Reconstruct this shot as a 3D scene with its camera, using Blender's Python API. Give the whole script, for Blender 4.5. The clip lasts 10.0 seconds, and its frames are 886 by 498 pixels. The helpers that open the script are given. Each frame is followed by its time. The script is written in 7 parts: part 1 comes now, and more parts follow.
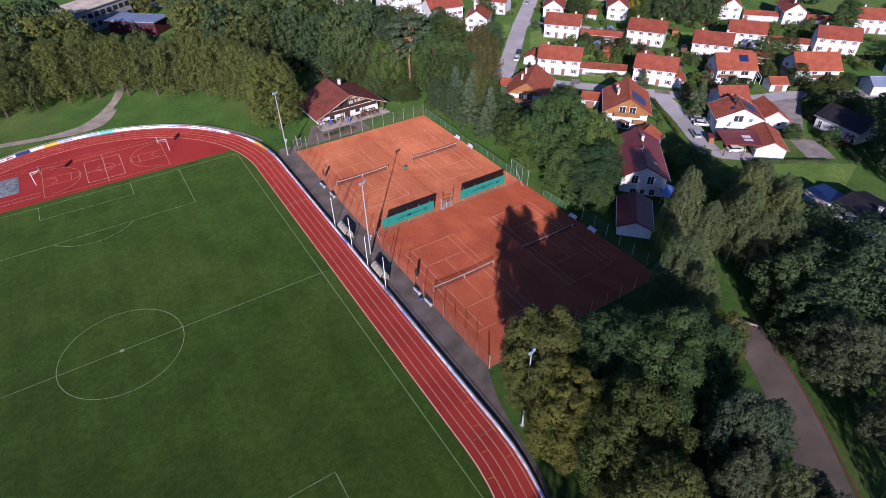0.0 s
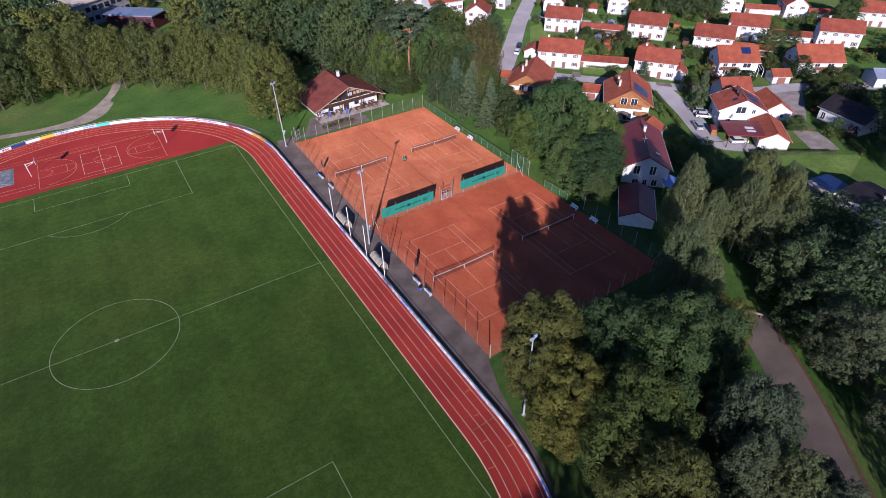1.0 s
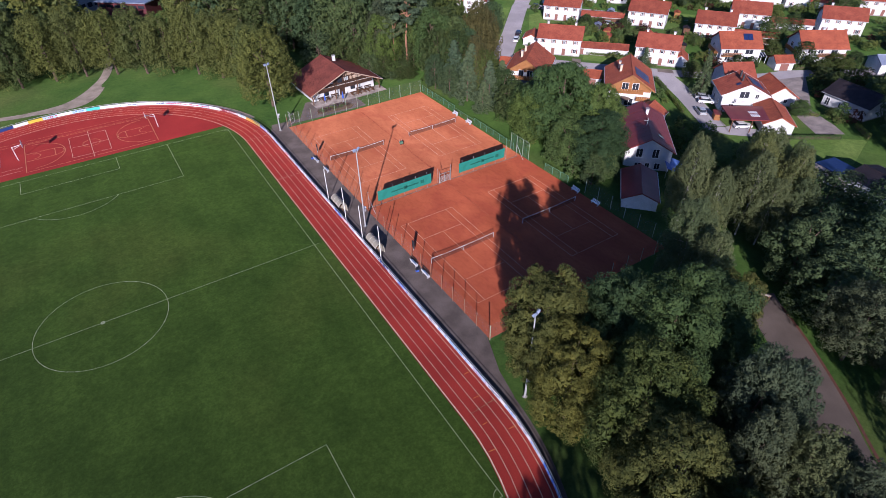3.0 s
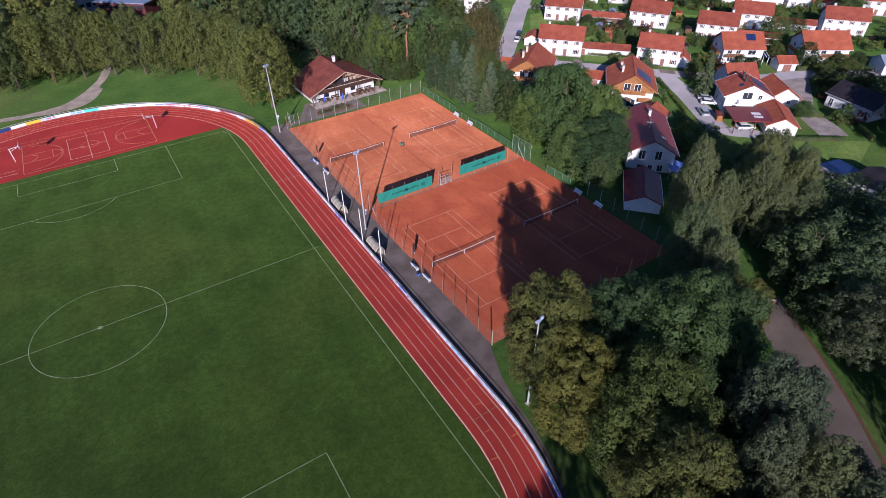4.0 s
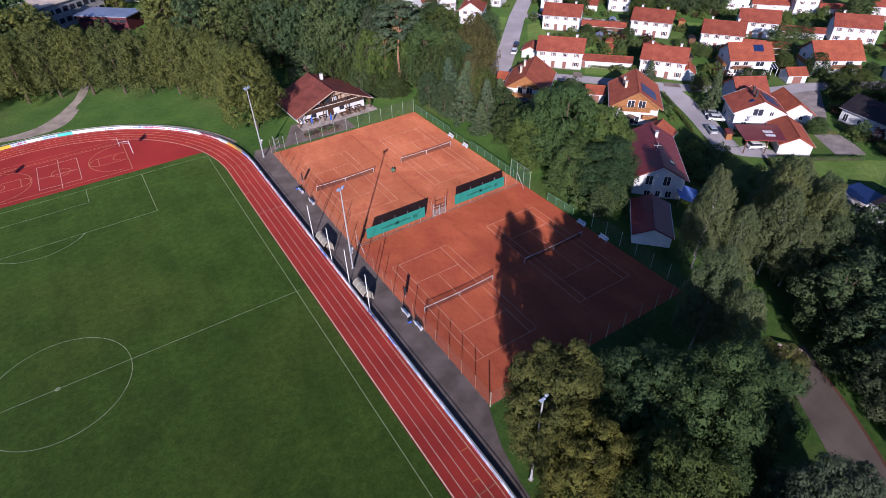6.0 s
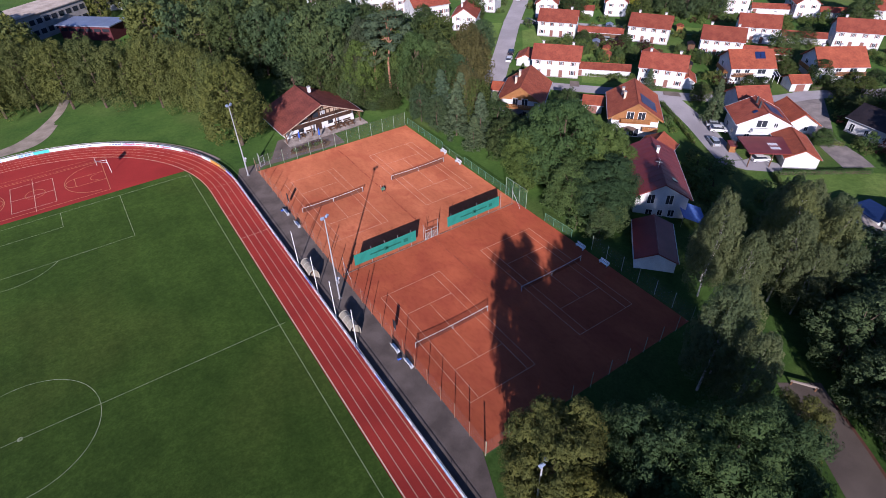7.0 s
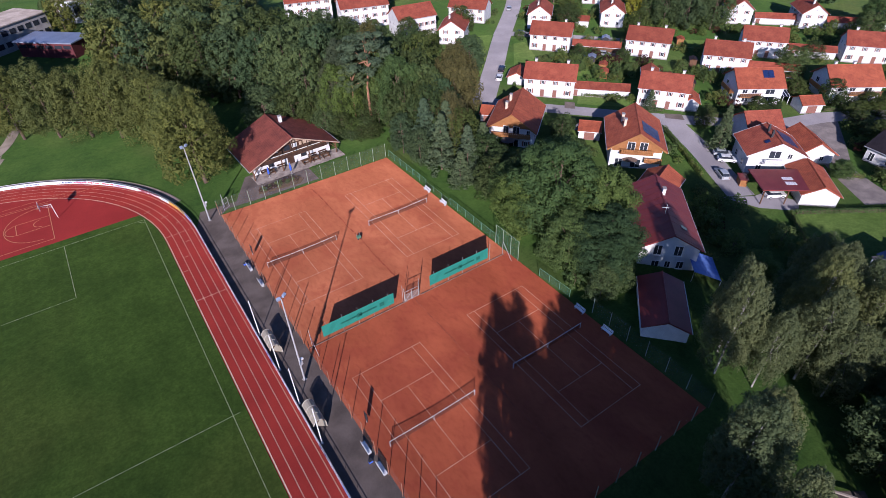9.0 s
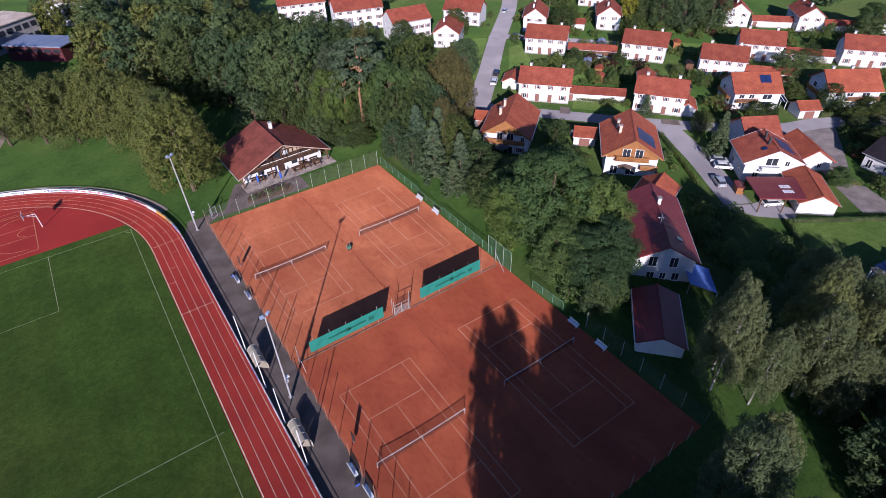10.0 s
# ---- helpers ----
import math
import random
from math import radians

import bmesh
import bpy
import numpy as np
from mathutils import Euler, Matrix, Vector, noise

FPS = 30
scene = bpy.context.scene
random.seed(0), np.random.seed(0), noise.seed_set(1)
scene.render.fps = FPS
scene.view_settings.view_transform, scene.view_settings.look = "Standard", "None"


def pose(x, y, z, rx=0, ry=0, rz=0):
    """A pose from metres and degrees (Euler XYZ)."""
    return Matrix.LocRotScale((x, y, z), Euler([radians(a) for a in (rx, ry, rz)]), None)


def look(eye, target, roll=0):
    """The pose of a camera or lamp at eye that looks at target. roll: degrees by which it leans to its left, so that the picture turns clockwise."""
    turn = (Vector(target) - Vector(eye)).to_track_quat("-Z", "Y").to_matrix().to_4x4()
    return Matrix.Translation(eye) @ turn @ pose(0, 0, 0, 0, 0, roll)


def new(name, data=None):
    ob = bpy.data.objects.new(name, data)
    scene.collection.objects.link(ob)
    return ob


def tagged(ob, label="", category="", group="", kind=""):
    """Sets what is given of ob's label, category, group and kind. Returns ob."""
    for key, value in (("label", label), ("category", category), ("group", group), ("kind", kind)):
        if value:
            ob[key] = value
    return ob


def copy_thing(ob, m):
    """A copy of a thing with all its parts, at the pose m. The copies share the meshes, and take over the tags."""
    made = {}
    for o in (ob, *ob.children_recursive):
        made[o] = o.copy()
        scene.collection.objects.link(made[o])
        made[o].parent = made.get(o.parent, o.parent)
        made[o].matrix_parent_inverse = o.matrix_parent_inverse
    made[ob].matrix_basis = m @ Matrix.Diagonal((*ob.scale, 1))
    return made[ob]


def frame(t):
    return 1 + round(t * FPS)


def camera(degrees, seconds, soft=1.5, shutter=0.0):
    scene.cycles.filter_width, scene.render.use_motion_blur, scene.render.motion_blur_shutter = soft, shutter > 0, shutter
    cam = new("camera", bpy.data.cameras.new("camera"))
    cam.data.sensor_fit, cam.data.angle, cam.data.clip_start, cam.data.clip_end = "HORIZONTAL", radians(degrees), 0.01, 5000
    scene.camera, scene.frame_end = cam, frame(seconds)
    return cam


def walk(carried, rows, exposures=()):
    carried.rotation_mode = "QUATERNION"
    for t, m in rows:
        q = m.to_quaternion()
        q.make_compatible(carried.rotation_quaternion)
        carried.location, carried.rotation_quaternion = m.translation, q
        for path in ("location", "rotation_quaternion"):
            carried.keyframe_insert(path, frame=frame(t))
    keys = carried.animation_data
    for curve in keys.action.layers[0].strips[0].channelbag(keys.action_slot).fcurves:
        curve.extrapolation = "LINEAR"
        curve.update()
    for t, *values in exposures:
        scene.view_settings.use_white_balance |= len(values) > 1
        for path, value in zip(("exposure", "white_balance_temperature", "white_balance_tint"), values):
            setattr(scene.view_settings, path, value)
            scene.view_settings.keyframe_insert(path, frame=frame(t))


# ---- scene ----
cam = camera(77.82, 10.0, soft=0.6)
PATH = [
    (0, (-21.09, -75.69, 65.64), (-0.50, -42.61, 34.31), -1.10),
    (0.5, (-21.00, -75.80, 64.58), (-0.48, -42.66, 33.27), -1.23),
    (1, (-21.12, -75.81, 63.30), (-0.54, -42.71, 31.99), -1.17),
    (1.5, (-21.11, -75.73, 61.92), (-0.46, -42.68, 30.59), -1.04),
    (2, (-21.07, -75.71, 60.43), (-0.38, -42.66, 29.12), -1.02),
    (2.5, (-21.12, -75.58, 59.46), (-0.37, -42.61, 28.13), -0.97),
    (4, (-20.64, -74.40, 59.02), (0.10, -41.46, 27.64), -0.98),
    (4.5, (-19.56, -72.70, 59.09), (1.20, -39.77, 27.70), -1.04),
    (5, (-18.14, -70.86, 59.16), (2.62, -37.88, 27.83), -1.19),
    (5.5, (-16.43, -68.81, 59.24), (4.34, -35.82, 27.94), -1.34),
    (7, (-10.15, -61.65, 59.53), (10.92, -28.80, 28.28), -1.79),
    (7.5, (-7.74, -58.62, 60.04), (13.43, -26.01, 28.60), -1.75),
    (8, (-5.25, -55.76, 60.09), (16.06, -23.24, 28.64), -1.79),
    (8.5, (-2.42, -52.77, 60.25), (18.90, -20.31, 28.76), -1.84),
    (9, (0.05, -50.24, 60.50), (21.43, -17.80, 29.02), -1.90),
    (9.5, (1.65, -48.83, 60.99), (23.08, -16.51, 29.43), -1.78),
    (10, (2.49, -48.74, 60.90), (23.98, -16.43, 29.38), -1.81),
]
walk(cam, [(t, look(eye, target, roll)) for t, eye, target, roll in PATH], exposures=[(0.0, 0.36, 5650, 30.0), (10.0, 0.36, 5650, 30.0)])


# ---- sky, sun, exposure ----
SUN = Vector((-0.551, -0.752, 0.362)).normalized()
world = bpy.data.worlds.new("sky")
scene.world = world
world.use_nodes = True
wn = world.node_tree.nodes
sky = wn.new("ShaderNodeTexSky")
sky.sky_type, sky.sun_disc = "NISHITA", False
sky.sun_elevation, sky.sun_rotation = math.asin(SUN.z), math.atan2(SUN.x, SUN.y)
sky.air_density, sky.dust_density, sky.ozone_density = 1.0, 0.2, 6.0
world.node_tree.links.new(sky.outputs[0], wn["Background"].inputs[0])
wn["Background"].inputs[1].default_value = 0.09
sun_data = bpy.data.lights.new("sun", "SUN")
sun_data.energy, sun_data.angle, sun_data.color = 5.0, radians(0.55), (1.0, 0.93, 0.775)
sun = new("sun", sun_data)
sun.matrix_world = look(SUN * 300, (0, 0, 0))

# ---- small tools ----
PI = math.pi


def smooth(a, b, v):
    s = min(1.0, max(0.0, (v - a) / (b - a)))
    return s * s * (3 - 2 * s)


def gz(x, y=0.0):
    """Height of the terrain: level sports ground, the settlement lies lower."""
    return -3.5 * smooth(53, 92, x)


class Geo:
    """Collects simple solids into one mesh."""

    def __init__(self):
        self.v, self.f = [], []

    def add(self, vs, fs):
        n = len(self.v)
        self.v += [tuple(p) for p in vs]
        self.f += [tuple(n + i for i in f) for f in fs]
        return self

    def box(self, c, s, yaw=0.0):
        ca, sa = math.cos(radians(yaw)), math.sin(radians(yaw))
        vs = []
        for dz in (-1, 1):
            for dx, dy in ((-1, -1), (1, -1), (1, 1), (-1, 1)):
                x, y = dx * s[0] / 2, dy * s[1] / 2
                vs.append((c[0] + x * ca - y * sa, c[1] + x * sa + y * ca, c[2] + dz * s[2] / 2))
        return self.add(vs, [(3, 2, 1, 0), (4, 5, 6, 7), (0, 1, 5, 4), (1, 2, 6, 5), (2, 3, 7, 6), (3, 0, 4, 7)])

    def prism(self, pts, z0, z1):
        """Upright prism over a polygon (anticlockwise)."""
        n = len(pts)
        vs = [(x, y, z0) for x, y in pts] + [(x, y, z1) for x, y in pts]
        fs = [tuple(range(n - 1, -1, -1)), tuple(range(n, 2 * n))]
        fs += [(i, (i + 1) % n, n + (i + 1) % n, n + i) for i in range(n)]
        return self.add(vs, fs)

    def slab(self, quad, t):
        """Thick plate: quad is its top, t its thickness along -normal."""
        a, b, c, d = [Vector(p) for p in quad]
        nrm = (b - a).cross(d - a).normalized() * t
        vs = [a, b, c, d] + [p - nrm for p in (a, b, c, d)]
        return self.add(vs, [(0, 1, 2, 3), (7, 6, 5, 4), (0, 4, 5, 1), (1, 5, 6, 2), (2, 6, 7, 3), (3, 7, 4, 0)])

    def rod(self, p, q, r0, r1=None, n=6):
        p, q = Vector(p), Vector(q)
        r1 = r0 if r1 is None else r1
        d = (q - p).normalized()
        u = d.cross(Vector((0, 0, 1)) if abs(d.z) < 0.9 else Vector((1, 0, 0))).normalized()
        w = d.cross(u)
        vs = []
        for c, r in ((p, r0), (q, r1)):
            vs += [c + (u * math.cos(2 * PI * i / n) + w * math.sin(2 * PI * i / n)) * r for i in range(n)]
        fs = [(i, i + n, (i + 1) % n + n, (i + 1) % n) for i in range(n)]
        return self.add(vs, fs + [tuple(range(n)), tuple(range(2 * n - 1, n - 1, -1))])

    def strip(self, left, right, lift):
        """Ribbon on the terrain between two lines."""
        n = len(left)
        vs = [(x, y, gz(x, y) + lift) for x, y in left] + [(x, y, gz(x, y) + lift) for x, y in right]
        return self.add(vs, [(i, n + i, n + i + 1, i + 1) for i in range(n - 1)])

    def mesh(self, name, mat):
        me = bpy.data.meshes.new(name)
        me.from_pydata(self.v, [], self.f)
        if mat:
            me.materials.append(mat)
        me.update()
        return me


def part(name, geo, mat, parent=None, label="", m=None):
    me = geo if isinstance(geo, bpy.types.Mesh) else geo.mesh(name, mat)
    ob = new(name, me)
    if parent:
        ob.parent = parent
    if m is not None:
        ob.matrix_basis = m
    if label:
        tagged(ob, label)
    return ob


def thing(name, m, label, category, group="", kind=""):
    ob = new(name)
    ob.matrix_basis = m
    return tagged(ob, label, category, group, kind)


def whole(name, geo, mat, label, category, group="", kind="", m=None):
    return tagged(part(name, geo, mat, None, "", m), label, category, group, kind)


# ---- materials ----
def ramp(nt, pairs, fac):
    r = nt.nodes.new("ShaderNodeValToRGB")
    el = r.color_ramp.elements
    while len(el) < len(pairs):
        el.new(0.5)
    for e, (p, c) in zip(el, pairs):
        e.position, e.color = p, (*c, 1)
    nt.links.new(fac, r.inputs[0])
    return r.outputs[0]


def tex(nt, kind, scale, detail=4.0, obj=True, stretch=None, rot=0.0):
    co = nt.nodes.new("ShaderNodeTexCoord")
    src = co.outputs["Object" if obj else "Generated"]
    if stretch or rot:
        mp = nt.nodes.new("ShaderNodeMapping")
        mp.inputs["Scale"].default_value = stretch or (1, 1, 1)
        mp.inputs["Rotation"].default_value = (0, 0, radians(rot))
        nt.links.new(src, mp.inputs[0])
        src = mp.outputs[0]
    n = nt.nodes.new("ShaderNodeTex" + kind)
    n.inputs["Scale"].default_value = scale
    if kind == "Noise":
        n.inputs["Detail"].default_value = detail
    nt.links.new(src, n.inputs["Vector"])
    return n


def mix(nt, a, b, fac, how="MIX"):
    m = nt.nodes.new("ShaderNodeMix")
    m.data_type, m.blend_type = "RGBA", how
    for sock, val in ((m.inputs[6], a), (m.inputs[7], b), (m.inputs[0], fac)):
        if isinstance(val, bpy.types.NodeSocket):
            nt.links.new(val, sock)
        else:
            sock.default_value = (*val, 1) if isinstance(val, tuple) else val
    return m.outputs[2]


def material(name, c1, c2, scale=1.0, rough=0.8, fine=12.0, bump=0.15, metal=0.0, spread=(0.35, 0.65), dist=0.02, own=0.0):
    """Two tones by coarse noise, a fine grain over them, and relief."""
    mat = bpy.data.materials.new(name)
    mat.use_nodes = True
    nt = mat.node_tree
    b = nt.nodes["Principled BSDF"]
    col = ramp(nt, [(spread[0], c1), (spread[1], c2)], tex(nt, "Noise", scale).outputs[0])
    grain = tex(nt, "Noise", fine, 3.0)
    g = ramp(nt, [(0.3, (0.82, 0.82, 0.82)), (0.7, (1.12, 1.12, 1.12))], grain.outputs[0])
    col = mix(nt, col, g, 1.0, "MULTIPLY")
    if own:
        oi = nt.nodes.new("ShaderNodeObjectInfo")
        v = ramp(nt, [(0.0, (1 - own,) * 3), (1.0, (1 + own,) * 3)], oi.outputs["Random"])
        col = mix(nt, col, v, 1.0, "MULTIPLY")
    nt.links.new(col, b.inputs["Base Color"])
    b.inputs["Roughness"].default_value, b.inputs["Metallic"].default_value = rough, metal
    b.inputs["Specular IOR Level"].default_value = 0.3
    b.inputs["Diffuse Roughness"].default_value = 1.0 if rough > 0.85 else 0.0
    if bump:
        bp = nt.nodes.new("ShaderNodeBump")
        bp.inputs["Strength"].default_value, bp.inputs["Distance"].default_value = bump, dist
        nt.links.new(grain.outputs[0], bp.inputs["Height"])
        nt.links.new(bp.outputs[0], b.inputs["Normal"])
    return mat


def plain(name, c, rough=0.6, metal=0.0):
    return material(name, tuple(v * 0.88 for v in c), tuple(min(1, v * 1.08) for v in c), 2.0, rough, 25.0, 0.05, metal)


def grass_material(name, dark, light, dry, mow=0.0):
    mat = material(name, dark, light, 0.12, 0.95, 6.0, 0.5, dist=0.05)
    nt = mat.node_tree
    blades = tex(nt, "Noise", 2.6, 8.0)
    b = nt.nodes["Principled BSDF"]
    col = b.inputs["Base Color"].links[0].from_socket
    big = tex(nt, "Noise", 0.035, 5.0)
    col = mix(nt, col, dry, ramp(nt, [(0.5, (0, 0, 0)), (0.75, (0.55, 0.55, 0.55))], big.outputs[0]))
    patch = tex(nt, "Noise", 0.9, 6.0)
    col = mix(nt, col, ramp(nt, [(0.35, (0.84, 0.86, 0.84)), (0.65, (1.14, 1.1, 1.1))], patch.outputs[0]), 1.0, "MULTIPLY")
    col = mix(nt, col, ramp(nt, [(0.36, (0.86, 0.88, 0.84)), (0.64, (1.13, 1.11, 1.14))], blades.outputs[0]), 1.0, "MULTIPLY")
    if mow:
        w = tex(nt, "Wave", mow, stretch=(1, 0.02, 1))
        w.inputs["Distortion"].default_value = 0.6
        col = mix(nt, col, ramp(nt, [(0.35, (0.965, 0.965, 0.965)), (0.65, (1.03, 1.03, 1.03))], w.outputs[1]), 1.0, "MULTIPLY")
    nt.links.new(col, b.inputs["Base Color"])
    b.inputs["Specular IOR Level"].default_value = 0.1
    b.inputs["Diffuse Roughness"].default_value = 1.0
    b.inputs["Sheen Weight"].default_value = 0.03
    b.inputs["Sheen Roughness"].default_value = 0.6
    b.inputs["Sheen Tint"].default_value = (0.5, 0.75, 0.25, 1)
    return mat


def tile_material(name, c1, c2, pitch=0.36, own=0.0):
    """Roof tiles: courses across the slope and rolls down it, weathered in patches."""
    mat = material(name, c1, c2, 0.5, 0.75, 9.0, 0.0, own=own)
    nt = mat.node_tree
    b = nt.nodes["Principled BSDF"]
    col = b.inputs["Base Color"].links[0].from_socket
    w = tex(nt, "Wave", 0.5 / pitch)
    w.wave_profile = "SAW"
    w.bands_direction = "X"
    w2 = tex(nt, "Wave", 0.5 / pitch)
    w2.bands_direction = "Y"
    col = mix(nt, col, ramp(nt, [(0.1, (0.74, 0.72, 0.72)), (0.5, (1.07, 1.07, 1.07))], w.outputs[1]), 1.0, "MULTIPLY")
    col = mix(nt, col, ramp(nt, [(0.05, (0.82, 0.8, 0.8)), (0.4, (1.04, 1.04, 1.04))], w2.outputs[1]), 1.0, "MULTIPLY")
    worn = tex(nt, "Noise", 1.7, 8.0)
    worn.inputs["Distortion"].default_value = 0.8
    col = mix(nt, col, ramp(nt, [(0.32, (0.84, 0.83, 0.84)), (0.5, (1.0, 1.0, 1.0)), (0.72, (1.16, 1.15, 1.12))], worn.outputs[0]), 1.0, "MULTIPLY")
    nt.links.new(col, b.inputs["Base Color"])
    bp = nt.nodes.new("ShaderNodeBump")
    bp.inputs["Strength"].default_value, bp.inputs["Distance"].default_value = 0.8, 0.05
    nt.links.new(w.outputs[1], bp.inputs["Height"])
    nt.links.new(bp.outputs[0], b.inputs["Normal"])
    return mat


def leaf_material(name, dark, mid, light, through_light=0.34):
    mat = bpy.data.materials.new(name)
    mat.use_nodes = True
    nt = mat.node_tree
    b = nt.nodes["Principled BSDF"]
    ge, oi = nt.nodes.new("ShaderNodeNewGeometry"), nt.nodes.new("ShaderNodeObjectInfo")
    soft_d, soft_l = tuple(0.45 * a + 0.55 * b for a, b in zip(dark, mid)), tuple(0.4 * a + 0.6 * b for a, b in zip(light, mid))
    col = ramp(nt, [(0.0, soft_d), (0.5, mid), (1.0, soft_l)], ge.outputs["Random Per Island"])
    col = mix(nt, col, ramp(nt, [(0.35, (0.78, 0.82, 0.8)), (0.7, (1.2, 1.15, 1.02))], tex(nt, "Noise", 0.6, 4.0).outputs[0]), 1.0, "MULTIPLY")
    col = mix(nt, col, ramp(nt, [(0.0, (0.72, 0.84, 0.88)), (0.5, (1.0, 1.0, 1.0)), (1.0, (1.18, 1.12, 0.86))], oi.outputs["Random"]), 1.0, "MULTIPLY")
    nt.links.new(col, b.inputs["Base Color"])
    b.inputs["Roughness"].default_value = 0.75
    b.inputs["Specular IOR Level"].default_value = 0.15
    tr = nt.nodes.new("ShaderNodeBsdfTranslucent")
    nt.links.new(col, tr.inputs[0])
    ms = nt.nodes.new("ShaderNodeMixShader")
    ms.inputs[0].default_value = through_light
    nt.links.new(b.outputs[0], ms.inputs[1])
    nt.links.new(tr.outputs[0], ms.inputs[2])
    nt.links.new(ms.outputs[0], nt.nodes["Material Output"].inputs[0])
    return mat


def glass_material(name, tint):
    mat = bpy.data.materials.new(name)
    mat.use_nodes = True
    b = mat.node_tree.nodes["Principled BSDF"]
    b.inputs["Base Color"].default_value = (*tint, 1)
    b.inputs["Roughness"].default_value = 0.08
    b.inputs["Specular IOR Level"].default_value = 0.6
    return mat


def net_material(name, c, cover):
    """Fine netting: a share of the light passes."""
    mat = bpy.data.materials.new(name)
    mat.use_nodes = True
    nt = mat.node_tree
    b = nt.nodes["Principled BSDF"]
    b.inputs["Base Color"].default_value, b.inputs["Roughness"].default_value = (*c, 1), 0.9
    tp = nt.nodes.new("ShaderNodeBsdfTransparent")
    ms = nt.nodes.new("ShaderNodeMixShader")
    ms.inputs[0].default_value = cover
    nt.links.new(tp.outputs[0], ms.inputs[1])
    nt.links.new(b.outputs[0], ms.inputs[2])
    nt.links.new(ms.outputs[0], nt.nodes["Material Output"].inputs[0])
    return mat


M_MEADOW = grass_material("meadow", (0.027, 0.062, 0.012), (0.045, 0.088, 0.017), (0.095, 0.095, 0.034))
M_PITCH = grass_material("pitch_turf", (0.0245, 0.05, 0.0075), (0.0365, 0.07, 0.0105), (0.056, 0.071, 0.014), 0.06)
M_LAWN = grass_material("lawn", (0.055, 0.096, 0.02), (0.082, 0.13, 0.03), (0.125, 0.135, 0.045))
M_TRACK = material("running_track", (0.228, 0.02, 0.0135), (0.288, 0.028, 0.018), 0.15, 0.9, 18.0, 0.2)
M_COURT = material("red_court", (0.205, 0.017, 0.014), (0.26, 0.024, 0.019), 0.1, 0.9, 14.0, 0.2)
M_CLAY = material("clay", (0.3, 0.068, 0.028), (0.385, 0.094, 0.039), 0.1, 0.95, 30.0, 0.1, spread=(0.3, 0.7))
M_CLAYD = material("damp_clay", (0.24, 0.055, 0.026), (0.33, 0.08, 0.036), 0.8, 0.95, 8.0, 0.1)


def weather_clay(mat, wet, amount):
    """Brushed bands, dry and damp patches, footmarks."""
    nt = mat.node_tree
    cb = nt.nodes["Principled BSDF"]
    band = tex(nt, "Noise", 0.25, 6.0, stretch=(1.0, 0.18, 1.0))
    damp = tex(nt, "Noise", 0.06, 5.0)
    cc = mix(nt, cb.inputs["Base Color"].links[0].from_socket, ramp(nt, [(0.38, (0.88, 0.85, 0.84)), (0.62, (1.06, 1.07, 1.08))], band.outputs[0]), 1.0, "MULTIPLY")
    cc = mix(nt, cc, ramp(nt, [(0.4, (0.88, 0.85, 0.83)), (0.6, (1.05, 1.05, 1.05))], damp.outputs[0]), 1.0, "MULTIPLY")
    scuff = tex(nt, "Noise", 0.11, 8.0)
    scuff.inputs["Distortion"].default_value = 1.4
    cc = mix(nt, cc, wet, ramp(nt, [(0.5, (0, 0, 0)), (0.64, (amount,) * 3)], scuff.outputs[0]))
    marks = tex(nt, "Noise", 0.55, 10.0, stretch=(1.0, 0.6, 1.0), rot=40)
    marks.inputs["Distortion"].default_value = 2.2
    cc = mix(nt, cc, wet, ramp(nt, [(0.58, (0, 0, 0)), (0.68, (amount * 0.8,) * 3)], marks.outputs[0]))
    speck = tex(nt, "Noise", 1.6, 7.0, stretch=(1.0, 0.5, 1.0), rot=30)
    cc = mix(nt, cc, ramp(nt, [(0.34, (0.9, 0.87, 0.86)), (0.5, (1.0, 1.0, 1.0)), (0.7, (1.04, 1.05, 1.05))], speck.outputs[0]), 1.0, "MULTIPLY")
    nt.links.new(cc, cb.inputs["Base Color"])


M_CLAY2 = material("pale_clay", (0.37, 0.112, 0.048), (0.455, 0.145, 0.066), 0.1, 0.95, 30.0, 0.1, spread=(0.3, 0.7))
weather_clay(M_CLAY, (0.27, 0.053, 0.025), 0.6)
weather_clay(M_CLAY2, (0.29, 0.066, 0.03), 0.5)
M_LINE = material("line_paint", (0.52, 0.4, 0.27), (0.72, 0.59, 0.43), 1.5, 0.8, 20.0, 0.0)
M_CHALK = material("chalk_line", (0.14, 0.19, 0.09), (0.28, 0.32, 0.19), 1.2, 0.9, 20.0, 0.0)
M_COURTLINE = material("tennis_line", (0.42, 0.19, 0.115), (0.58, 0.34, 0.24), 0.5, 0.9, 20.0, 0.0)
M_YELLOW = plain("yellow_line", (0.52, 0.26, 0.12), 0.8)
M_ASPHALT = material("asphalt", (0.072, 0.057, 0.05), (0.12, 0.097, 0.086), 0.35, 0.9, 7.0, 0.5)
M_ROAD = material("road_asphalt", (0.18, 0.167, 0.178), (0.24, 0.223, 0.236), 0.12, 0.9, 16.0, 0.3)
M_LANE = material("lane_asphalt", (0.078, 0.061, 0.051), (0.116, 0.092, 0.077), 0.2, 0.95, 14.0, 0.4)
M_DUST = material("dusty_gravel", (0.15, 0.125, 0.1), (0.24, 0.2, 0.165), 0.4, 0.95, 14.0, 0.5)
M_GRAVEL = material("gravel", (0.24, 0.2, 0.17), (0.36, 0.31, 0.27), 0.3, 0.95, 18.0, 0.5)
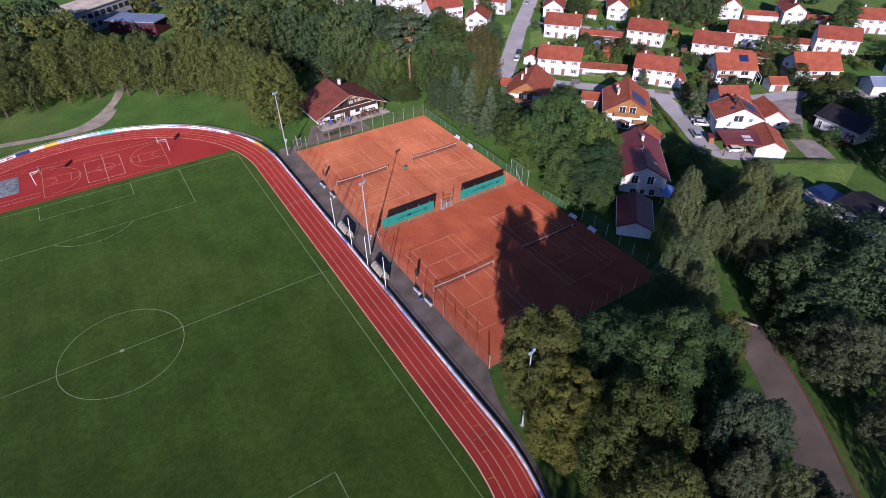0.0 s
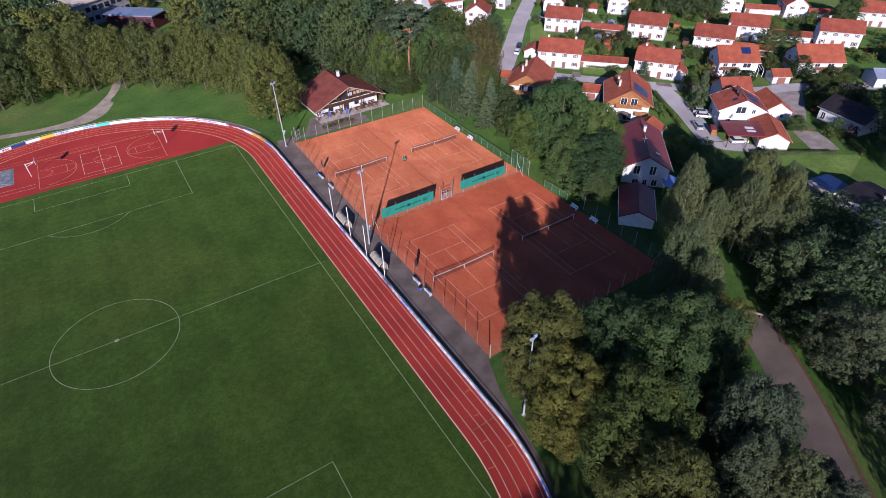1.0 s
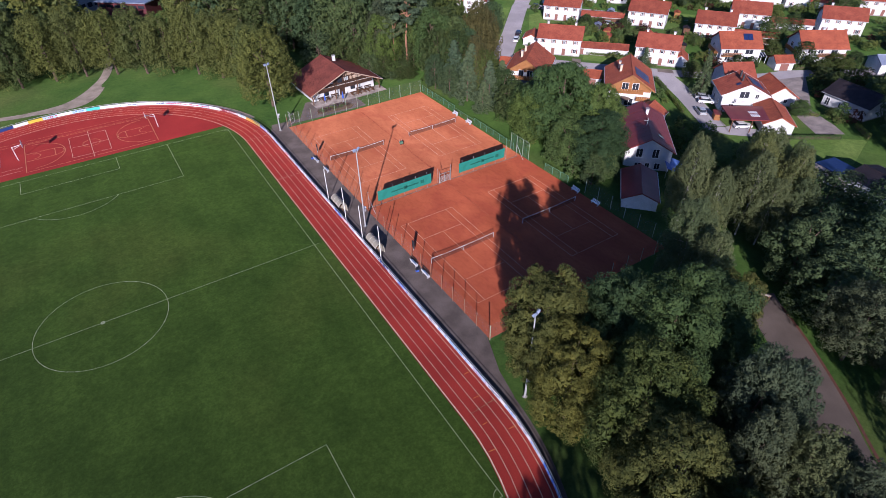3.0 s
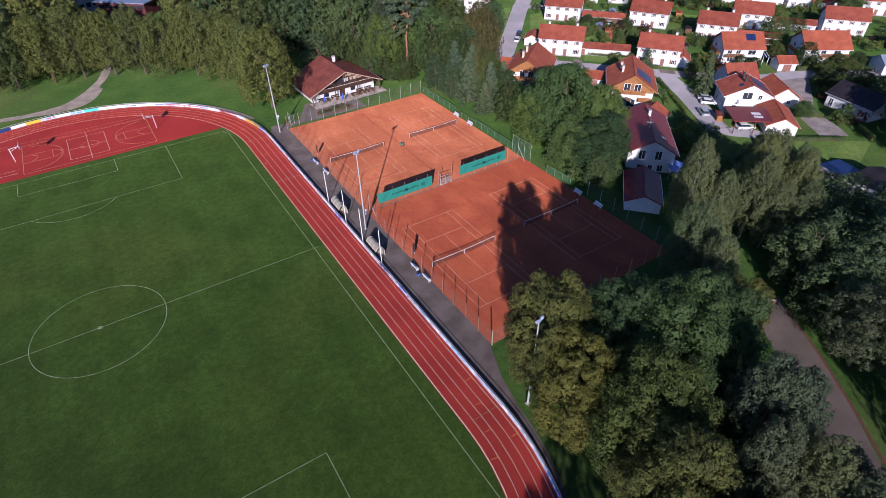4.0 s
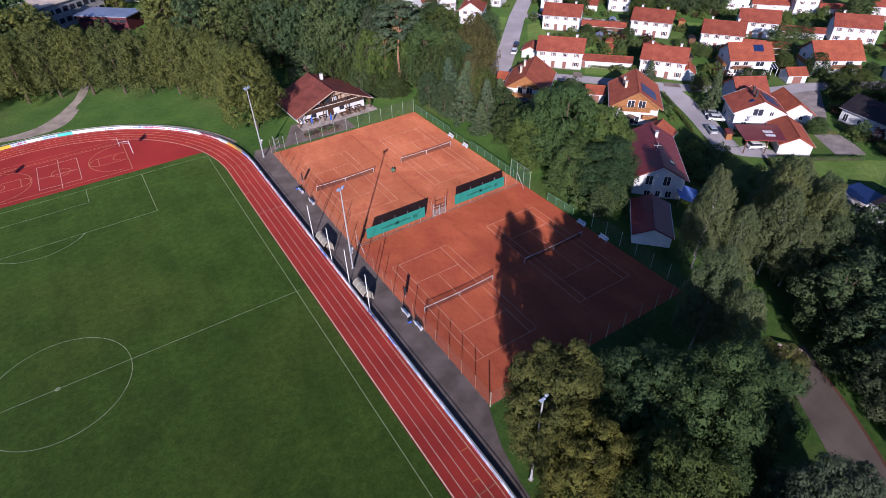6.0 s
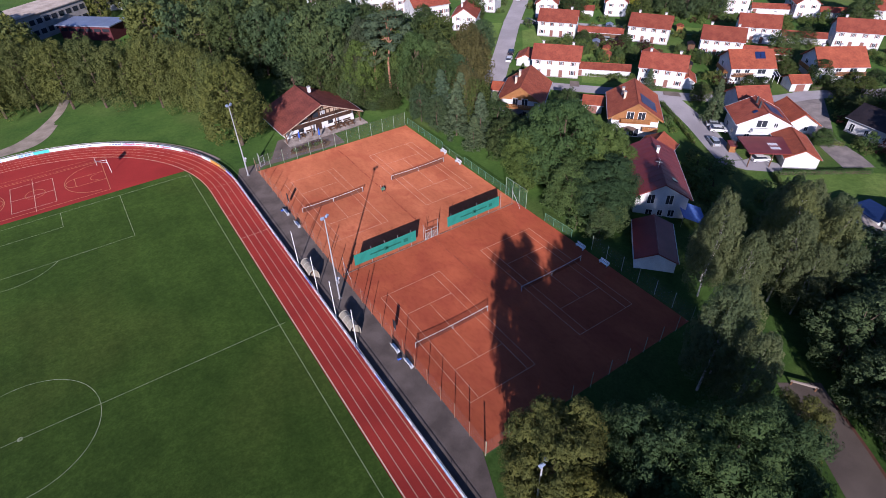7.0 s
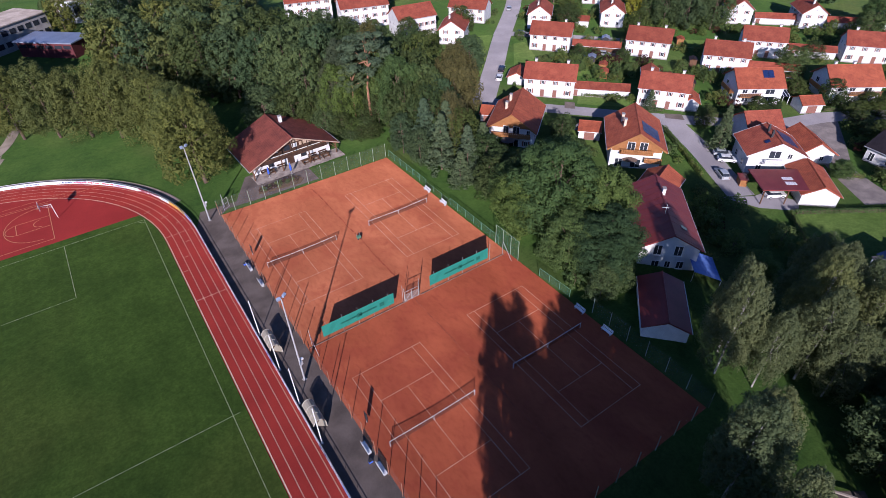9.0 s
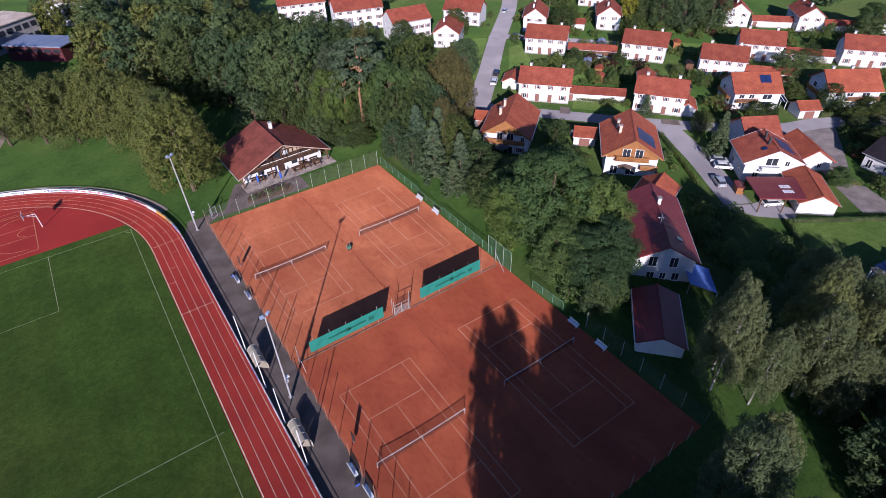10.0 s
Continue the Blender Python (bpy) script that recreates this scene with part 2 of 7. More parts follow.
M_WHITE = material("white_render", (0.6, 0.597, 0.593), (0.7, 0.697, 0.693), 0.6, 0.85, 14.0, 0.08)
M_GREYW = material("grey_render", (0.3, 0.28, 0.27), (0.38, 0.36, 0.34), 0.5, 0.85, 14.0, 0.08)
M_TILE = tile_material("red_tiles", (0.24, 0.055, 0.032), (0.325, 0.085, 0.047), own=0.16)
M_TILE2 = tile_material("orange_tiles", (0.29, 0.07, 0.036), (0.38, 0.1, 0.048), own=0.1)
M_TILE3 = tile_material("brown_tiles", (0.165, 0.046, 0.033), (0.25, 0.07, 0.048), own=0.1)
M_SHEET = material("dark_red_sheet", (0.17, 0.03, 0.03), (0.21, 0.04, 0.038), 0.4, 0.5, 10.0, 0.05)
M_SLATE = tile_material("dark_slates", (0.02, 0.015, 0.018), (0.034, 0.025, 0.029))
M_ZINC = material("blue_grey_sheet", (0.26, 0.3, 0.4), (0.34, 0.38, 0.48), 0.3, 0.4, 8.0, 0.05, 0.3)
M_WOOD = material("dark_wood", (0.10, 0.05, 0.028), (0.17, 0.085, 0.045), 1.0, 0.7, 15.0, 0.2)
# Dark timber, made darker still to hold the shade under the clubhouse roof.
M_WOODD = material("shade_darkened_wood", (0.04, 0.02, 0.013), (0.075, 0.038, 0.024), 1.0, 0.75, 15.0, 0.2)
M_WOOD2 = material("honey_wood", (0.27, 0.115, 0.04), (0.36, 0.16, 0.055), 1.0, 0.6, 15.0, 0.2)
M_GLASS = glass_material("window_glass", (0.03, 0.035, 0.045))
M_SOLAR = material("solar_glass", (0.012, 0.025, 0.085), (0.018, 0.035, 0.11), 2.0, 0.35, 20.0, 0.0)
M_STEEL = material("galvanised_steel", (0.5, 0.5, 0.5), (0.62, 0.62, 0.63), 1.0, 0.5, 20.0, 0.05, 0.4)
M_POSTG = plain("green_post", (0.12, 0.24, 0.15), 0.6)
M_RUST = plain("rust_brown_post", (0.28, 0.13, 0.08), 0.8)
M_DARK = plain("dark_metal", (0.04, 0.04, 0.045), 0.6)
M_SCREEN = net_material("green_windscreen", (0.012, 0.19, 0.145), 0.99)
M_SCREENBAR = plain("dark_green_print", (0.01, 0.1, 0.075), 0.9)
M_MESHG = net_material("green_mesh", (0.10, 0.22, 0.13), 0.22)
M_WIRE = net_material("wire_mesh", (0.35, 0.3, 0.27), 0.06)
M_GATEMESH = net_material("grey_gate_mesh", (0.3, 0.28, 0.27), 0.35)
M_NET = net_material("tennis_net_cord", (0.05, 0.035, 0.03), 0.35)
M_PLASTIC = net_material("clear_plastic", (0.34, 0.3, 0.23), 0.85)
M_BLUE = plain("blue_cloth", (0.05, 0.12, 0.5), 0.7)
M_WHITEP = plain("white_plastic", (0.8, 0.8, 0.8), 0.4)
M_TARP = material("grey_tarpaulin", (0.16, 0.17, 0.17), (0.34, 0.35, 0.35), 1.6, 0.6, 6.0, 0.6, dist=0.1)
M_BARK = material("bark", (0.09, 0.06, 0.045), (0.16, 0.115, 0.085), 2.0, 0.95, 14.0, 0.6)
M_PINEBARK = material("pine_bark", (0.24, 0.12, 0.075), (0.34, 0.18, 0.11), 2.0, 0.95, 14.0, 0.6)
M_BIRCH = material("birch_bark", (0.2, 0.18, 0.16), (0.45, 0.43, 0.4), 1.5, 0.9, 10.0, 0.3)
L_OAK = leaf_material("oak_leaves", (0.04, 0.062, 0.022), (0.068, 0.096, 0.033), (0.112, 0.136, 0.046))
L_DEEP = leaf_material("deep_green_leaves", (0.031, 0.06, 0.026), (0.056, 0.097, 0.041), (0.096, 0.14, 0.058))
L_DARK = leaf_material("dark_tree_leaves", (0.044, 0.073, 0.035), (0.075, 0.114, 0.054), (0.12, 0.162, 0.076))
L_OLIVE = leaf_material("turning_leaves", (0.066, 0.078, 0.023), (0.112, 0.118, 0.034), (0.18, 0.168, 0.047))
L_ROW = leaf_material("row_leaves", (0.076, 0.095, 0.031), (0.126, 0.146, 0.046), (0.19, 0.2, 0.064))
L_BIRCH = leaf_material("birch_leaves", (0.093, 0.113, 0.053), (0.142, 0.166, 0.076), (0.21, 0.232, 0.104), 0.4)
L_GREY = leaf_material("grey_green_leaves", (0.055, 0.073, 0.042), (0.085, 0.106, 0.06), (0.125, 0.148, 0.085), 0.35)
L_PINE = leaf_material("needles", (0.047, 0.076, 0.044), (0.078, 0.112, 0.064), (0.12, 0.152, 0.086), 0.15)
L_WOOD = leaf_material("woodland_leaves", (0.05, 0.08, 0.037), (0.086, 0.128, 0.057), (0.135, 0.18, 0.078))
L_LIME = leaf_material("lime_leaves", (0.05, 0.088, 0.03), (0.095, 0.148, 0.048), (0.16, 0.215, 0.07))
L_HEDGE = leaf_material("hedge_leaves", (0.07, 0.112, 0.034), (0.115, 0.168, 0.053), (0.18, 0.23, 0.08))
L_PALE = leaf_material("pale_shrub_leaves", (0.08, 0.11, 0.03), (0.13, 0.16, 0.05), (0.2, 0.22, 0.09))
L_GOLD = leaf_material("golden_leaves", (0.16, 0.16, 0.02), (0.26, 0.25, 0.03), (0.36, 0.33, 0.05))
L_WEEP = leaf_material("weeping_leaves", (0.06, 0.06, 0.032), (0.095, 0.092, 0.045), (0.14, 0.13, 0.062))
L_COPPER = leaf_material("copper_leaves", (0.04, 0.018, 0.02), (0.075, 0.03, 0.03), (0.12, 0.06, 0.045))

# ---- ground ----
cx_t, cy_t, R_IN = -33.5, 43.5, 35.4
R_OUT, R_BAR = R_IN + 4.95, R_IN + 5.45


def oval(r, steps=24, grow=0.0):
    """Closed line of the running track at radius r, anticlockwise."""
    pts = []
    for i in range(steps + 1):
        a = PI * i / steps
        pts.append((cx_t + r * math.cos(a), cy_t + r * math.sin(a)))
    for i in range(steps + 1):
        a = PI + PI * i / steps
        pts.append((cx_t + r * math.cos(a), -cy_t + r * math.sin(a)))
    return pts


def ground_sheet():
    def axis(lo, hi, fine_lo, fine_hi, step):
        a = list(np.arange(fine_lo, fine_hi + 0.1, step))
        return [lo, lo * 0.5 + fine_lo * 0.5] + a + [hi * 0.5 + fine_hi * 0.5, hi]
    xs, ys = axis(-1800, 1800, -120, 300, 4.0), axis(-1800, 1800, -120, 300, 12.0)
    g = Geo()
    g.v = [(x, y, gz(x, y)) for y in ys for x in xs]
    n = len(xs)
    g.f = [(j * n + i, j * n + i + 1, (j + 1) * n + i + 1, (j + 1) * n + i) for j in range(len(ys) - 1) for i in range(n - 1)]
    return g


whole("ground", ground_sheet(), M_MEADOW, "green meadow grass around the sports ground", "ground", kind="structure")

g = Geo()
o = oval(R_BAR + 0.15, 40)
g.add([(x, y, 0.03) for x, y in o], [tuple(range(len(o)))])
track = whole("running_track", g, M_TRACK, "red four-lane running track with white lane lines", "running track", kind="structure")


def ring(r, w, z, geo=None):
    geo = geo or Geo()
    a, b = oval(r + w / 2, 40), oval(r - w / 2, 40)
    n = len(a)
    return geo.add([(x, y, z) for x, y in a] + [(x, y, z) for x, y in b], [(i, (i + 1) % n, n + (i + 1) % n, n + i) for i in range(n)])


for k in range(5):
    part("lane_line", ring(R_IN + 0.05 + 1.22 * k, 0.06 if k else 0.15, 0.05 + 0.002 * k), M_LINE, track)


def track_mark(p, q, mat, w=0.08):
    p, q = Vector((*p, 0.062)), Vector((*q, 0.062))
    n = Vector((-(q - p).y, (q - p).x, 0)).normalized() * w / 2
    part("track_mark", Geo().add([p - n, q - n, q + n, p + n], [(0, 1, 2, 3)]), mat, track)


M_TICK = plain("orange_mark", (0.6, 0.25, 0.05), 0.8)
for a, r0, r1 in ((2.2, 0.0, 4.9), (19.5, 0.6, 1.8), (13.0, 1.8, 3.1), (7.5, 3.1, 4.3)):
    ca, sa = math.cos(radians(a)), math.sin(radians(a))
    track_mark((cx_t + (R_IN + r0) * ca, cy_t + (R_IN + r0) * sa), (cx_t + (R_IN + r1) * ca, cy_t + (R_IN + r1) * sa), M_LINE)
track_mark((cx_t + R_IN, 24.5), (cx_t + R_IN + 4.9, 24.5), M_LINE)
for y, k in ((41.5, 2), (37.0, 1), (33.0, 0)):
    track_mark((cx_t + R_IN + 0.1 + 1.22 * k, y), (cx_t + R_IN + 1.2 + 1.22 * k, y), M_LINE)
for p, q in (((5.8, -37.4), (6.8, -37.4)), ((4.7, -41.2), (5.7, -41.3)), ((3.4, -45.0), (4.4, -45.0)), ((5.7, -47.2), (6.8, -47.3)), ((1.9, -48.3), (2.9, -48.5))):
    track_mark(p, q, M_TICK)
track_mark((3.3, -42.9), (7.0, -42.8), M_CHALK, 0.05)

# pitch turf inside the track, bounded by the red end areas
PW, PL = 67.1, 106.9


def pitch_outline():
    yb = 55.6
    r = R_IN - 0.15
    a0 = math.asin((yb - cy_t) / r)
    pts = []
    for i in range(9):
        a = a0 * i / 8
        pts.append((cx_t + r * math.cos(a0 - a), cy_t + r * math.sin(a0 - a)))
    for i in range(9):
        a = a0 * i / 8
        pts.append((cx_t + r * math.cos(a), -cy_t - r * math.sin(a)))
    left = [(2 * cx_t - x, y) for x, y in reversed(pts)]
    return list(reversed(pts + left))


g = Geo()
po = pitch_outline()
g.prism(po, 0.0, 0.06)
pitch = whole("football_pitch", g, M_PITCH, "mown green football pitch with chalk lines", "football pitch", kind="structure")
LZ = 0.068


def line(p, q, w, mat, parent, z=LZ, name="line"):
    p, q = Vector((*p, 0)), Vector((*q, 0))
    d = (q - p).normalized()
    n = Vector((-d.y, d.x, 0)) * w / 2
    g = Geo().add([(*(v.xy), z) for v in (p - n, q - n, q + n, p + n)], [(0, 1, 2, 3)])
    return part(name, g, mat, parent)


def arc(c, r, a0, a1, w, mat, parent, z=LZ, n=48, name="line"):
    g = Geo()
    for i in range(n + 1):
        a = radians(a0 + (a1 - a0) * i / n)
        for rr in (r - w / 2, r + w / 2):
            g.v.append((c[0] + rr * math.cos(a), c[1] + rr * math.sin(a), z))
    g.f = [(2 * i, 2 * i + 1, 2 * i + 3, 2 * i + 2) for i in range(n)]
    return part(name, g, mat, parent)


W = 0.085
xl, xr, yt = -PW, 0.0, PL / 2
for p, q in (((xr, -yt), (xr, yt)), ((xl, -yt), (xl, yt)), ((xl, yt), (xr, yt)), ((xl, -yt), (xr, -yt)), ((xl, 0), (xr + 0.9, 0))):
    line(p, q, W, M_CHALK, pitch)
xc = -PW / 2
arc((xc, 0), 9.15, 0, 360, W, M_CHALK, pitch)
arc((xc, 0), 0.25, 0, 360, 0.2, M_CHALK, pitch, n=10)
for s in (1, -1):
    for hw, dep in ((19.8, 16.5), (9.1, 5.6)):
        line((xc - hw, s * yt), (xc - hw, s * (yt - dep)), W, M_CHALK, pitch)
        line((xc + hw, s * yt), (xc + hw, s * (yt - dep)), W, M_CHALK, pitch)
        line((xc - hw, s * (yt - dep)), (xc + hw, s * (yt - dep)), W, M_CHALK, pitch)
    a = -90 * s
    arc((xc, s * (yt - 11)), 9.15, a - 53, a + 53, W, M_CHALK, pitch)
    for sx, c in ((1, xr), (-1, xl)):
        b = {(1, 1): 180, (1, -1): 90, (-1, 1): 270, (-1, -1): 0}[(sx, s)]
        arc((c, s * yt), 1.0, b, b + 90, W, M_CHALK, pitch, n=8)

# red end area with ball courts
g = Geo()
rr = R_IN - 0.2
a0 = math.asin((55.6 - cy_t) / rr)
seg = [(cx_t + rr * math.cos(a0 + (PI - 2 * a0) * i / 40), cy_t + rr * math.sin(a0 + (PI - 2 * a0) * i / 40)) for i in range(41)]
g.add([(x, y, 0.045) for x, y in seg], [tuple(range(41))])
endarea = whole("ball_court_area", g, M_COURT, "red rubber ball court area with painted lines", "sports court", kind="structure")
EZ = 0.055


def eline(p, q, mat=M_YELLOW, w=0.12):
    line(p, q, w, mat, endarea, EZ)


bx0, bx1, by0, by1 = -41.3, -14.9, 57.2, 71.6
for p, q in (((bx0, by0), (bx0, by1)), ((bx1, by0), (bx1, by1)), ((bx0, by1), (bx1, by1)), ((bx0, by0), (bx1, by0))):
    eline(p, q)
ym = (by0 + by1) / 2
for s, xx in ((1, bx0), (-1, bx1)):
    arc((xx + s * 1.6, ym), 6.2, -90 if s > 0 else 90, 90 if s > 0 else 270, 0.12, M_YELLOW, endarea, EZ)
    eline((xx, ym - 1.9), (xx + s * 5.8, ym - 1.9))
    eline((xx, ym + 1.9), (xx + s * 5.8, ym + 1.9))
    eline((xx + s * 5.8, ym - 1.9), (xx + s * 5.8, ym + 1.9))
    arc((xx + s * 5.8, ym), 1.8, -90 if s > 0 else 90, 90 if s > 0 else 270, 0.12, M_YELLOW, endarea, EZ, 16)
    arc((xx + s * 1.6, ym), 1.3, -90 if s > 0 else 90, 90 if s > 0 else 270, 0.12, M_YELLOW, endarea, EZ, 12)
arc(((bx0 + bx1) / 2, ym), 1.8, 0, 360, 0.12, M_YELLOW, endarea, EZ)
for p, q in (((-32.4, 58.7), (-24.6, 58.7)), ((-32.4, 69.6), (-24.6, 69.6)), ((-32.4, 58.7), (-32.4, 69.6)), ((-24.6, 58.7), (-24.6, 69.6)), ((-32.4, 63.9), (-24.6, 63.9)), ((-28.3, 56.8), (-28.3, 71.3))):
    eline(p, q, M_LINE, 0.1)
for y in (72.2, 73.6):
    eline((-58, y), (-4 - (y - 72) * 3, y), M_YELLOW, 0.08)
for y in (58.6, 60.2):
    eline((-62, y), (-42, y), M_LINE, 0.08)


def hoop(x, y, yaw):
    t = thing("basketball_hoop", pose(x, y, 0.045, 0, 0, yaw), "white steel basketball post with white backboard", "basketball hoop", "basketball hoops")
    part("post", Geo().rod((0, 0, 0), (0, 0, 3.2), 0.06).rod((0, 0, 3.1), (1.9, 0, 3.3), 0.05).rod((0, 0, 2.5), (1.5, 0, 3.1), 0.03), M_WHITEP, t)
    part("backboard", Geo().box((1.95, 0, 3.4), (0.06, 1.8, 1.1)), M_WHITEP, t)
    part("rim", Geo().rod((2.0, 0, 3.05), (2.2, 0, 3.05), 0.03).rod((2.2, -0.2, 3.05), (2.6, -0.2, 3.05), 0.025).rod((2.2, 0.2, 3.05), (2.6, 0.2, 3.05), 0.025).rod((2.6, -0.2, 3.05), (2.6, 0.2, 3.05), 0.025), M_RUST, t)


hoop(-42.6, ym, 0)
hoop(-13.6, ym, 180)


def tarp():
    g = Geo()
    nx, ny = 14, 18
    for j in range(ny + 1):
        for i in range(nx + 1):
            x, y = -54.5 + 8.5 * i / nx, 62.8 + 8.4 * j / ny
            edge = i in (0, nx) or j in (0, ny)
            g.v.append((x, y, 0.06 if edge else 0.16 + 0.1 * noise.noise((x * 0.9, y * 0.9, 0))))
    g.f = [(j * (nx + 1) + i, j * (nx + 1) + i + 1, (j + 1) * (nx + 1) + i + 1, (j + 1) * (nx + 1) + i) for j in range(ny) for i in range(nx)]
    return g


whole("sandpit_cover", tarp(), M_TARP, "crumpled grey tarpaulin over the long-jump pit", "tarpaulin")

# ---- tennis courts ----
CX0, CX1, CY0, CY1, CYM = 12.5, 49.3, -34.2, 46.0, 4.7
g = Geo().prism([(CX0, CY0), (CX1 + 0.6, CY0), (CX1 + 0.3, CYM), (CX0, CYM)], -0.02, 0.03)
clay = whole("clay_courts", g, M_CLAY, "orange-red clay surface of two tennis courts", "tennis court", kind="structure")
g = Geo().prism([(CX0, CYM), (CX1 + 0.3, CYM), (CX1, CY1), (CX0, CY1)], -0.02, 0.03)
clay_north = whole("clay_courts_north", g, M_CLAY2, "pale orange clay surface of two tennis courts", "tennis court", kind="structure")


def court(cx, cy):
    hx, hy, sx, sy = 5.485, 11.885, 4.115, 6.4
    z, w = 0.036, 0.075
    L = lambda p, q: line((cx + p[0], cy + p[1]), (cx + q[0], cy + q[1]), w, M_COURTLINE, clay if cy < 0 else clay_north, z)
    for s in (1, -1):
        L((s * hx, -hy), (s * hx, hy))
        L((s * sx, -hy), (s * sx, hy))
        L((-hx, s * hy), (hx, s * hy))
        L((-sx, s * sy), (sx, s * sy))
    L((0, -sy), (0, sy))
    t = thing("tennis_net", pose(cx, cy, 0.03), "dark tennis net with white top band on steel posts", "tennis net", "tennis nets")
    n = 16
    g, gb = Geo(), Geo()
    for i in range(n + 1):
        x = -6.4 + 12.8 * i / n
        z = 0.914 + 0.156 * (x / 6.4) ** 2
        g.v += [(x, 0, 0.02), (x, 0, z - 0.04)]
        gb.v += [(x, -0.012, z - 0.055), (x, -0.012, z), (x, 0.012, z), (x, 0.012, z - 0.055)]
    g.f = [(2 * i, 2 * i + 2, 2 * i + 3, 2 * i + 1) for i in range(n)]
    gb.f = [(4 * i + k, 4 * i + 4 + k, 4 * i + 4 + (k + 1) % 4, 4 * i + (k + 1) % 4) for i in range(n) for k in range(4)]
    part("netting", g, M_NET, t)
    part("top_band", gb, M_WHITEP, t, "white top band")
    for s in (-1, 1):
        part("net_post", Geo().rod((s * 6.4, 0, 0), (s * 6.4, 0, 1.1), 0.05), M_STEEL, t)
    part("centre_strap", Geo().box((0, 0, 0.46), (0.06, 0.03, 0.92)), M_WHITEP, t)


for c in ((20.75, 25.6), (40.4, 25.9), (20.75, -15.5), (40.5, -15.1)):
    court(*c)

def ridge_strip(x, y0, y1, seed):
    rs = random.Random(seed)
    y = y0
    while y < y1:
        L = rs.uniform(0.6, 2.6)
        part("brushed_ridge", Geo().box((x + rs.uniform(-0.12, 0.12), y + L / 2, 0.03), (rs.uniform(0.12, 0.3), L, 0.03), rs.uniform(-3, 3)), M_CLAYD, clay if x < 30.5 else clay_north)
        y += L + rs.uniform(0.0, 0.5)


ridge_strip(30.7, 9.0, 42.0, 1)
ridge_strip(30.4, -26.0, 2.5, 2)

# ---- paths and roads ----
def poly_strip(name, pts, width, mat, label, category, lift=0.02, kind="structure"):
    """Ribbon of even width along a smoothed line."""
    P = [Vector(p) for p in pts]
    fine = []
    for i in range(len(P) - 1):
        a, b, c, d = P[max(i - 1, 0)], P[i], P[i + 1], P[min(i + 2, len(P) - 1)]
        for k in range(8):
            t = k / 8
            fine.append(0.5 * ((2 * b) + (c - a) * t + (2 * a - 5 * b + 4 * c - d) * t * t + (3 * b - a - 3 * c + d) * t ** 3))
    fine.append(P[-1])
    left, right = [], []
    for i, p in enumerate(fine):
        d = (fine[min(i + 1, len(fine) - 1)] - fine[max(i - 1, 0)]).normalized()
        n = Vector((-d.y, d.x)) * width / 2
        left.append(p + n)
        right.append(p - n)
    return whole(name, Geo().strip(left, right, lift), mat, label, category, kind=kind)


g = Geo().prism([(7.3, -44.0), (9.3, -43.8), (10.2, -39.5), (CX0 + 0.05, -33.5), (CX0 + 0.05, 46.3), (14.5, 47.5), (19.5, 47.2), (33.5, 47.0), (33.5, 57.5), (21, 57), (16.5, 49), (9.5, 49.5), (7.3, 44)], -0.02, 0.018)
whole("pavement", g, M_ASPHALT, "grey asphalt path between the track and the courts", "path", kind="structure")
a0, a1 = -0.62, 0.18
g = Geo()
n = 20
for i in range(n + 1):
    a = a0 + (0.12 - a0) * i / n
    for r in (R_BAR + 0.2, R_BAR + 2.0):
        g.v.append((cx_t + r * math.cos(a), -cy_t + r * math.sin(a) + 3, 0.014))
g.f = [(2 * i, 2 * i + 1, 2 * i + 3, 2 * i + 2) for i in range(n)]
whole("path_south", g, M_ASPHALT, "narrow asphalt path round the track's bend", "path", kind="structure")
g = Geo()
n = 30
for i in range(n + 1):
    a = 0.3 + 1.9 * i / n
    for r in (R_BAR + 0.3, R_BAR + 2.2):
        g.v.append((cx_t + r * math.cos(a), cy_t + r * math.sin(a), 0.014))
g.f = [(2 * i, 2 * i + 1, 2 * i + 3, 2 * i + 2) for i in range(n)]
whole("path_north", g, M_DUST, "worn gravel strip behind the track's bend", "path", kind="structure")
poly_strip("path_fork", [(-75, 90), (-60, 93), (-49, 91.5), (-40, 90), (-32, 91), (-27, 95), (-23, 101), (-19.5, 109), (-16, 125)], 2.4, M_DUST, "pale gravel path forking off to the trees", "path")
g = Geo().add([(x, y, 0.027) for x, y in ((-41, 89.2), (-34, 87.6), (-27, 88.8), (-23.6, 93.5), (-21.5, 100.5), (-24, 100.2), (-27.5, 95.2), (-32.5, 91.6))], [tuple(range(8))])
whole("path_junction", g, M_DUST, "widened gravel where the paths meet", "path", kind="structure")
poly_strip("path_spur", [(-34, 88.5), (-28, 89.5), (-24.5, 93), (-22, 99)], 2.0, M_DUST, "gravel spur joining the path fork", "path", 0.024)
poly_strip("road_east", [(20, -92), (35.5, -72.5), (41, -66), (46.8, -58), (50.6, -51.8), (52.3, -49.3)], 5.6, M_LANE, "worn brown-grey asphalt lane under the trees", "road")
poly_strip("leaf_litter", [(22.6, -94), (38.1, -74.5), (43.4, -67.8), (49.2, -59.6), (52.9, -53.2)], 0.4, plain("brown_litter", (0.09, 0.04, 0.026), 0.95), "strip of brown fallen leaves along the lane", "fallen leaves", 0.03)
poly_strip("street_1", [(175, 150), (155, 127.5), (127.5, 101), (108, 81), (94, 67), (88, 61)], 6.2, M_ROAD, "grey asphalt street past the houses", "street", 0.03)
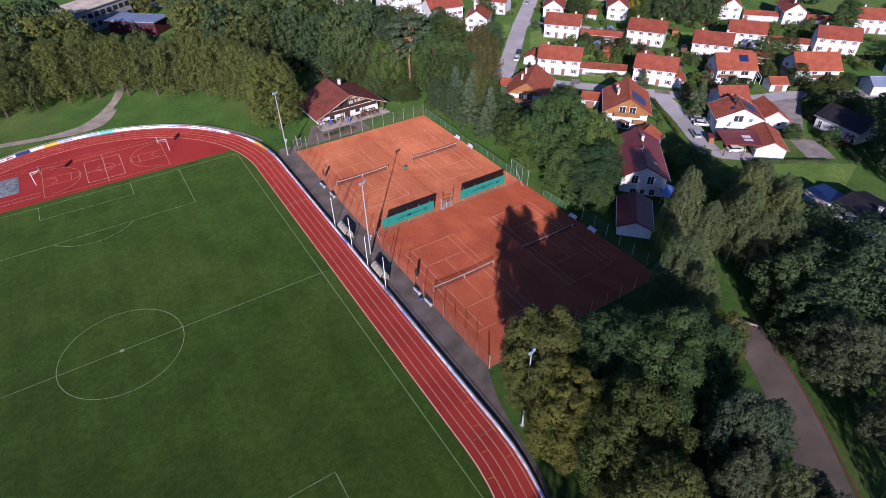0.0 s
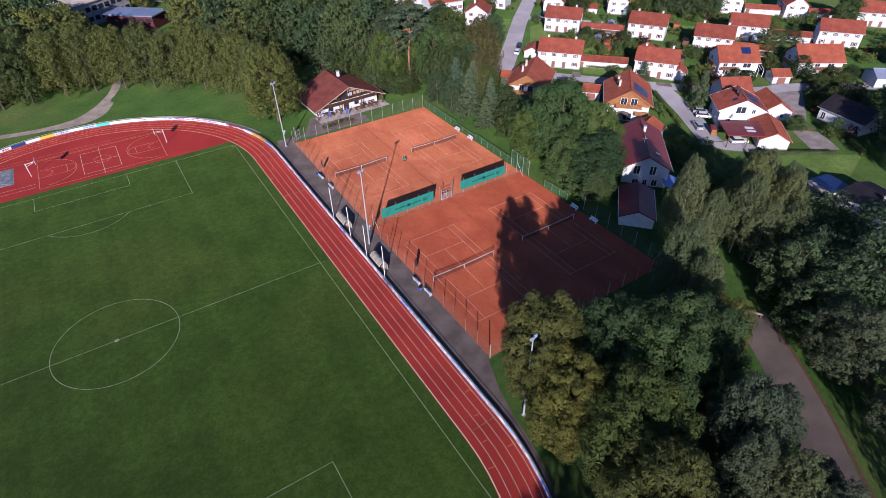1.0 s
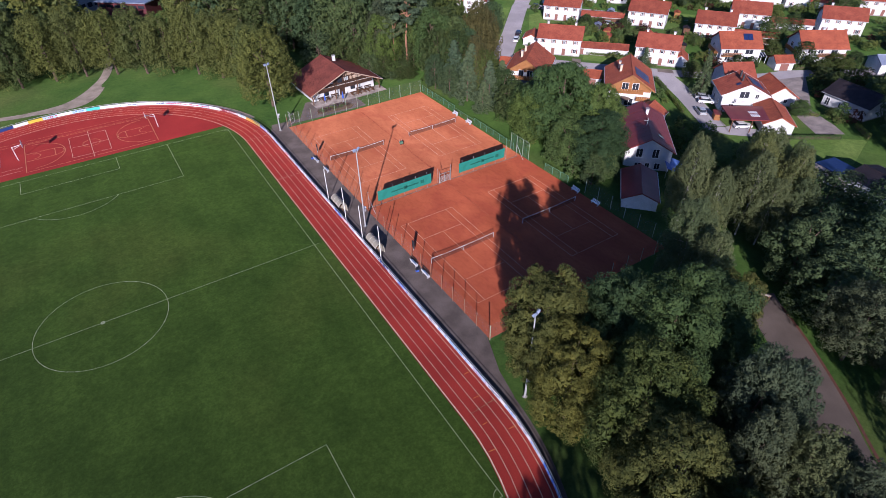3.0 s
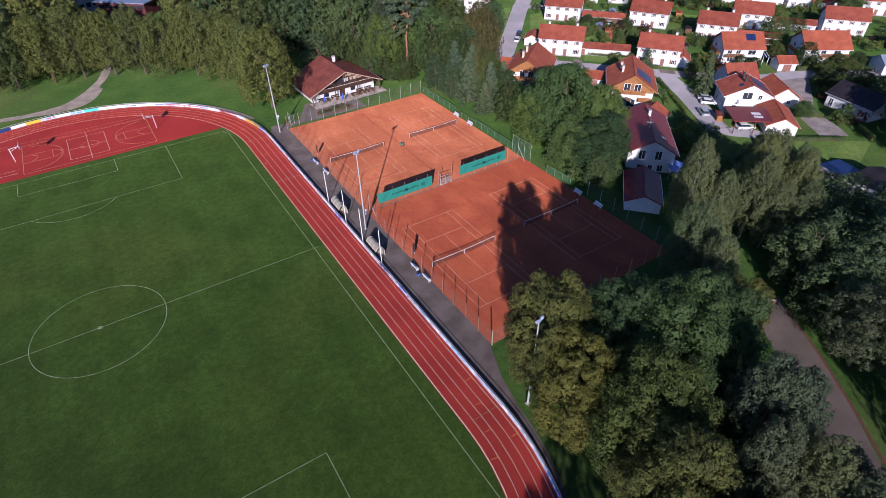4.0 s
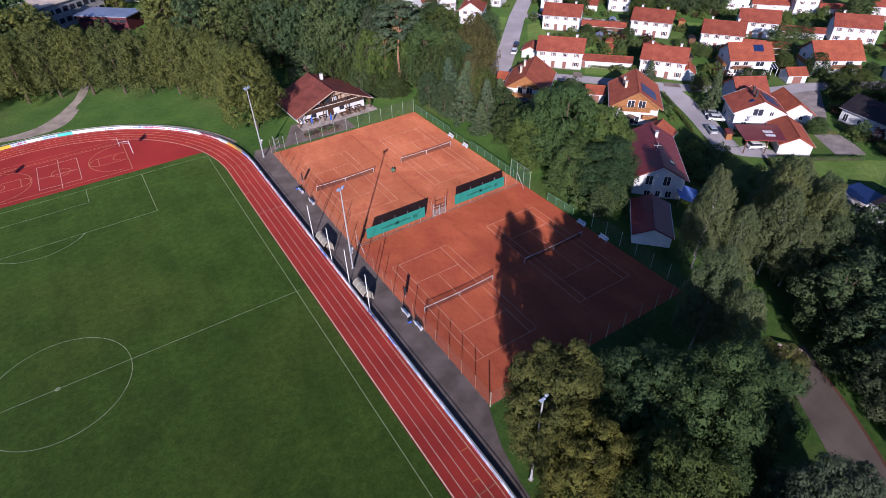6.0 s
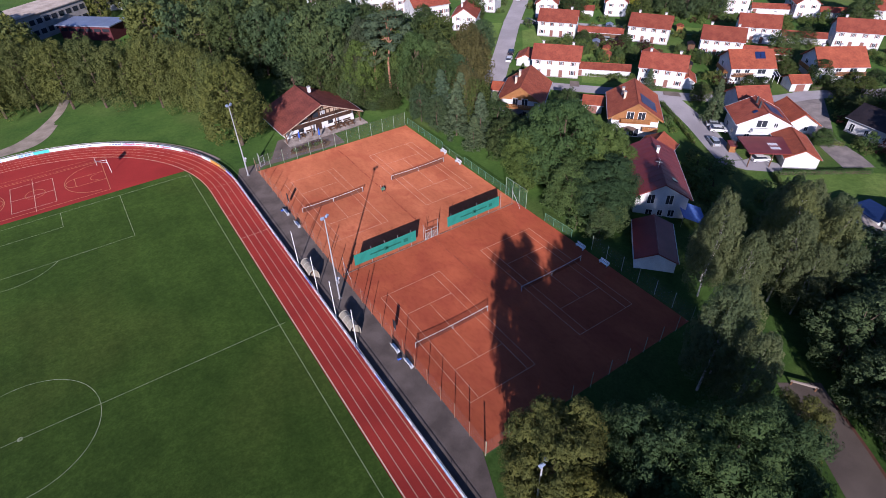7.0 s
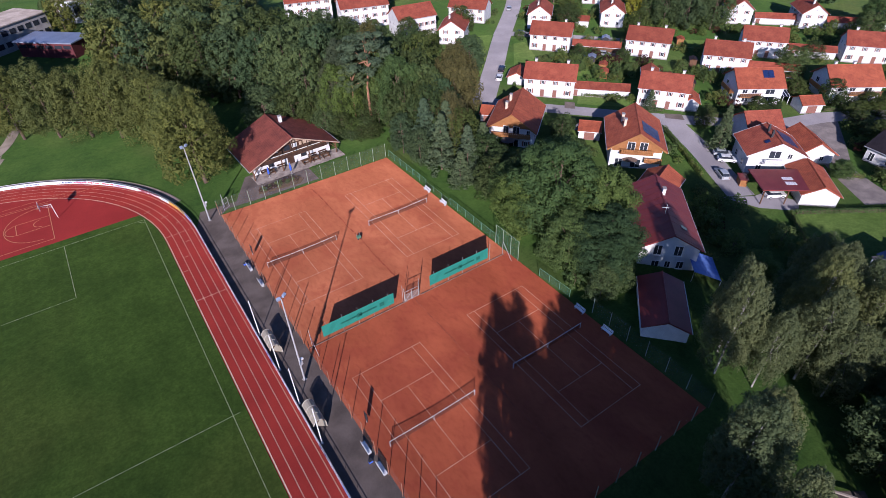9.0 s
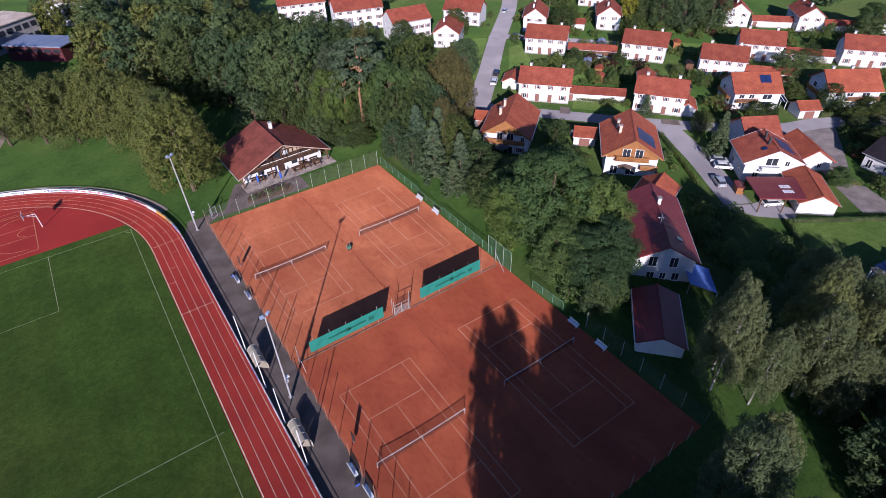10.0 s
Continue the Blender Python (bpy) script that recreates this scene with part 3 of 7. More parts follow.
poly_strip("street_2", [(80, 72), (90, 61), (97, 52), (105, 42.5), (113, 33), (121, 24), (128, 17), (140, 6.5), (152, 1.5), (170, -10), (190, -24)], 5.2, M_ROAD, "grey asphalt street between the houses", "street", 0.04)
poly_strip("street_3", [(119.5, 24.5), (113, 11), (106.2, -0.4), (102.6, -6.4)], 5.8, M_ROAD, "grey asphalt side street with parked cars", "street", 0.05)
poly_strip("street_4", [(128, 106), (143, 89), (158, 70), (172, 52), (186, 34), (205, 14)], 4.5, M_ROAD, "grey asphalt street behind the row houses", "street", 0.02)


def patch(name, pts, mat, label, category, lift=0.025):
    whole(name, Geo().add([(x, y, gz(x) + lift) for x, y in pts], [tuple(range(len(pts)))]), mat, label, category, kind="structure")


patch("driveway", [(149.4, 6.0), (139.8, 1.2), (131.0, -6.8), (125.2, -13.4), (119.0, -22.6), (124.6, -26.5), (127.4, -22.4), (131.0, -14.5), (138.9, -9.6), (151.4, -1.2)], material("drive_paving", (0.115, 0.1, 0.098), (0.19, 0.165, 0.155), 0.4, 0.9, 6.0, 0.3), "worn paved driveway beside the garage", "driveway", 0.035)
patch("lawn_1", [(108.2, 45.5), (117.5, 35.5), (121.5, 39.2), (112.3, 49.3)], M_LAWN, "bright mown lawn before the garden wall", "lawn")
patch("lawn_2", [(101, 63), (104.5, 60.5), (124, 80), (130, 92), (126, 93)], M_LAWN, "bright grass verge of the street", "lawn")
patch("lawn_3", [(92, 76), (96, 73.5), (126, 104.5), (121.5, 107)], M_LAWN, "bright grass verge of the street", "lawn")
patch("lawn_4", [(98.0, -22.5), (99.5, -31.0), (112, -35), (126, -31), (120.3, -26.2), (104.6, -15.4)], M_LAWN, "mown garden lawn beside the white garage", "lawn")
patch("lawn_5", [(131, 71), (142, 56.5), (146, 61), (137, 74)], M_LAWN, "garden lawn between the row houses", "lawn")
patch("lawn_6", [(122, 60), (130, 50), (134, 54), (127, 64)], M_LAWN, "garden lawn between the row houses", "lawn")
patch("lawn_7", [(163, 60), (176, 44), (182, 50), (168, 66)], M_LAWN, "garden lawn behind the row houses", "lawn")
patch("lawn_8", [(128.5, 36), (135, 27), (140, 31), (133, 41)], M_LAWN, "garden lawn beside the row house", "lawn")
patch("yard_3", [(99.0, -4.5), (104.5, -8.0), (107.5, -8.5), (110.0, -14.5), (106.5, -16.0), (101.5, -11.0)], M_ROAD, "grey paved forecourt before the carport", "forecourt", 0.06)
patch("yard_1", [(122.5, 22.0), (124.6, 24.6), (121.6, 27.6), (119.6, 25.6)], M_ASPHALT, "grey paved forecourt", "forecourt", 0.06)
patch("yard_2", [(105.5, 43.6), (108.2, 46.4), (106.6, 48.6), (103.6, 45.6)], M_ASPHALT, "grey paved forecourt", "forecourt", 0.06)

# ---- track barrier ----
def frange(a, b, n):
    return [a + (b - a) * i / n for i in range(n + 1)]


bar_pts = []
for y in frange(-43.5, 43.5, 29)[:-1]:
    bar_pts.append((cx_t + R_BAR, y))
for i in range(0, 40):
    a = PI * i / 40
    bar_pts.append((cx_t + R_BAR * math.cos(a), cy_t + R_BAR * math.sin(a)))
south = [(cx_t + R_BAR * math.cos(-PI / 2 * i / 20), -cy_t + R_BAR * math.sin(-PI / 2 * i / 20)) for i in range(16, 0, -1)]
bar_pts = south + bar_pts
barrier = thing("track_barrier", pose(0, 0, 0), "steel railing round the track hung with advertising boards", "barrier")
BOARDS = [plain("board_white", (0.78, 0.8, 0.82), 0.5), plain("board_pale_blue", (0.45, 0.6, 0.75), 0.5), plain("board_navy", (0.03, 0.06, 0.2), 0.5),
          plain("board_yellow", (0.75, 0.5, 0.06), 0.5), plain("board_teal", (0.08, 0.55, 0.5), 0.5), plain("board_maroon", (0.22, 0.03, 0.05), 0.5), plain("board_blue", (0.08, 0.2, 0.6), 0.5)]
M_BAR, M_BAR2, M_BAR3 = plain("navy_print", (0.07, 0.09, 0.2), 0.6), plain("blue_print", (0.12, 0.28, 0.62), 0.6), plain("red_print", (0.5, 0.06, 0.08), 0.6)
BEND = ((4, 8, 6), (8, 18, 3), (22, 30, 5), (75, 80, 4), (96, 101, 3), (104, 108, 2))
rng = random.Random(11)
for i in range(len(bar_pts) - 1):
    p, q = Vector(bar_pts[i]), Vector(bar_pts[i + 1])
    d, c = q - p, (p + q) / 2
    yaw = math.degrees(math.atan2(d.y, d.x))
    m = pose(c.x, c.y, 0, 0, 0, yaw)
    ang = (i - 45) * 4.5 + 2.25
    pick = rng.random()
    if i < 45:
        k = 0 if pick < 0.72 else 1 if pick < 0.85 else 6 if pick < 0.93 else 2
    else:
        k = next((c for lo, hi, c in BEND if lo <= ang < hi), 0 if pick < 0.8 else 1)
    board = part("board", Geo().box((0, 0.06, 0.44), (d.length - 0.05, 0.03, 0.72)), BOARDS[k], barrier, "", m)
    if rng.random() < (0.9 if i < 52 or 52 <= i <= 56 else 0.5):
        u = -d.length / 2 + 0.15
        ink = M_WHITEP if k in (2, 5, 6, 4) else M_BAR3 if 54 <= i <= 56 else (M_BAR, M_BAR, M_BAR2, M_BAR3)[rng.randrange(4)]
        while u < d.length / 2 - 0.4:
            w = rng.uniform(0.12, 0.5)
            h = rng.uniform(0.18, 0.46)
            if rng.random() < 0.8:
                part("printed_bar", Geo().box((u + w / 2, 0.08, rng.uniform(0.38, 0.52)), (w, 0.012, h)), ink, board)
            u += w + rng.uniform(0.06, 0.2)
    part("rail", Geo().rod((-d.length / 2, 0, 1.05), (d.length / 2, 0, 1.05), 0.035), M_STEEL, barrier, "", m)
    part("post", Geo().rod((-d.length / 2, 0, 0), (-d.length / 2, 0, 1.05), 0.035), M_STEEL, barrier, "", m)


# ---- floodlights ----
M_LAMP = plain("blue_grey_lamp_housing", (0.3, 0.36, 0.48), 0.5)


def floodlight(x, y, h):
    t = thing("floodlight_mast", pose(x, y, 0, 0, 0, 20), "tall grey steel floodlight mast with two lamp heads", "floodlight", "floodlight masts")
    part("base", Geo().box((0, 0, 0.06), (0.5, 0.5, 0.14)), M_GREYW, t)
    part("mast", Geo().rod((0, 0, 0.1), (0, 0, h), 0.14, 0.08, 10), M_STEEL, t)
    part("crossarm", Geo().rod((-0.5, 0, h - 0.05), (0.5, 0, h - 0.05), 0.05), M_STEEL, t)
    for s in (-1, 1):
        head = part("lamp_head", Geo().box((0, 0, 0), (0.5, 0.32, 0.42)).box((0, 0, 0.24), (0.34, 0.2, 0.1)), M_LAMP, t, "", pose(s * 0.42, -0.1, h + 0.12, 25, 0, s * 15))
        part("lens", Geo().box((0, 0, -0.22), (0.44, 0.27, 0.02)), M_GLASS, head)
    box = part("junction_box", Geo().box((0, -0.25, 3.6), (0.4, 0.35, 0.5)), M_STEEL, t)
    part("small_lamp", Geo().box((0.4, 0, 3.9), (0.4, 0.3, 0.3)).rod((0, 0, 3.8), (0.4, 0, 3.8), 0.03), M_WHITEP, t)


for p in ((10.25, 45.6, 15.7), (9.9, 0.05, 15.5), (10.4, -44.6, 15.2)):
    floodlight(*p)

for y in (11.5, 3.6, -3.2, -10.2):
    t = thing("net_pole", pose(7.75, y, 0), "slim white ball-stop net pole", "pole", "ball-stop net poles")
    part("pole", Geo().rod((0, 0, 0), (0, 0, 7.1), 0.07, 0.06, 8), M_WHITEP, t)
    part("footing", Geo().box((0, 0, 0.05), (0.3, 0.3, 0.12)), M_STEEL, t)


M_CANVAS = plain("beige_rib", (0.5, 0.46, 0.38), 0.7)


def dugout(y):
    t = thing("dugout", pose(8.4, y, 0.02, 0, 0, 0), "curved clear plastic dugout shelter with bench", "dugout", "dugouts")
    n = 8
    L = 3.6
    prof = [(0.05 + 0.85 * math.cos(PI * 0.86 * i / n), 0.75 + 1.3 * math.sin(PI * 0.86 * i / n)) for i in range(n + 1)]
    prof = [(0.9, 0.0)] + prof
    n += 1
    g = Geo()
    for x, z in prof:
        g.v += [(x, -L / 2, z), (x, L / 2, z)]
    g.f = [(2 * i, 2 * i + 1, 2 * i + 3, 2 * i + 2) for i in range(n)]
    part("canopy", g, M_PLASTIC, t, "milky clear plastic canopy")
    for k in range(4):
        yy = -L / 2 + L * k / 3
        gr = Geo()
        for (x0, z0), (x1, z1) in zip(prof, prof[1:]):
            gr.rod((x0, yy, z0), (x1, yy, z1), 0.045, n=5)
        part("rib", gr, M_CANVAS, t)
    part("end_wall", Geo().slab([(0.9, -L / 2, 0), (0.9, -L / 2, 0.9), (0.3, -L / 2, 2.0), (-0.4, -L / 2, 1.2)], 0.03), M_PLASTIC, t)
    part("end_wall", Geo().slab([(-0.4, L / 2, 1.2), (0.3, L / 2, 2.0), (0.9, L / 2, 0.9), (0.9, L / 2, 0)], 0.03), M_PLASTIC, t)
    part("bench", Geo().box((0.2, 0, 0.45), (0.4, L - 0.4, 0.06)).box((0.2, -L / 3, 0.21), (0.3, 0.06, 0.42)).box((0.2, L / 3, 0.21), (0.3, 0.06, 0.42)), M_WOOD, t)


dugout(8.2)
dugout(-6.6)

# ---- court fences ----
def fence(name, pts, h, mat_post, mat_mesh, step, label, group="court fences", rail=True):
    t = thing(name, pose(0, 0, 0), label, "fence", group)
    for (x0, y0), (x1, y1) in zip(pts, pts[1:]):
        L = math.hypot(x1 - x0, y1 - y0)
        n = max(1, round(L / step))
        for i in range(n + 1):
            x, y = x0 + (x1 - x0) * i / n, y0 + (y1 - y0) * i / n
            part("post", Geo().rod((x, y, gz(x)), (x, y, h + gz(x)), 0.045, n=5), mat_post, t)
        g = Geo().add([(x0, y0, 0.05 + gz(x0)), (x1, y1, 0.05 + gz(x1)), (x1, y1, h + gz(x1)), (x0, y0, h + gz(x0))], [(0, 1, 2, 3)])
        part("mesh", g, mat_mesh, t)
        if rail:
            part("rail", Geo().rod((x0, y0, h + gz(x0)), (x1, y1, h + gz(x1)), 0.03, n=5), mat_post, t)
    return t


M_POSTL = plain("pale_green_post", (0.3, 0.36, 0.26), 0.6)
fence("court_fence", [(12.35, -34.3), (12.35, 3.4)], 3.0, M_RUST, M_WIRE, 3.1, "rust-brown posts and fine wire mesh beside the clay", rail=False)
fence("court_fence", [(12.35, 6.0), (12.35, 46.1)], 3.0, M_RUST, M_WIRE, 3.1, "rust-brown posts and fine wire mesh beside the clay", rail=False)
fence("court_fence", [(12.35, 46.2), (49.3, 46.3)], 3.3, M_POSTL, M_WIRE, 3.0, "pale green posts and fine wire mesh behind the clay", rail=False)
fence("court_fence", [(50.0, 46.3), (50.0, 31.0)], 1.6, M_POSTG, M_MESHG, 2.6, "low green mesh fence along the courts")
fence("court_fence", [(50.0, 22.5), (49.9, 7.5)], 1.6, M_POSTG, M_MESHG, 2.6, "low green mesh fence along the courts")
fence("court_fence", [(49.6, 8.0), (49.6, 2.0)], 4.0, M_POSTL, M_MESHG, 2.0, "tall green mesh fence at the courts' corner")
fence("court_fence", [(49.9, -3.0), (50.3, -9.5)], 1.6, M_POSTG, M_MESHG, 2.6, "low green mesh fence along the courts")
fence("court_fence", [(50.6, -14.0), (50.2, -34.3), (12.4, -34.4)], 3.0, M_POSTL, M_WIRE, 3.4, "pale green posts and fine wire mesh at the courts' end", rail=False)
fence("court_fence", [(50.0, 31.0), (50.0, 22.5)], 1.1, M_POSTG, M_WIRE, 2.8, "low green wire fence behind the benches")

# middle fence with windscreens
M_KERB = material("dusty_kerb", (0.13, 0.075, 0.055), (0.22, 0.14, 0.11), 0.8, 0.9, 10.0, 0.3)
t = thing("windscreen_fence", pose(0, 0, 0), "steel fence between the courts with green windscreens", "fence")
for x in frange(13.2, 28.6, 6) + frange(31.6, 48.6, 6):
    part("post", Geo().rod((x, CYM + 0.2, 0), (x, CYM + 0.2, 3.5), 0.032, n=6), M_GREYW, t)
for x0, x1 in ((15.1, 27.0), (33.6, 45.3)):
    n = 12
    g = Geo()
    for i in range(n + 1):
        x = x0 + (x1 - x0) * i / n
        for z, k in ((0.8, 0), (1.9, 0.06), (3.0, 0)):
            g.v.append((x, CYM + 0.12 - k * math.sin(i * 2.1), z))
    g.f = [(3 * i + k, 3 * i + 3 + k, 3 * i + 4 + k, 3 * i + 1 + k) for i in range(n) for k in range(2)]
    sc = part("windscreen", g, M_SCREEN, t, "taut green cloth windscreen")
    for k, (bx, bw, bh) in enumerate(((0.35, 2.6, 0.25), (0.62, 3.0, 0.25), (0.5, 0.8, 0.7), (0.82, 0.8, 0.7))):
        part("printed_bar", Geo().box((x0 + (x1 - x0) * bx, CYM + 0.02, 1.9), (bw, 0.01, bh)), M_SCREENBAR, sc)
part("kerb", Geo().box((21.0, CYM, 0.07), (16.6, 0.1, 0.12)).box((40.2, CYM, 0.07), (17.0, 0.1, 0.12)), M_KERB, t)
gate = part("gate", Geo().rod((28.8, CYM, 0), (28.8, CYM, 2.9), 0.05).rod((31.4, CYM, 0), (31.4, CYM, 2.9), 0.05).rod((28.8, CYM, 2.1), (31.4, CYM, 2.1), 0.04).rod((30.1, CYM, 0), (30.1, CYM, 2.1), 0.04), M_GREYW, t, "steel double gate")
for k in range(2):
    x0 = 28.9 + 1.3 * k
    leaf = part("gate_leaf", Geo().rod((x0, CYM, 0.2), (x0 + 1.1, CYM, 0.2), 0.025).rod((x0, CYM, 1.5), (x0 + 1.1, CYM, 1.5), 0.025).rod((x0, CYM, 0.2), (x0 + 1.1, CYM, 1.5), 0.02).rod((x0, CYM, 0.2), (x0, CYM, 1.5), 0.025).rod((x0 + 1.1, CYM, 0.2), (x0 + 1.1, CYM, 1.5), 0.025), M_GREYW, gate)
    part("mesh", Geo().add([(x0, CYM + 0.02, 0.2), (x0 + 1.1, CYM + 0.02, 0.2), (x0 + 1.1, CYM + 0.02, 1.5), (x0, CYM + 0.02, 1.5)], [(0, 1, 2, 3)]), M_GATEMESH, gate)
part("brace", Geo().rod((13.2, CYM + 0.2, 2.4), (13.2, CYM - 2.2, 0.1), 0.035).rod((48.6, CYM + 0.2, 2.8), (48.6, CYM - 2.2, 0.1), 0.035), M_STEEL, t)


def bench(x, y, yaw, mat, label):
    t = thing("bench", pose(x, y, 0.03, 0, 0, yaw), label, "bench", "benches beside the courts")
    for k in range(3):
        part("seat_slat", Geo().box((0, -0.18 + 0.17 * k, 0.45), (1.9, 0.14, 0.04)), mat, t)
    for k in range(2):
        part("back_slat", Geo().box((0, 0.26 + 0.03 * k, 0.62 + 0.2 * k), (1.9, 0.04, 0.15)), mat, t)
    for s in (-0.75, 0.75):
        part("leg", Geo().box((s, 0, 0.22), (0.06, 0.45, 0.44)).box((s, 0.25, 0.6), (0.06, 0.05, 0.5)), M_STEEL, t)


for x, y in ((49.0, 29.2), (49.0, 23.5)):
    bench(x, y, -90, M_WHITEP, "white slatted bench by the green fence")
for x, y in ((49.3, -12.6), (49.3, -18.0)):
    bench(x, y, -90, M_WHITEP, "white slatted bench in the tree's shade")
for x, y in ((11.7, 27.2), (11.9, 22.2), (11.8, -14.2), (12.0, -17.6)):
    bench(x, y, 90, M_WHITEP, "white slatted bench beside the asphalt path")
for y in (28.7, -15.9):
    t = thing("cool_box", pose(11.4, y, 0.02), "blue plastic box beside a bench", "box", "blue boxes")
    part("body", Geo().box((0, 0, 0.18), (0.5, 0.38, 0.36)), M_BLUE, t)
    part("lid", Geo().box((0, 0, 0.39), (0.54, 0.42, 0.05)), M_DARK, t)
for x, y in ((13.4, 30.5), (13.6, -10.9)):
    t = thing("umpire_board", pose(x, y, 0.03), "narrow dark upright panel on a post", "board", "score boards")
    part("panel", Geo().box((0, 0, 1.3), (0.08, 0.7, 1.6)), M_DARK, t)
    part("leg", Geo().rod((0, 0, 0), (0, 0, 0.6), 0.04), M_STEEL, t)
t = thing("ball_machine", pose(30.6, 23.5, 0.03), "small green cart standing between the courts", "cart")
part("tub", Geo().box((0, 0, 0.45), (0.7, 0.5, 0.4)), M_POSTG, t)
for s in (-1, 1):
    part("wheel", Geo().rod((0.25 * s, -0.3, 0.14), (0.25 * s, -0.26, 0.14), 0.14, n=10), M_DARK, t)
    part("handle", Geo().rod((0.3 * s, 0.25, 0.6), (0.3 * s, 0.25, 1.2), 0.02), M_STEEL, t)


# ---- houses ----
WCACHE, FOOT = {}, []
M_CREAM = plain("cream_render", (0.62, 0.5, 0.38), 0.85)
M_BEIGE = material("pale_timber", (0.36, 0.25, 0.17), (0.52, 0.4, 0.3), 1.2, 0.8, 12.0, 0.2)


def window_mesh(kind, w, h):
    key = (kind, round(w, 2), round(h, 2))
    if key not in WCACHE:
        if kind == "frame":
            b = 0.09
            g = Geo().box((0, 0, h - b / 2), (w, 0.08, b)).box((0, 0, b / 2), (w, 0.08, b))
            for x in (-w / 2 + b / 2, w / 2 - b / 2, 0):
                g.box((x, 0, h / 2), (b if x else 0.06, 0.08, h - 2 * b))
            WCACHE[key] = g.mesh("window_frame", M_WHITEP)
        elif kind == "pane":
            WCACHE[key] = Geo().box((0, 0.01, h / 2), (w - 0.1, 0.04, h - 0.1)).mesh("pane", M_GLASS)
        elif kind == "shutter":
            g = Geo().box((0, 0, h / 2), (w, 0.05, h))
            for i in range(4):
                g.box((0, -0.03, h * (0.15 + 0.23 * i)), (w * 0.8, 0.03, h * 0.1))
            WCACHE[key] = g.mesh("shutter", M_SHUT)
        elif kind == "door":
            g = Geo().box((0, 0, h / 2), (w, 0.08, h)).box((0, -0.05, h * 0.28), (w * 0.7, 0.03, h * 0.35)).box((0, -0.05, h * 0.75), (w * 0.7, 0.03, h * 0.35))
            WCACHE[key] = g.mesh("door", M_SHUT)
        else:
            WCACHE[key] = Geo().box((0, -0.06, -0.04), (w + 0.2, 0.2, 0.06)).mesh("sill", M_WHITE)
    return WCACHE[key]


M_SHUT = plain("maroon_shutter_paint", (0.24, 0.11, 0.085), 0.7)


def house(x, y, yaw, L, D, eave, ridge, label, roof=None, wall=None, over=0.5, front=(), back=(), gable0=(), gable1=(), chimneys=(), dz=None, name="house", category="house", group="houses of the settlement", solar=None, balcony=None, balcony_mat=None, front_balcony=None, wood_gable=0.0, bargeboard=None):
    """Gabled house: ridge along local x, front is the -y side. Openings: (along, sill, w, h, kind)."""
    z0 = gz(x) if dz is None else dz
    FOOT.append((x, y, yaw, L / 2 + 0.6, D / 2 + 0.6))
    roof, wall = roof or M_TILE, wall or M_WHITE
    t = thing(name, pose(x, y, z0, 0, 0, yaw), label, category, group)
    hx, hy = L / 2, D / 2
    g = Geo()
    sec = [(-hy, -0.6), (hy, -0.6), (hy, eave), (0, ridge - 0.18), (-hy, eave)]
    g.add([(-hx, a, b) for a, b in sec] + [(hx, a, b) for a, b in sec],
          [(4, 3, 2, 1, 0), (5, 6, 7, 8, 9), (0, 1, 6, 5), (1, 2, 7, 6), (4, 0, 5, 9), (2, 3, 8, 7), (3, 4, 9, 8)])
    w = part("wall", g, wall, t)
    part("plinth", Geo().box((0, 0, -0.1), (L + 0.06, D + 0.06, 0.8)), M_GREYW, t)
    k = (ridge - eave) / hy
    ox = over * 0.8
    for s in (-1, 1):
        e = (s * (hy + over), eave - k * over + 0.12)
        q = [(-hx - ox, e[0], e[1]), (hx + ox, e[0], e[1]), (hx + ox, 0, ridge + 0.12), (-hx - ox, 0, ridge + 0.12)]
        r = part("roof", Geo().slab(q if s < 0 else q[::-1], 0.22), roof, t)
        part("gutter", Geo().rod((-hx - ox, e[0] + s * 0.06, e[1] - 0.1), (hx + ox, e[0] + s * 0.06, e[1] - 0.1), 0.08, n=6), M_STEEL, r)
        if bargeboard:
            for sx in (-1, 1):
                xx = sx * (hx + ox + 0.03)
                part("bargeboard", Geo().slab([(xx - 0.03, e[0], e[1] + 0.03), (xx + 0.03, e[0], e[1] + 0.03), (xx + 0.03, 0, ridge + 0.15), (xx - 0.03, 0, ridge + 0.15)][::(1 if s < 0 else -1)], 0.35), bargeboard, r)
    part("ridge_cap", Geo().rod((-hx - ox, 0, ridge + 0.12), (hx + ox, 0, ridge + 0.12), 0.13, n=6), roof, t)
    for cx, cy in chimneys:
        zt = ridge - abs(cy) * k
        c = part("chimney", Geo().box((cx, cy, zt + 0.35), (0.75 if over > 0.9 else 0.6, 0.55, 2.8 if over > 0.9 else 1.9)), M_CREAM if over > 0.9 else M_WHITE, t)
        part("cap", Geo().box((cx, cy, zt + (1.8 if over > 0.9 else 1.36)), (0.9, 0.7, 0.12)), M_GREYW, c)
    if wood_gable:
        for sx in (-1,):
            hh = ridge - 0.25
            e = eave + 0.0
            g = Geo().add([(sx * (hx + 0.05), -hy * 0.98, e - wood_gable), (sx * (hx + 0.05), hy * 0.98, e - wood_gable), (sx * (hx + 0.05), hy * 0.98, e), (sx * (hx + 0.05), 0, hh), (sx * (hx + 0.05), -hy * 0.98, e)], [(4, 3, 2, 1, 0)])
            part("gable_cladding", g, M_WOOD2, t, "honey-brown timber cladding")
            for i in range(7):
                yy = -hy * 0.85 + hy * 1.7 * i / 6
                part("batten", Geo().box((sx * (hx + 0.09), yy, (e - wood_gable + hh - abs(yy) * k) / 2), (0.06, 0.12, max(0.3, hh - abs(yy) * k - e + wood_gable))), M_WOOD2, t)
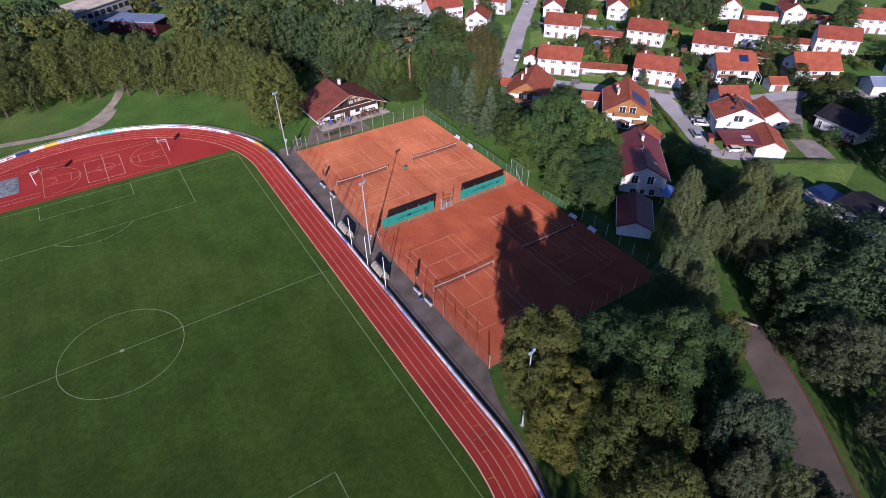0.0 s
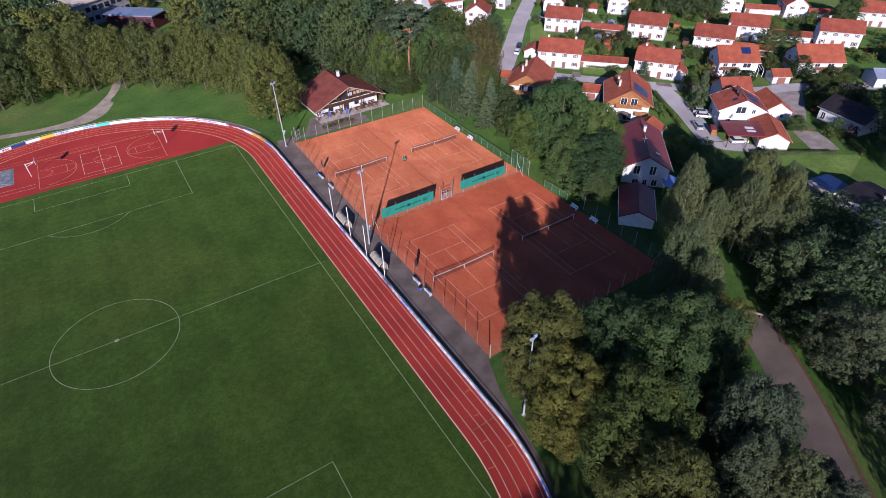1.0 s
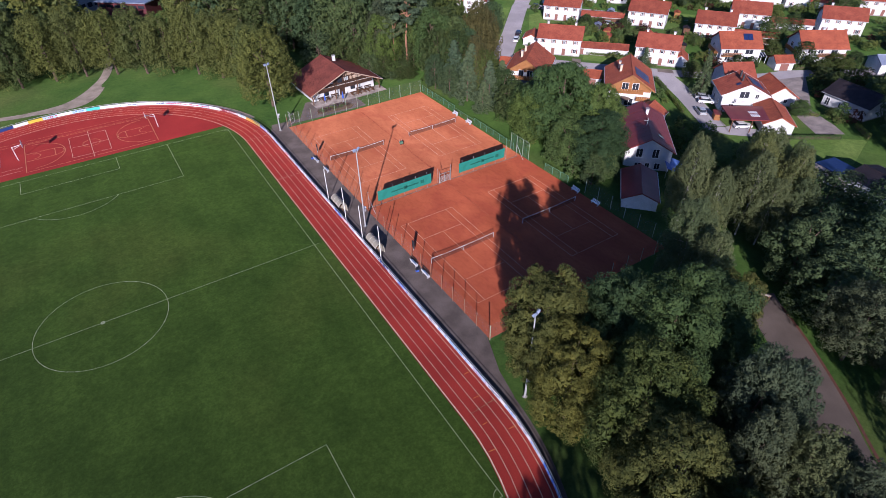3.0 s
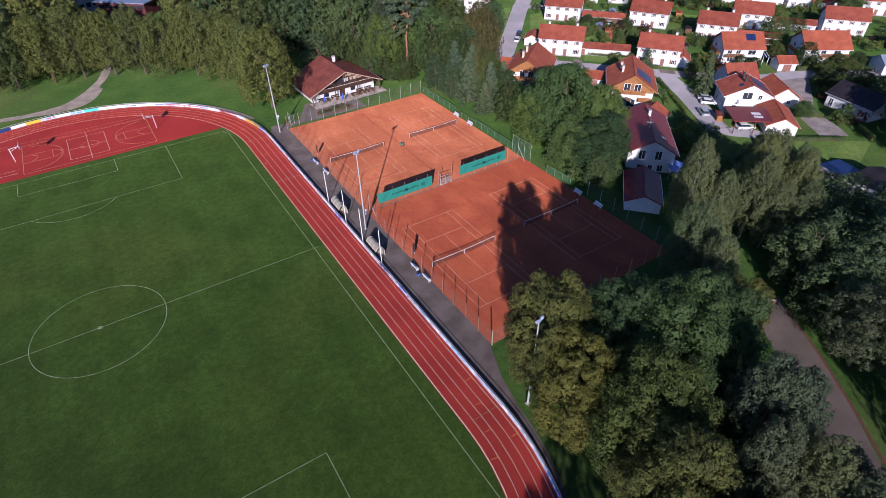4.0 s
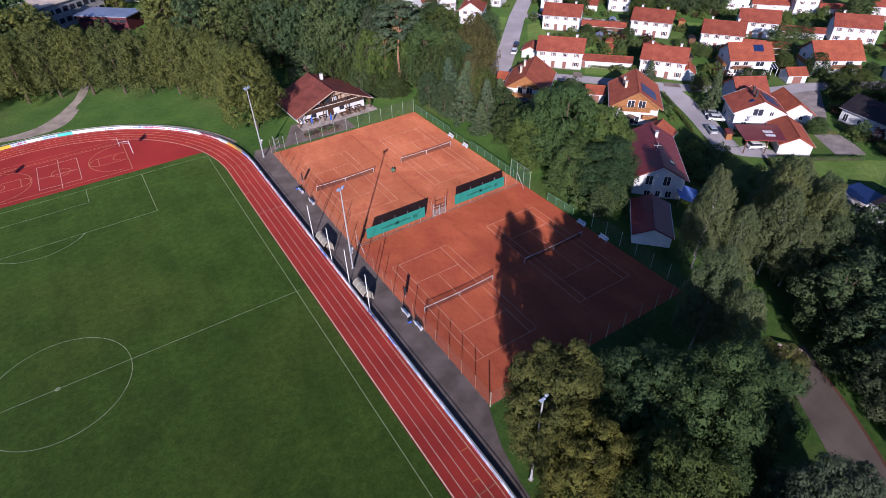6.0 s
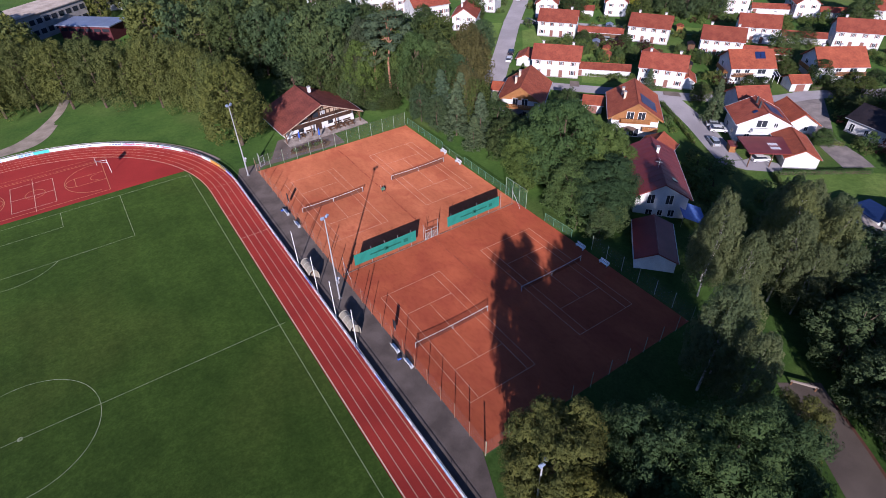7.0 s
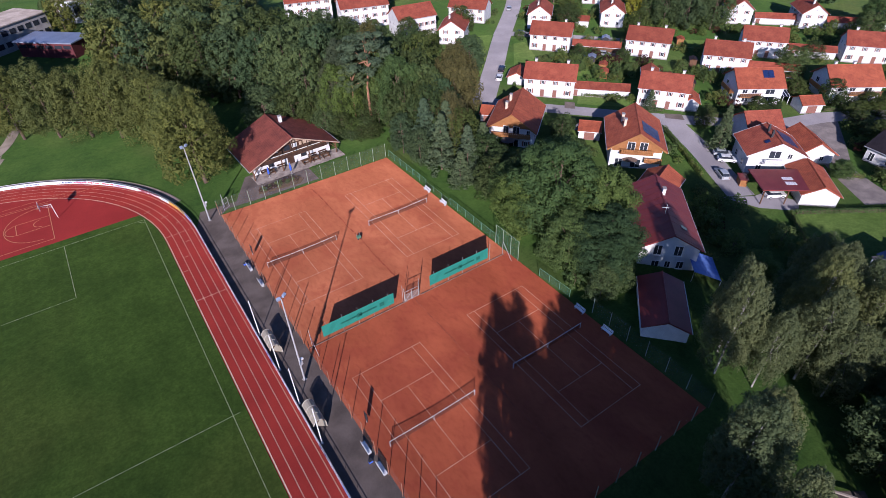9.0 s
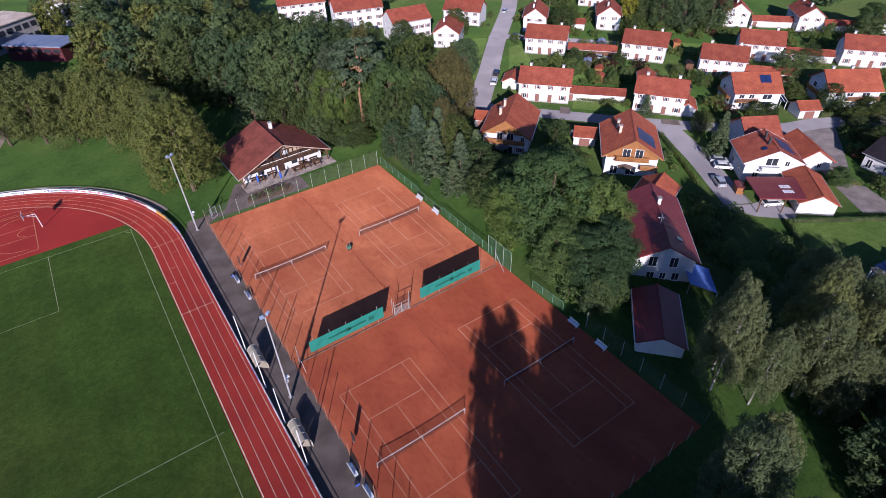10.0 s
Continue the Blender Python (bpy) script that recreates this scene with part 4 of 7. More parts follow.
    for y0, y1, zb in ([] if not balcony else balcony if isinstance(balcony, list) else [balcony]):
        b = part("balcony", Geo().box((-hx - 0.65, (y0 + y1) / 2, zb), (1.3, y1 - y0, 0.16)), balcony_mat or M_WOOD2, t, "balcony with plank railing")
        for i in range(int((y1 - y0) / 0.45)):
            part("plank", Geo().box((-hx - 1.25, y0 + 0.22 + 0.45 * i, zb + 0.55), (0.05, 0.38, 0.85)), balcony_mat or M_WOOD2, b)
        part("handrail", Geo().box((-hx - 1.25, (y0 + y1) / 2, zb + 1.03), (0.12, y1 - y0, 0.08)), balcony_mat or M_WOOD2, b)
    if front_balcony:
        x0, x1, zb = front_balcony
        b = part("balcony", Geo().box(((x0 + x1) / 2, -hy - 0.6, zb), (x1 - x0, 1.2, 0.16)), M_WOOD2, t, "timber balcony with plank railing")
        for i in range(int((x1 - x0) / 0.45)):
            part("plank", Geo().box((x0 + 0.22 + 0.45 * i, -hy - 1.15, zb + 0.5), (0.38, 0.05, 0.8)), M_WOOD, b)
        part("handrail", Geo().box(((x0 + x1) / 2, -hy - 1.15, zb + 0.96), (x1 - x0, 0.12, 0.08)), M_WOOD2, b)
    if solar:
        side, x0, x1, f0, f1, nn = solar
        for i in range(nn):
            a, b = x0 + (x1 - x0) * i / nn + 0.03, x0 + (x1 - x0) * (i + 1) / nn - 0.03
            P = lambda xx, f: (xx, side * (hy + over) * (1 - f), (eave - k * over) * (1 - f) + ridge * f + 0.25)
            q = [P(a, f0), P(b, f0), P(b, f1), P(a, f1)]
            part("solar_panel", Geo().slab(q if side < 0 else q[::-1], 0.06), M_SOLAR, t, "dark blue solar panel")
    faces = ((front, 0.0, lambda u: (u, -hy - 0.02)), (back, 180.0, lambda u: (-u, hy + 0.02)), (gable0, -90.0, lambda u: (-hx - (0.14 if wood_gable else 0.02), -u)), (gable1, 90.0, lambda u: (hx + 0.02, u)))
    for spec, turn, at in faces:
        for u, sill, ww, hh, kind in spec:
            px, py = at(u)
            m = pose(px, py, sill, 0, 0, turn)
            if kind == "door":
                d = part("door", window_mesh("door", ww, hh), None, t, "", m)
                continue
            wi = part("window", window_mesh("frame", ww, hh), None, t, "", m)
            part("pane", window_mesh("pane", ww, hh), None, wi)
            part("sill", window_mesh("sill", ww, hh), None, wi)
            if kind == "shut":
                for s in (-1, 1):
                    part("shutter", window_mesh("shutter", ww * 0.36, hh), None, wi, "", pose(s * (ww * 0.5 + ww * 0.2), 0, 0))
    return t


def rowwin(L, n_up, n_dn, doors, shut_up=True):
    sp = []
    for i in range(n_up):
        sp.append((-L / 2 + L * (i + 0.5) / n_up, 3.7, 0.8, 1.05, "shut" if shut_up else "plain"))
    for i in range(n_dn):
        u = -L / 2 + L * (i + 0.5) / n_dn
        if i in doors:
            sp.append((u, 0.1, 1.05, 2.1, "door"))
        else:
            sp.append((u, 0.95, 1.05, 1.3, "shut"))
    return sp


def rowhouse(a, yaw, L, D=7.9, label="white rendered two-storey house with red tiled roof", **kw):
    """a: the wall's corner at the left end of the front."""
    c, s = math.cos(radians(yaw)), math.sin(radians(yaw))
    x, y = a[0] + c * L / 2 - s * D / 2, a[1] + s * L / 2 + c * D / 2
    return house(x, y, yaw, L, D, 5.3, 8.1, label, front=rowwin(L, 4, 4, (1, 2)), gable0=[(-1.6, 3.75, 0.8, 0.95, "plain"), (1.6, 3.75, 0.8, 0.95, "plain"), (0, 1.0, 0.9, 1.2, "plain")],
                 gable1=[(0, 3.75, 0.8, 0.95, "plain")], back=rowwin(L, 4, 4, (), False), chimneys=[(-L * 0.32, 0.7), (L * 0.32, 0.7)], **kw)


rowhouse((100.4, 58.6), -49, 13.6)
rowhouse((126.2, 85.2), -52, 12.9)
rowhouse((119.6, 35.2), -55, 12.3)
rowhouse((146.2, 62.5), -58, 13.0)
rowhouse((153.3, 39.6), -55, 12.2)
rowhouse((173.3, 40.0), -53, 12.2)
rowhouse((192.2, 18.4), -53, 13.0)
rowhouse((225.0, 22.0), -50, 13.0)
for gx, gy, gyaw in ((147.0, 103.2, 44), (168.3, 88.2, 44), (205.5, 62.5, 44), (219.2, 44.2, 46)):
    house(gx, gy, gyaw, 12.0, 7.9, 5.3, 8.1, "white two-storey house with red tiled roof and windowed gable", chimneys=[(-3.6, 0.7), (3.6, 0.7)], front=rowwin(12, 4, 4, (1,)), back=rowwin(12, 4, 4, (2,)),
          gable0=[(-1.9, 3.6, 0.9, 1.05, "shut"), (1.9, 3.6, 0.9, 1.05, "shut"), (-1.9, 0.9, 0.9, 1.2, "shut"), (1.9, 0.9, 0.9, 1.2, "plain"), (0, 5.9, 0.5, 0.6, "plain")])
rowhouse((178.0, 112.0), -50, 12.0)


def link(a, yaw, L, label="low white garden wall building with red tiled roof", wall=None):
    c, s = math.cos(radians(yaw)), math.sin(radians(yaw))
    D = 3.2
    house(a[0] + c * L / 2 - s * D / 2, a[1] + s * L / 2 + c * D / 2, yaw, L, D, 2.3, 3.5, label, over=0.3, name="outbuilding", category="outbuilding", group="outbuildings", wall=wall,
          front=[(-L * 0.42, 0.1, 1.3, 2.0, "door")])


link((110.6, 50.6), -47, 15.5)
link((135.5, 75.0), -50, 15.0, "low brown timber shed row with red tiled roof", M_WOOD)
link((161.0, 30.0), -52, 14.0, "low brown timber shed row with red tiled roof", M_WOOD)
link((184.0, 30.5), -52, 13.0)
link((150.5, 97.5), -50, 11.0)
link((205.5, 55.0), -48, 13.0)
link((219.5, 37.0), -48, 13.0)
# small garages and sheds
for gx, gy, gyaw, gl, gd in ((106.0, 67.5, 40, 6.5, 5.0), (136.2, 44.5, 40, 7.0, 4.5), (83.2, 52.0, -50, 4.0, 4.5), (97.5, 31.0, -48, 5.0, 5.0), (152.0, 7.4, -33, 5.2, 5.0), (130.0, 26.5, 40, 6.0, 4.0)):
    house(gx, gy, gyaw, gl, gd, 2.4, 3.7, "small white garage with red tiled roof", over=0.35, name="garage", category="garage", group="garages", roof=M_TILE2, front=[(0, 0.05, 2.4, 2.1, "door")])

# two chalets
house(83.0, 41.6, 39.5, 14.0, 10.2, 5.2, 8.6, "white chalet with orange tiled roof and timber gable", roof=M_TILE2, over=1.0, chimneys=[(-1.5, 2.2), (2.8, 2.0)], wood_gable=0.1, balcony=[(-4.6, 4.6, 3.3)], bargeboard=M_WOOD2,
      gable0=[(-2.4, 0.2, 1.6, 2.1, "plain"), (0.8, 0.2, 2.2, 2.1, "plain"), (3.6, 0.9, 1.0, 1.2, "shut"), (1.2, 3.6, 1.6, 2.0, "plain"), (-1.2, 3.6, 1.4, 2.0, "plain"), (4.0, 3.7, 0.9, 1.2, "plain")], front=[(-3, 1, 1.1, 1.3, "shut"), (1, 1, 1.1, 1.3, "shut"), (4, 3.6, 1.1, 1.2, "shut")], back=[(-3, 1, 1.1, 1.3, "shut"), (2, 1, 1.1, 1.3, "shut")])
house(98.9, 19.2, 44.5, 14.2, 10.8, 5.2, 8.6, "white chalet with red tiled roof, timber gable and balconies", roof=M_TILE2, over=1.0, chimneys=[(-1.0, 2.6), (2.0, 2.9)], wood_gable=1.1, balcony=[(-3.4, 3.6, 4.0), (-5.4, -1.8, 2.2)], bargeboard=M_WOOD2, solar=(-1, -5.4, -0.2, 0.25, 0.86, 4),
      gable0=[(-3.4, 0.2, 1.6, 2.1, "plain"), (0.2, 0.2, 2.2, 2.1, "plain"), (1.3, 4.4, 1.7, 2.0, "plain"), (-1.3, 4.4, 1.7, 2.0, "plain")], front=[(-3, 1, 1.1, 1.3, "shut"), (1, 1, 1.1, 1.3, "shut"), (-3, 3.4, 1.1, 1.3, "shut")], back=[(-3, 1, 1.1, 1.3, "shut"), (2, 1, 1.1, 1.3, "shut")])
# long house beside the courts and its low wing
house(75.6, -6.1, 48.0, 18.0, 9.4, 5.0, 7.6, "long white house with dark red sheet roof", roof=M_SHEET, over=0.6, dz=-2.0, chimneys=[(3.0, -0.3)],
      gable0=[(-1.9, 3.2, 1.4, 2.1, "plain"), (1.4, 3.2, 1.4, 2.1, "plain"), (-1.8, 0.6, 1.3, 1.4, "plain"), (0.2, 0.6, 1.0, 1.4, "plain"), (2.2, 0.5, 1.2, 1.6, "plain")], front=[(-5, 1, 1.2, 1.3, "plain"), (0, 1, 1.2, 1.3, "plain"), (5, 1, 1.2, 1.3, "plain")], back=[(-5, 1, 1.2, 1.3, "plain"), (0, 3.2, 1.2, 1.3, "plain")])
SEAM = Geo().box((0, 0, 0), (0.05, 1.0, 0.035)).mesh("seam", M_SHEET)
for obs in [o for o in scene.objects if o.name.startswith("house") and o.get("label", "").startswith("long white house with dark red")]:
    kk = math.atan2(2.6, 4.7)
    for s in (-1, 1):
        for i in range(11):
            part("seam", SEAM, None, obs, "", pose(-8.9 + 17.8 * i / 10, s * 2.65, 7.72 - 2.65 * math.tan(kk) + 0.05, -s * math.degrees(kk), 0, 0) @ Matrix.Diagonal((1, 5.3 / math.cos(kk), 1, 1)))
    ar = part("aerial", Geo().rod((-3.0, 0.4, 7.5), (-3.0, 0.4, 9.3), 0.03).rod((-3.9, 0.4, 9.1), (-2.1, 0.4, 9.1), 0.02).rod((-3.0, -0.3, 8.7), (-3.0, 1.1, 8.7), 0.02), M_STEEL, obs)
    part("skylight", Geo().box((0, 0, 0), (0.9, 1.2, 0.12)), M_GLASS, obs, "", pose(-5.5, -2.4, 7.76 - 2.4 * math.tan(kk) + 0.03, math.degrees(kk), 0, 0))
house(58.8, -20.0, 43.0, 10.6, 6.3, 2.7, 4.1, "low white garage wing with dark red roof", roof=M_SHEET, over=0.3, dz=-0.6, name="garage", category="garage", group="garages")
house(90.0, 4.5, 20.0, 7.2, 7.0, 2.5, 4.4, "small outbuilding with orange-red tiled roof", roof=M_TILE2, over=0.4, dz=-3.2, name="outbuilding", category="outbuilding", group="outbuildings")
# corner house group
corner = house(117.9, -1.8, 48.5, 9.0, 11.0, 4.8, 7.5, "white house with red tiled roof, skylights and wide gable", over=0.7, bargeboard=M_WHITE, balcony=(-1.5, 2.8, 3.1), balcony_mat=M_WHITE, solar=(-1, -2.5, 2.5, 0.25, 0.8, 3),
      gable0=[(-0.5, 3.9, 2.4, 1.8, "plain"), (2.6, 3.9, 1.0, 1.2, "plain"), (-3, 1, 1.2, 1.3, "plain")], back=[(-2, 1, 1.2, 1.3, "plain"), (2, 1, 1.2, 1.3, "plain"), (0, 3.3, 1.0, 1.0, "plain")])
for fx, fy in ((-1.2, 0.9), (1.4, 0.8)):
    fl = part("flue", Geo().box((fx, fy, 7.75), (0.42, 0.4, 1.7)), M_DARK, corner, "black metal chimney flue")
    part("cowl", Geo().rod((fx, fy, 8.6), (fx, fy, 8.9), 0.2, 0.12, 8), M_DARK, fl)
part("skylight", Geo().slab([(-2.9, 2.4, 6.54), (-2.9, 1.5, 6.98), (-1.9, 1.5, 6.98), (-1.9, 2.4, 6.54)][::-1], 0.06), M_SOLAR, corner, "dark roof window")
house(126.6, 6.2, -32, 7.6, 8.4, 4.4, 7.2, "white house wing with weathered red tiled roof", over=0.6, front=[(-2, 1, 1.2, 1.3, "plain")])
house(128.6, -4.6, 55, 9.0, 8.0, 2.8, 5.4, "low white house wing with orange tiled roof", roof=M_TILE2, over=0.7, gable0=[(-1.5, 1, 1.0, 1.0, "plain"), (1.5, 0.9, 1.0, 1.2, "plain")])
house(114.8, -13.4, 44.6, 11.0, 6.8, 2.7, 4.5, "white garage building with orange tiled roof", roof=M_TILE2, over=0.4, name="garage", category="garage", group="garages")
t = thing("carport", pose(108.9, -10.0, -3.5, 0, 0, -38), "open carport with flat dark red sheet roof", "carport")
rf = part("roof", Geo().box((0, 0, 3.3), (10.2, 8.0, 0.22)), M_SHEET, t)
for i in (-1, 1):
    for k in range(5):
        part("skylight", Geo().box((0.4 + k * 0.42, i * 0.9 - 0.6, 3.43), (0.34, 1.1, 0.05)), M_WHITEP, rf)
for px, py in ((-4.6, -3.9), (0, -3.9), (-4.6, 3.9), (4.6, 3.9), (0, 3.9)):
    part("post", Geo().box((px, py, 1.6), (0.18, 0.18, 3.2)), M_WOOD, t)
# solar house, blue house, dark house
house(147.5, 20.3, -36, 11.6, 9.6, 4.9, 8.1, "white house with orange tiled roof and glazed terrace", roof=M_TILE2, over=0.6, solar=(-1, 0.8, 3.6, 0.5, 0.85, 2), front_balcony=(-5.6, 0.2, 2.6), balcony=(-3.0, 3.0, 2.6), front=[(-4, 3.2, 1.4, 1.3, "plain"), (-1.5, 3.2, 1.4, 1.3, "plain"), (2.5, 2.9, 2.4, 1.7, "plain"), (-3.5, 0.9, 1.6, 1.3, "plain"), (2.5, 0.3, 3.0, 2.0, "plain")], gable0=[(-2, 3.2, 1.2, 1.2, "plain"), (2, 1, 1.2, 1.3, "plain")])
house(167.5, 6.2, -36, 12.8, 9.8, 5.0, 8.4, "white house with broad orange tiled roof and balcony", roof=M_TILE2, over=0.7, chimneys=[(-4, 1.2), (1.0, 1.4)], front_balcony=(-2.0, 6.2, 2.6), balcony=(-3.4, 3.4, 2.6), front=[(-4, 3.2, 1.6, 1.5, "plain"), (-1, 3.2, 1.6, 1.5, "plain"), (3, 3.0, 2.0, 1.7, "plain"), (-3, 0.4, 2.0, 1.9, "plain"), (3, 0.9, 1.6, 1.3, "plain")], gable0=[(-2, 3.2, 1.4, 1.4, "plain"), (1.5, 0.4, 1.6, 2.0, "plain")])
house(140.0, -20.2, -98.7, 11.8, 8.4, 3.7, 5.9, "white bungalow with dark brown roof in shade", roof=M_SLATE, over=0.7, front=[(-4.5, 0.4, 1.2, 2.0, "plain"), (-1, 0.9, 1.0, 1.3, "plain"), (0.5, 0.9, 1.0, 1.3, "plain"), (4.5, 0.9, 1.2, 1.3, "plain")])
house(196.0, -12.0, -36, 14.0, 9.0, 4.5, 7.5, "white house with orange tiled roof", roof=M_TILE2, front=rowwin(14, 4, 4, (2,)))
house(176.0, -12.0, -36, 10.0, 7.0, 3.0, 4.6, "low white annex with grey flat-pitched roof", roof=M_ZINC, over=0.3)
# modern house with a canopy
house(102.4, -46.3, -100.6, 14.0, 9.4, 3.4, 4.5, "white modern house with dark slate roof", roof=M_SLATE, over=0.35, dz=-3.5, chimneys=[(0, -1.5)], gable0=[(0, 1, 1.5, 1.3, "plain")], front=[(-4.5, 1.6, 1.6, 0.9, "plain"), (0.5, 0.8, 1.8, 1.6, "plain")])
t = thing("annex", pose(101.6, -35.6, -3.5, 0, 0, -12), "flat-roofed white annex, its roof's blue shade painted dark blue", "annex")
part("wall", Geo().box((0, 0, 1.4), (5.0, 5.6, 3.2)), M_WHITE, t)
# The dark blue stands for the shade on this flat roof.
part("roof", Geo().box((0, 0, 3.1), (5.5, 6.0, 0.2)), M_SOLAR, t)
t = thing("terrace_canopy", pose(97.2, -36.5, -3.5, 0, 0, 64), "pale flat canopy roof on white posts", "canopy")
part("roof", Geo().box((0, 0, 3.0), (9.2, 1.9, 0.2)), M_GRAVEL, t)
for px, py in ((-4.3, -0.8), (4.3, -0.8), (-4.3, 0.8), (4.3, 0.8)):
    part("post", Geo().box((px, py, 1.45), (0.16, 0.16, 2.9)), M_WHITEP, t)


def block(x, y, yaw, L, D, eave, ridge, floors, n, label, roof=None, wall=None):
    sp = [(-L / 2 + L * (i + 0.5) / n, 1.0 + 2.6 * f, 1.0, 1.25, "shut" if roof is None else "plain") for f in range(floors) for i in range(n)]
    g3 = [(u, 1.0 + 2.6 * f, 1.0, 1.25, "plain") for f in range(floors) for u in (-3, 0, 3)]
    return house(x, y, yaw, L, D, eave, ridge, label, roof=roof, wall=wall, front=sp, back=sp, gable0=g3, gable1=g3, over=0.5)


block(96.5, 145.5, -16, 17.5, 11.0, 7.6, 10.8, 3, 5, "long white three-storey apartment house with red roof")
block(82.5, 164.0, -16, 17.0, 11.0, 7.6, 10.8, 3, 5, "long white three-storey apartment house with red roof")
block(105.0, 124.0, -8, 14.0, 10.0, 6.8, 9.8, 2, 6, "white apartment house with red tiled roof")
house(113.5, 110.0, 45, 13.0, 8.5, 5.0, 7.8, "white house with red tiled roof and gable windows", gable0=[(-2, 3.6, 0.9, 1.1, "shut"), (2, 3.6, 0.9, 1.1, "shut"), (-2, 1, 0.9, 1.2, "shut"), (2, 1, 0.9, 1.2, "shut")], chimneys=[(-1, 1.5)])
house(131.0, 124.5, -55, 14.0, 8.5, 5.2, 8.0, "white row house with red tiled roof", front=rowwin(14, 4, 4, (1,)), chimneys=[(0, 1.0)])
house(57.0, 181.0, -16, 12.0, 9.0, 6.0, 9.0, "white house with red tiled roof beyond the wood", front=rowwin(12, 4, 4, ()), gable0=[(-2, 3.6, 0.9, 1.1, "plain"), (2, 3.6, 0.9, 1.1, "plain"), (-2, 1, 0.9, 1.1, "plain"), (2, 1, 0.9, 1.1, "plain")])
# school buildings beyond the row of trees
t = thing("school_hall", pose(-2.5, 172.0, 0, 0, 0, -43), "dark red hall with blue-grey sheet roof", "hall")
part("wall", Geo().box((0, 0, 2.3), (19.5, 9.0, 4.8)), plain("dark_red_wall", (0.12, 0.03, 0.035), 0.8), t)
part("roof", Geo().box((0, 0, 4.9), (21.0, 10.5, 0.35)), M_ZINC, t)
for i in range(6):
    part("window", Geo().box((-8.0 + 3.2 * i, -4.55, 3.4), (2.6, 0.1, 1.0)), M_GLASS, t)
t = thing("school_building", pose(-21.6, 187.0, 0, 0, 0, 38), "grey flat-roofed school building with window bands", "school")
part("wall", Geo().box((0, 0, 4.0), (40.0, 14.0, 8.0)), M_GREYW, t)
part("roof", Geo().box((0, 0, 8.15), (41.0, 15.0, 0.35)), M_GRAVEL, t)
for f in range(2):
    for i in range(13):
        part("window", Geo().box((-18.4 + 3.05 * i, -7.05, 2.4 + 3.4 * f), (2.0, 0.12, 1.6)), M_GLASS, t)
    for i in range(4):
        part("window", Geo().box((20.05, -4.5 + 3.0 * i, 2.4 + 3.4 * f), (0.12, 1.8, 1.6)), M_GLASS, t)
t = thing("white_hall", pose(14.0, 209.0, 0, 0, 0, -25), "white flat-roofed hall with tall dark windows", "hall")
part("wall", Geo().box((0, 0, 4.0), (20.0, 14.0, 8.0)), M_WHITE, t)
part("roof", Geo().box((0, 0, 8.15), (20.6, 14.6, 0.3)), M_GRAVEL, t)
for i in range(4):
    part("window", Geo().box((-7.5 + 5.0 * i, -7.05, 4.2), (2.6, 0.12, 3.6)), M_GLASS, t)

# ---- clubhouse ----
M_PATIO = material("worn_paving", (0.16, 0.13, 0.115), (0.27, 0.23, 0.2), 0.7, 0.9, 5.0, 0.4)


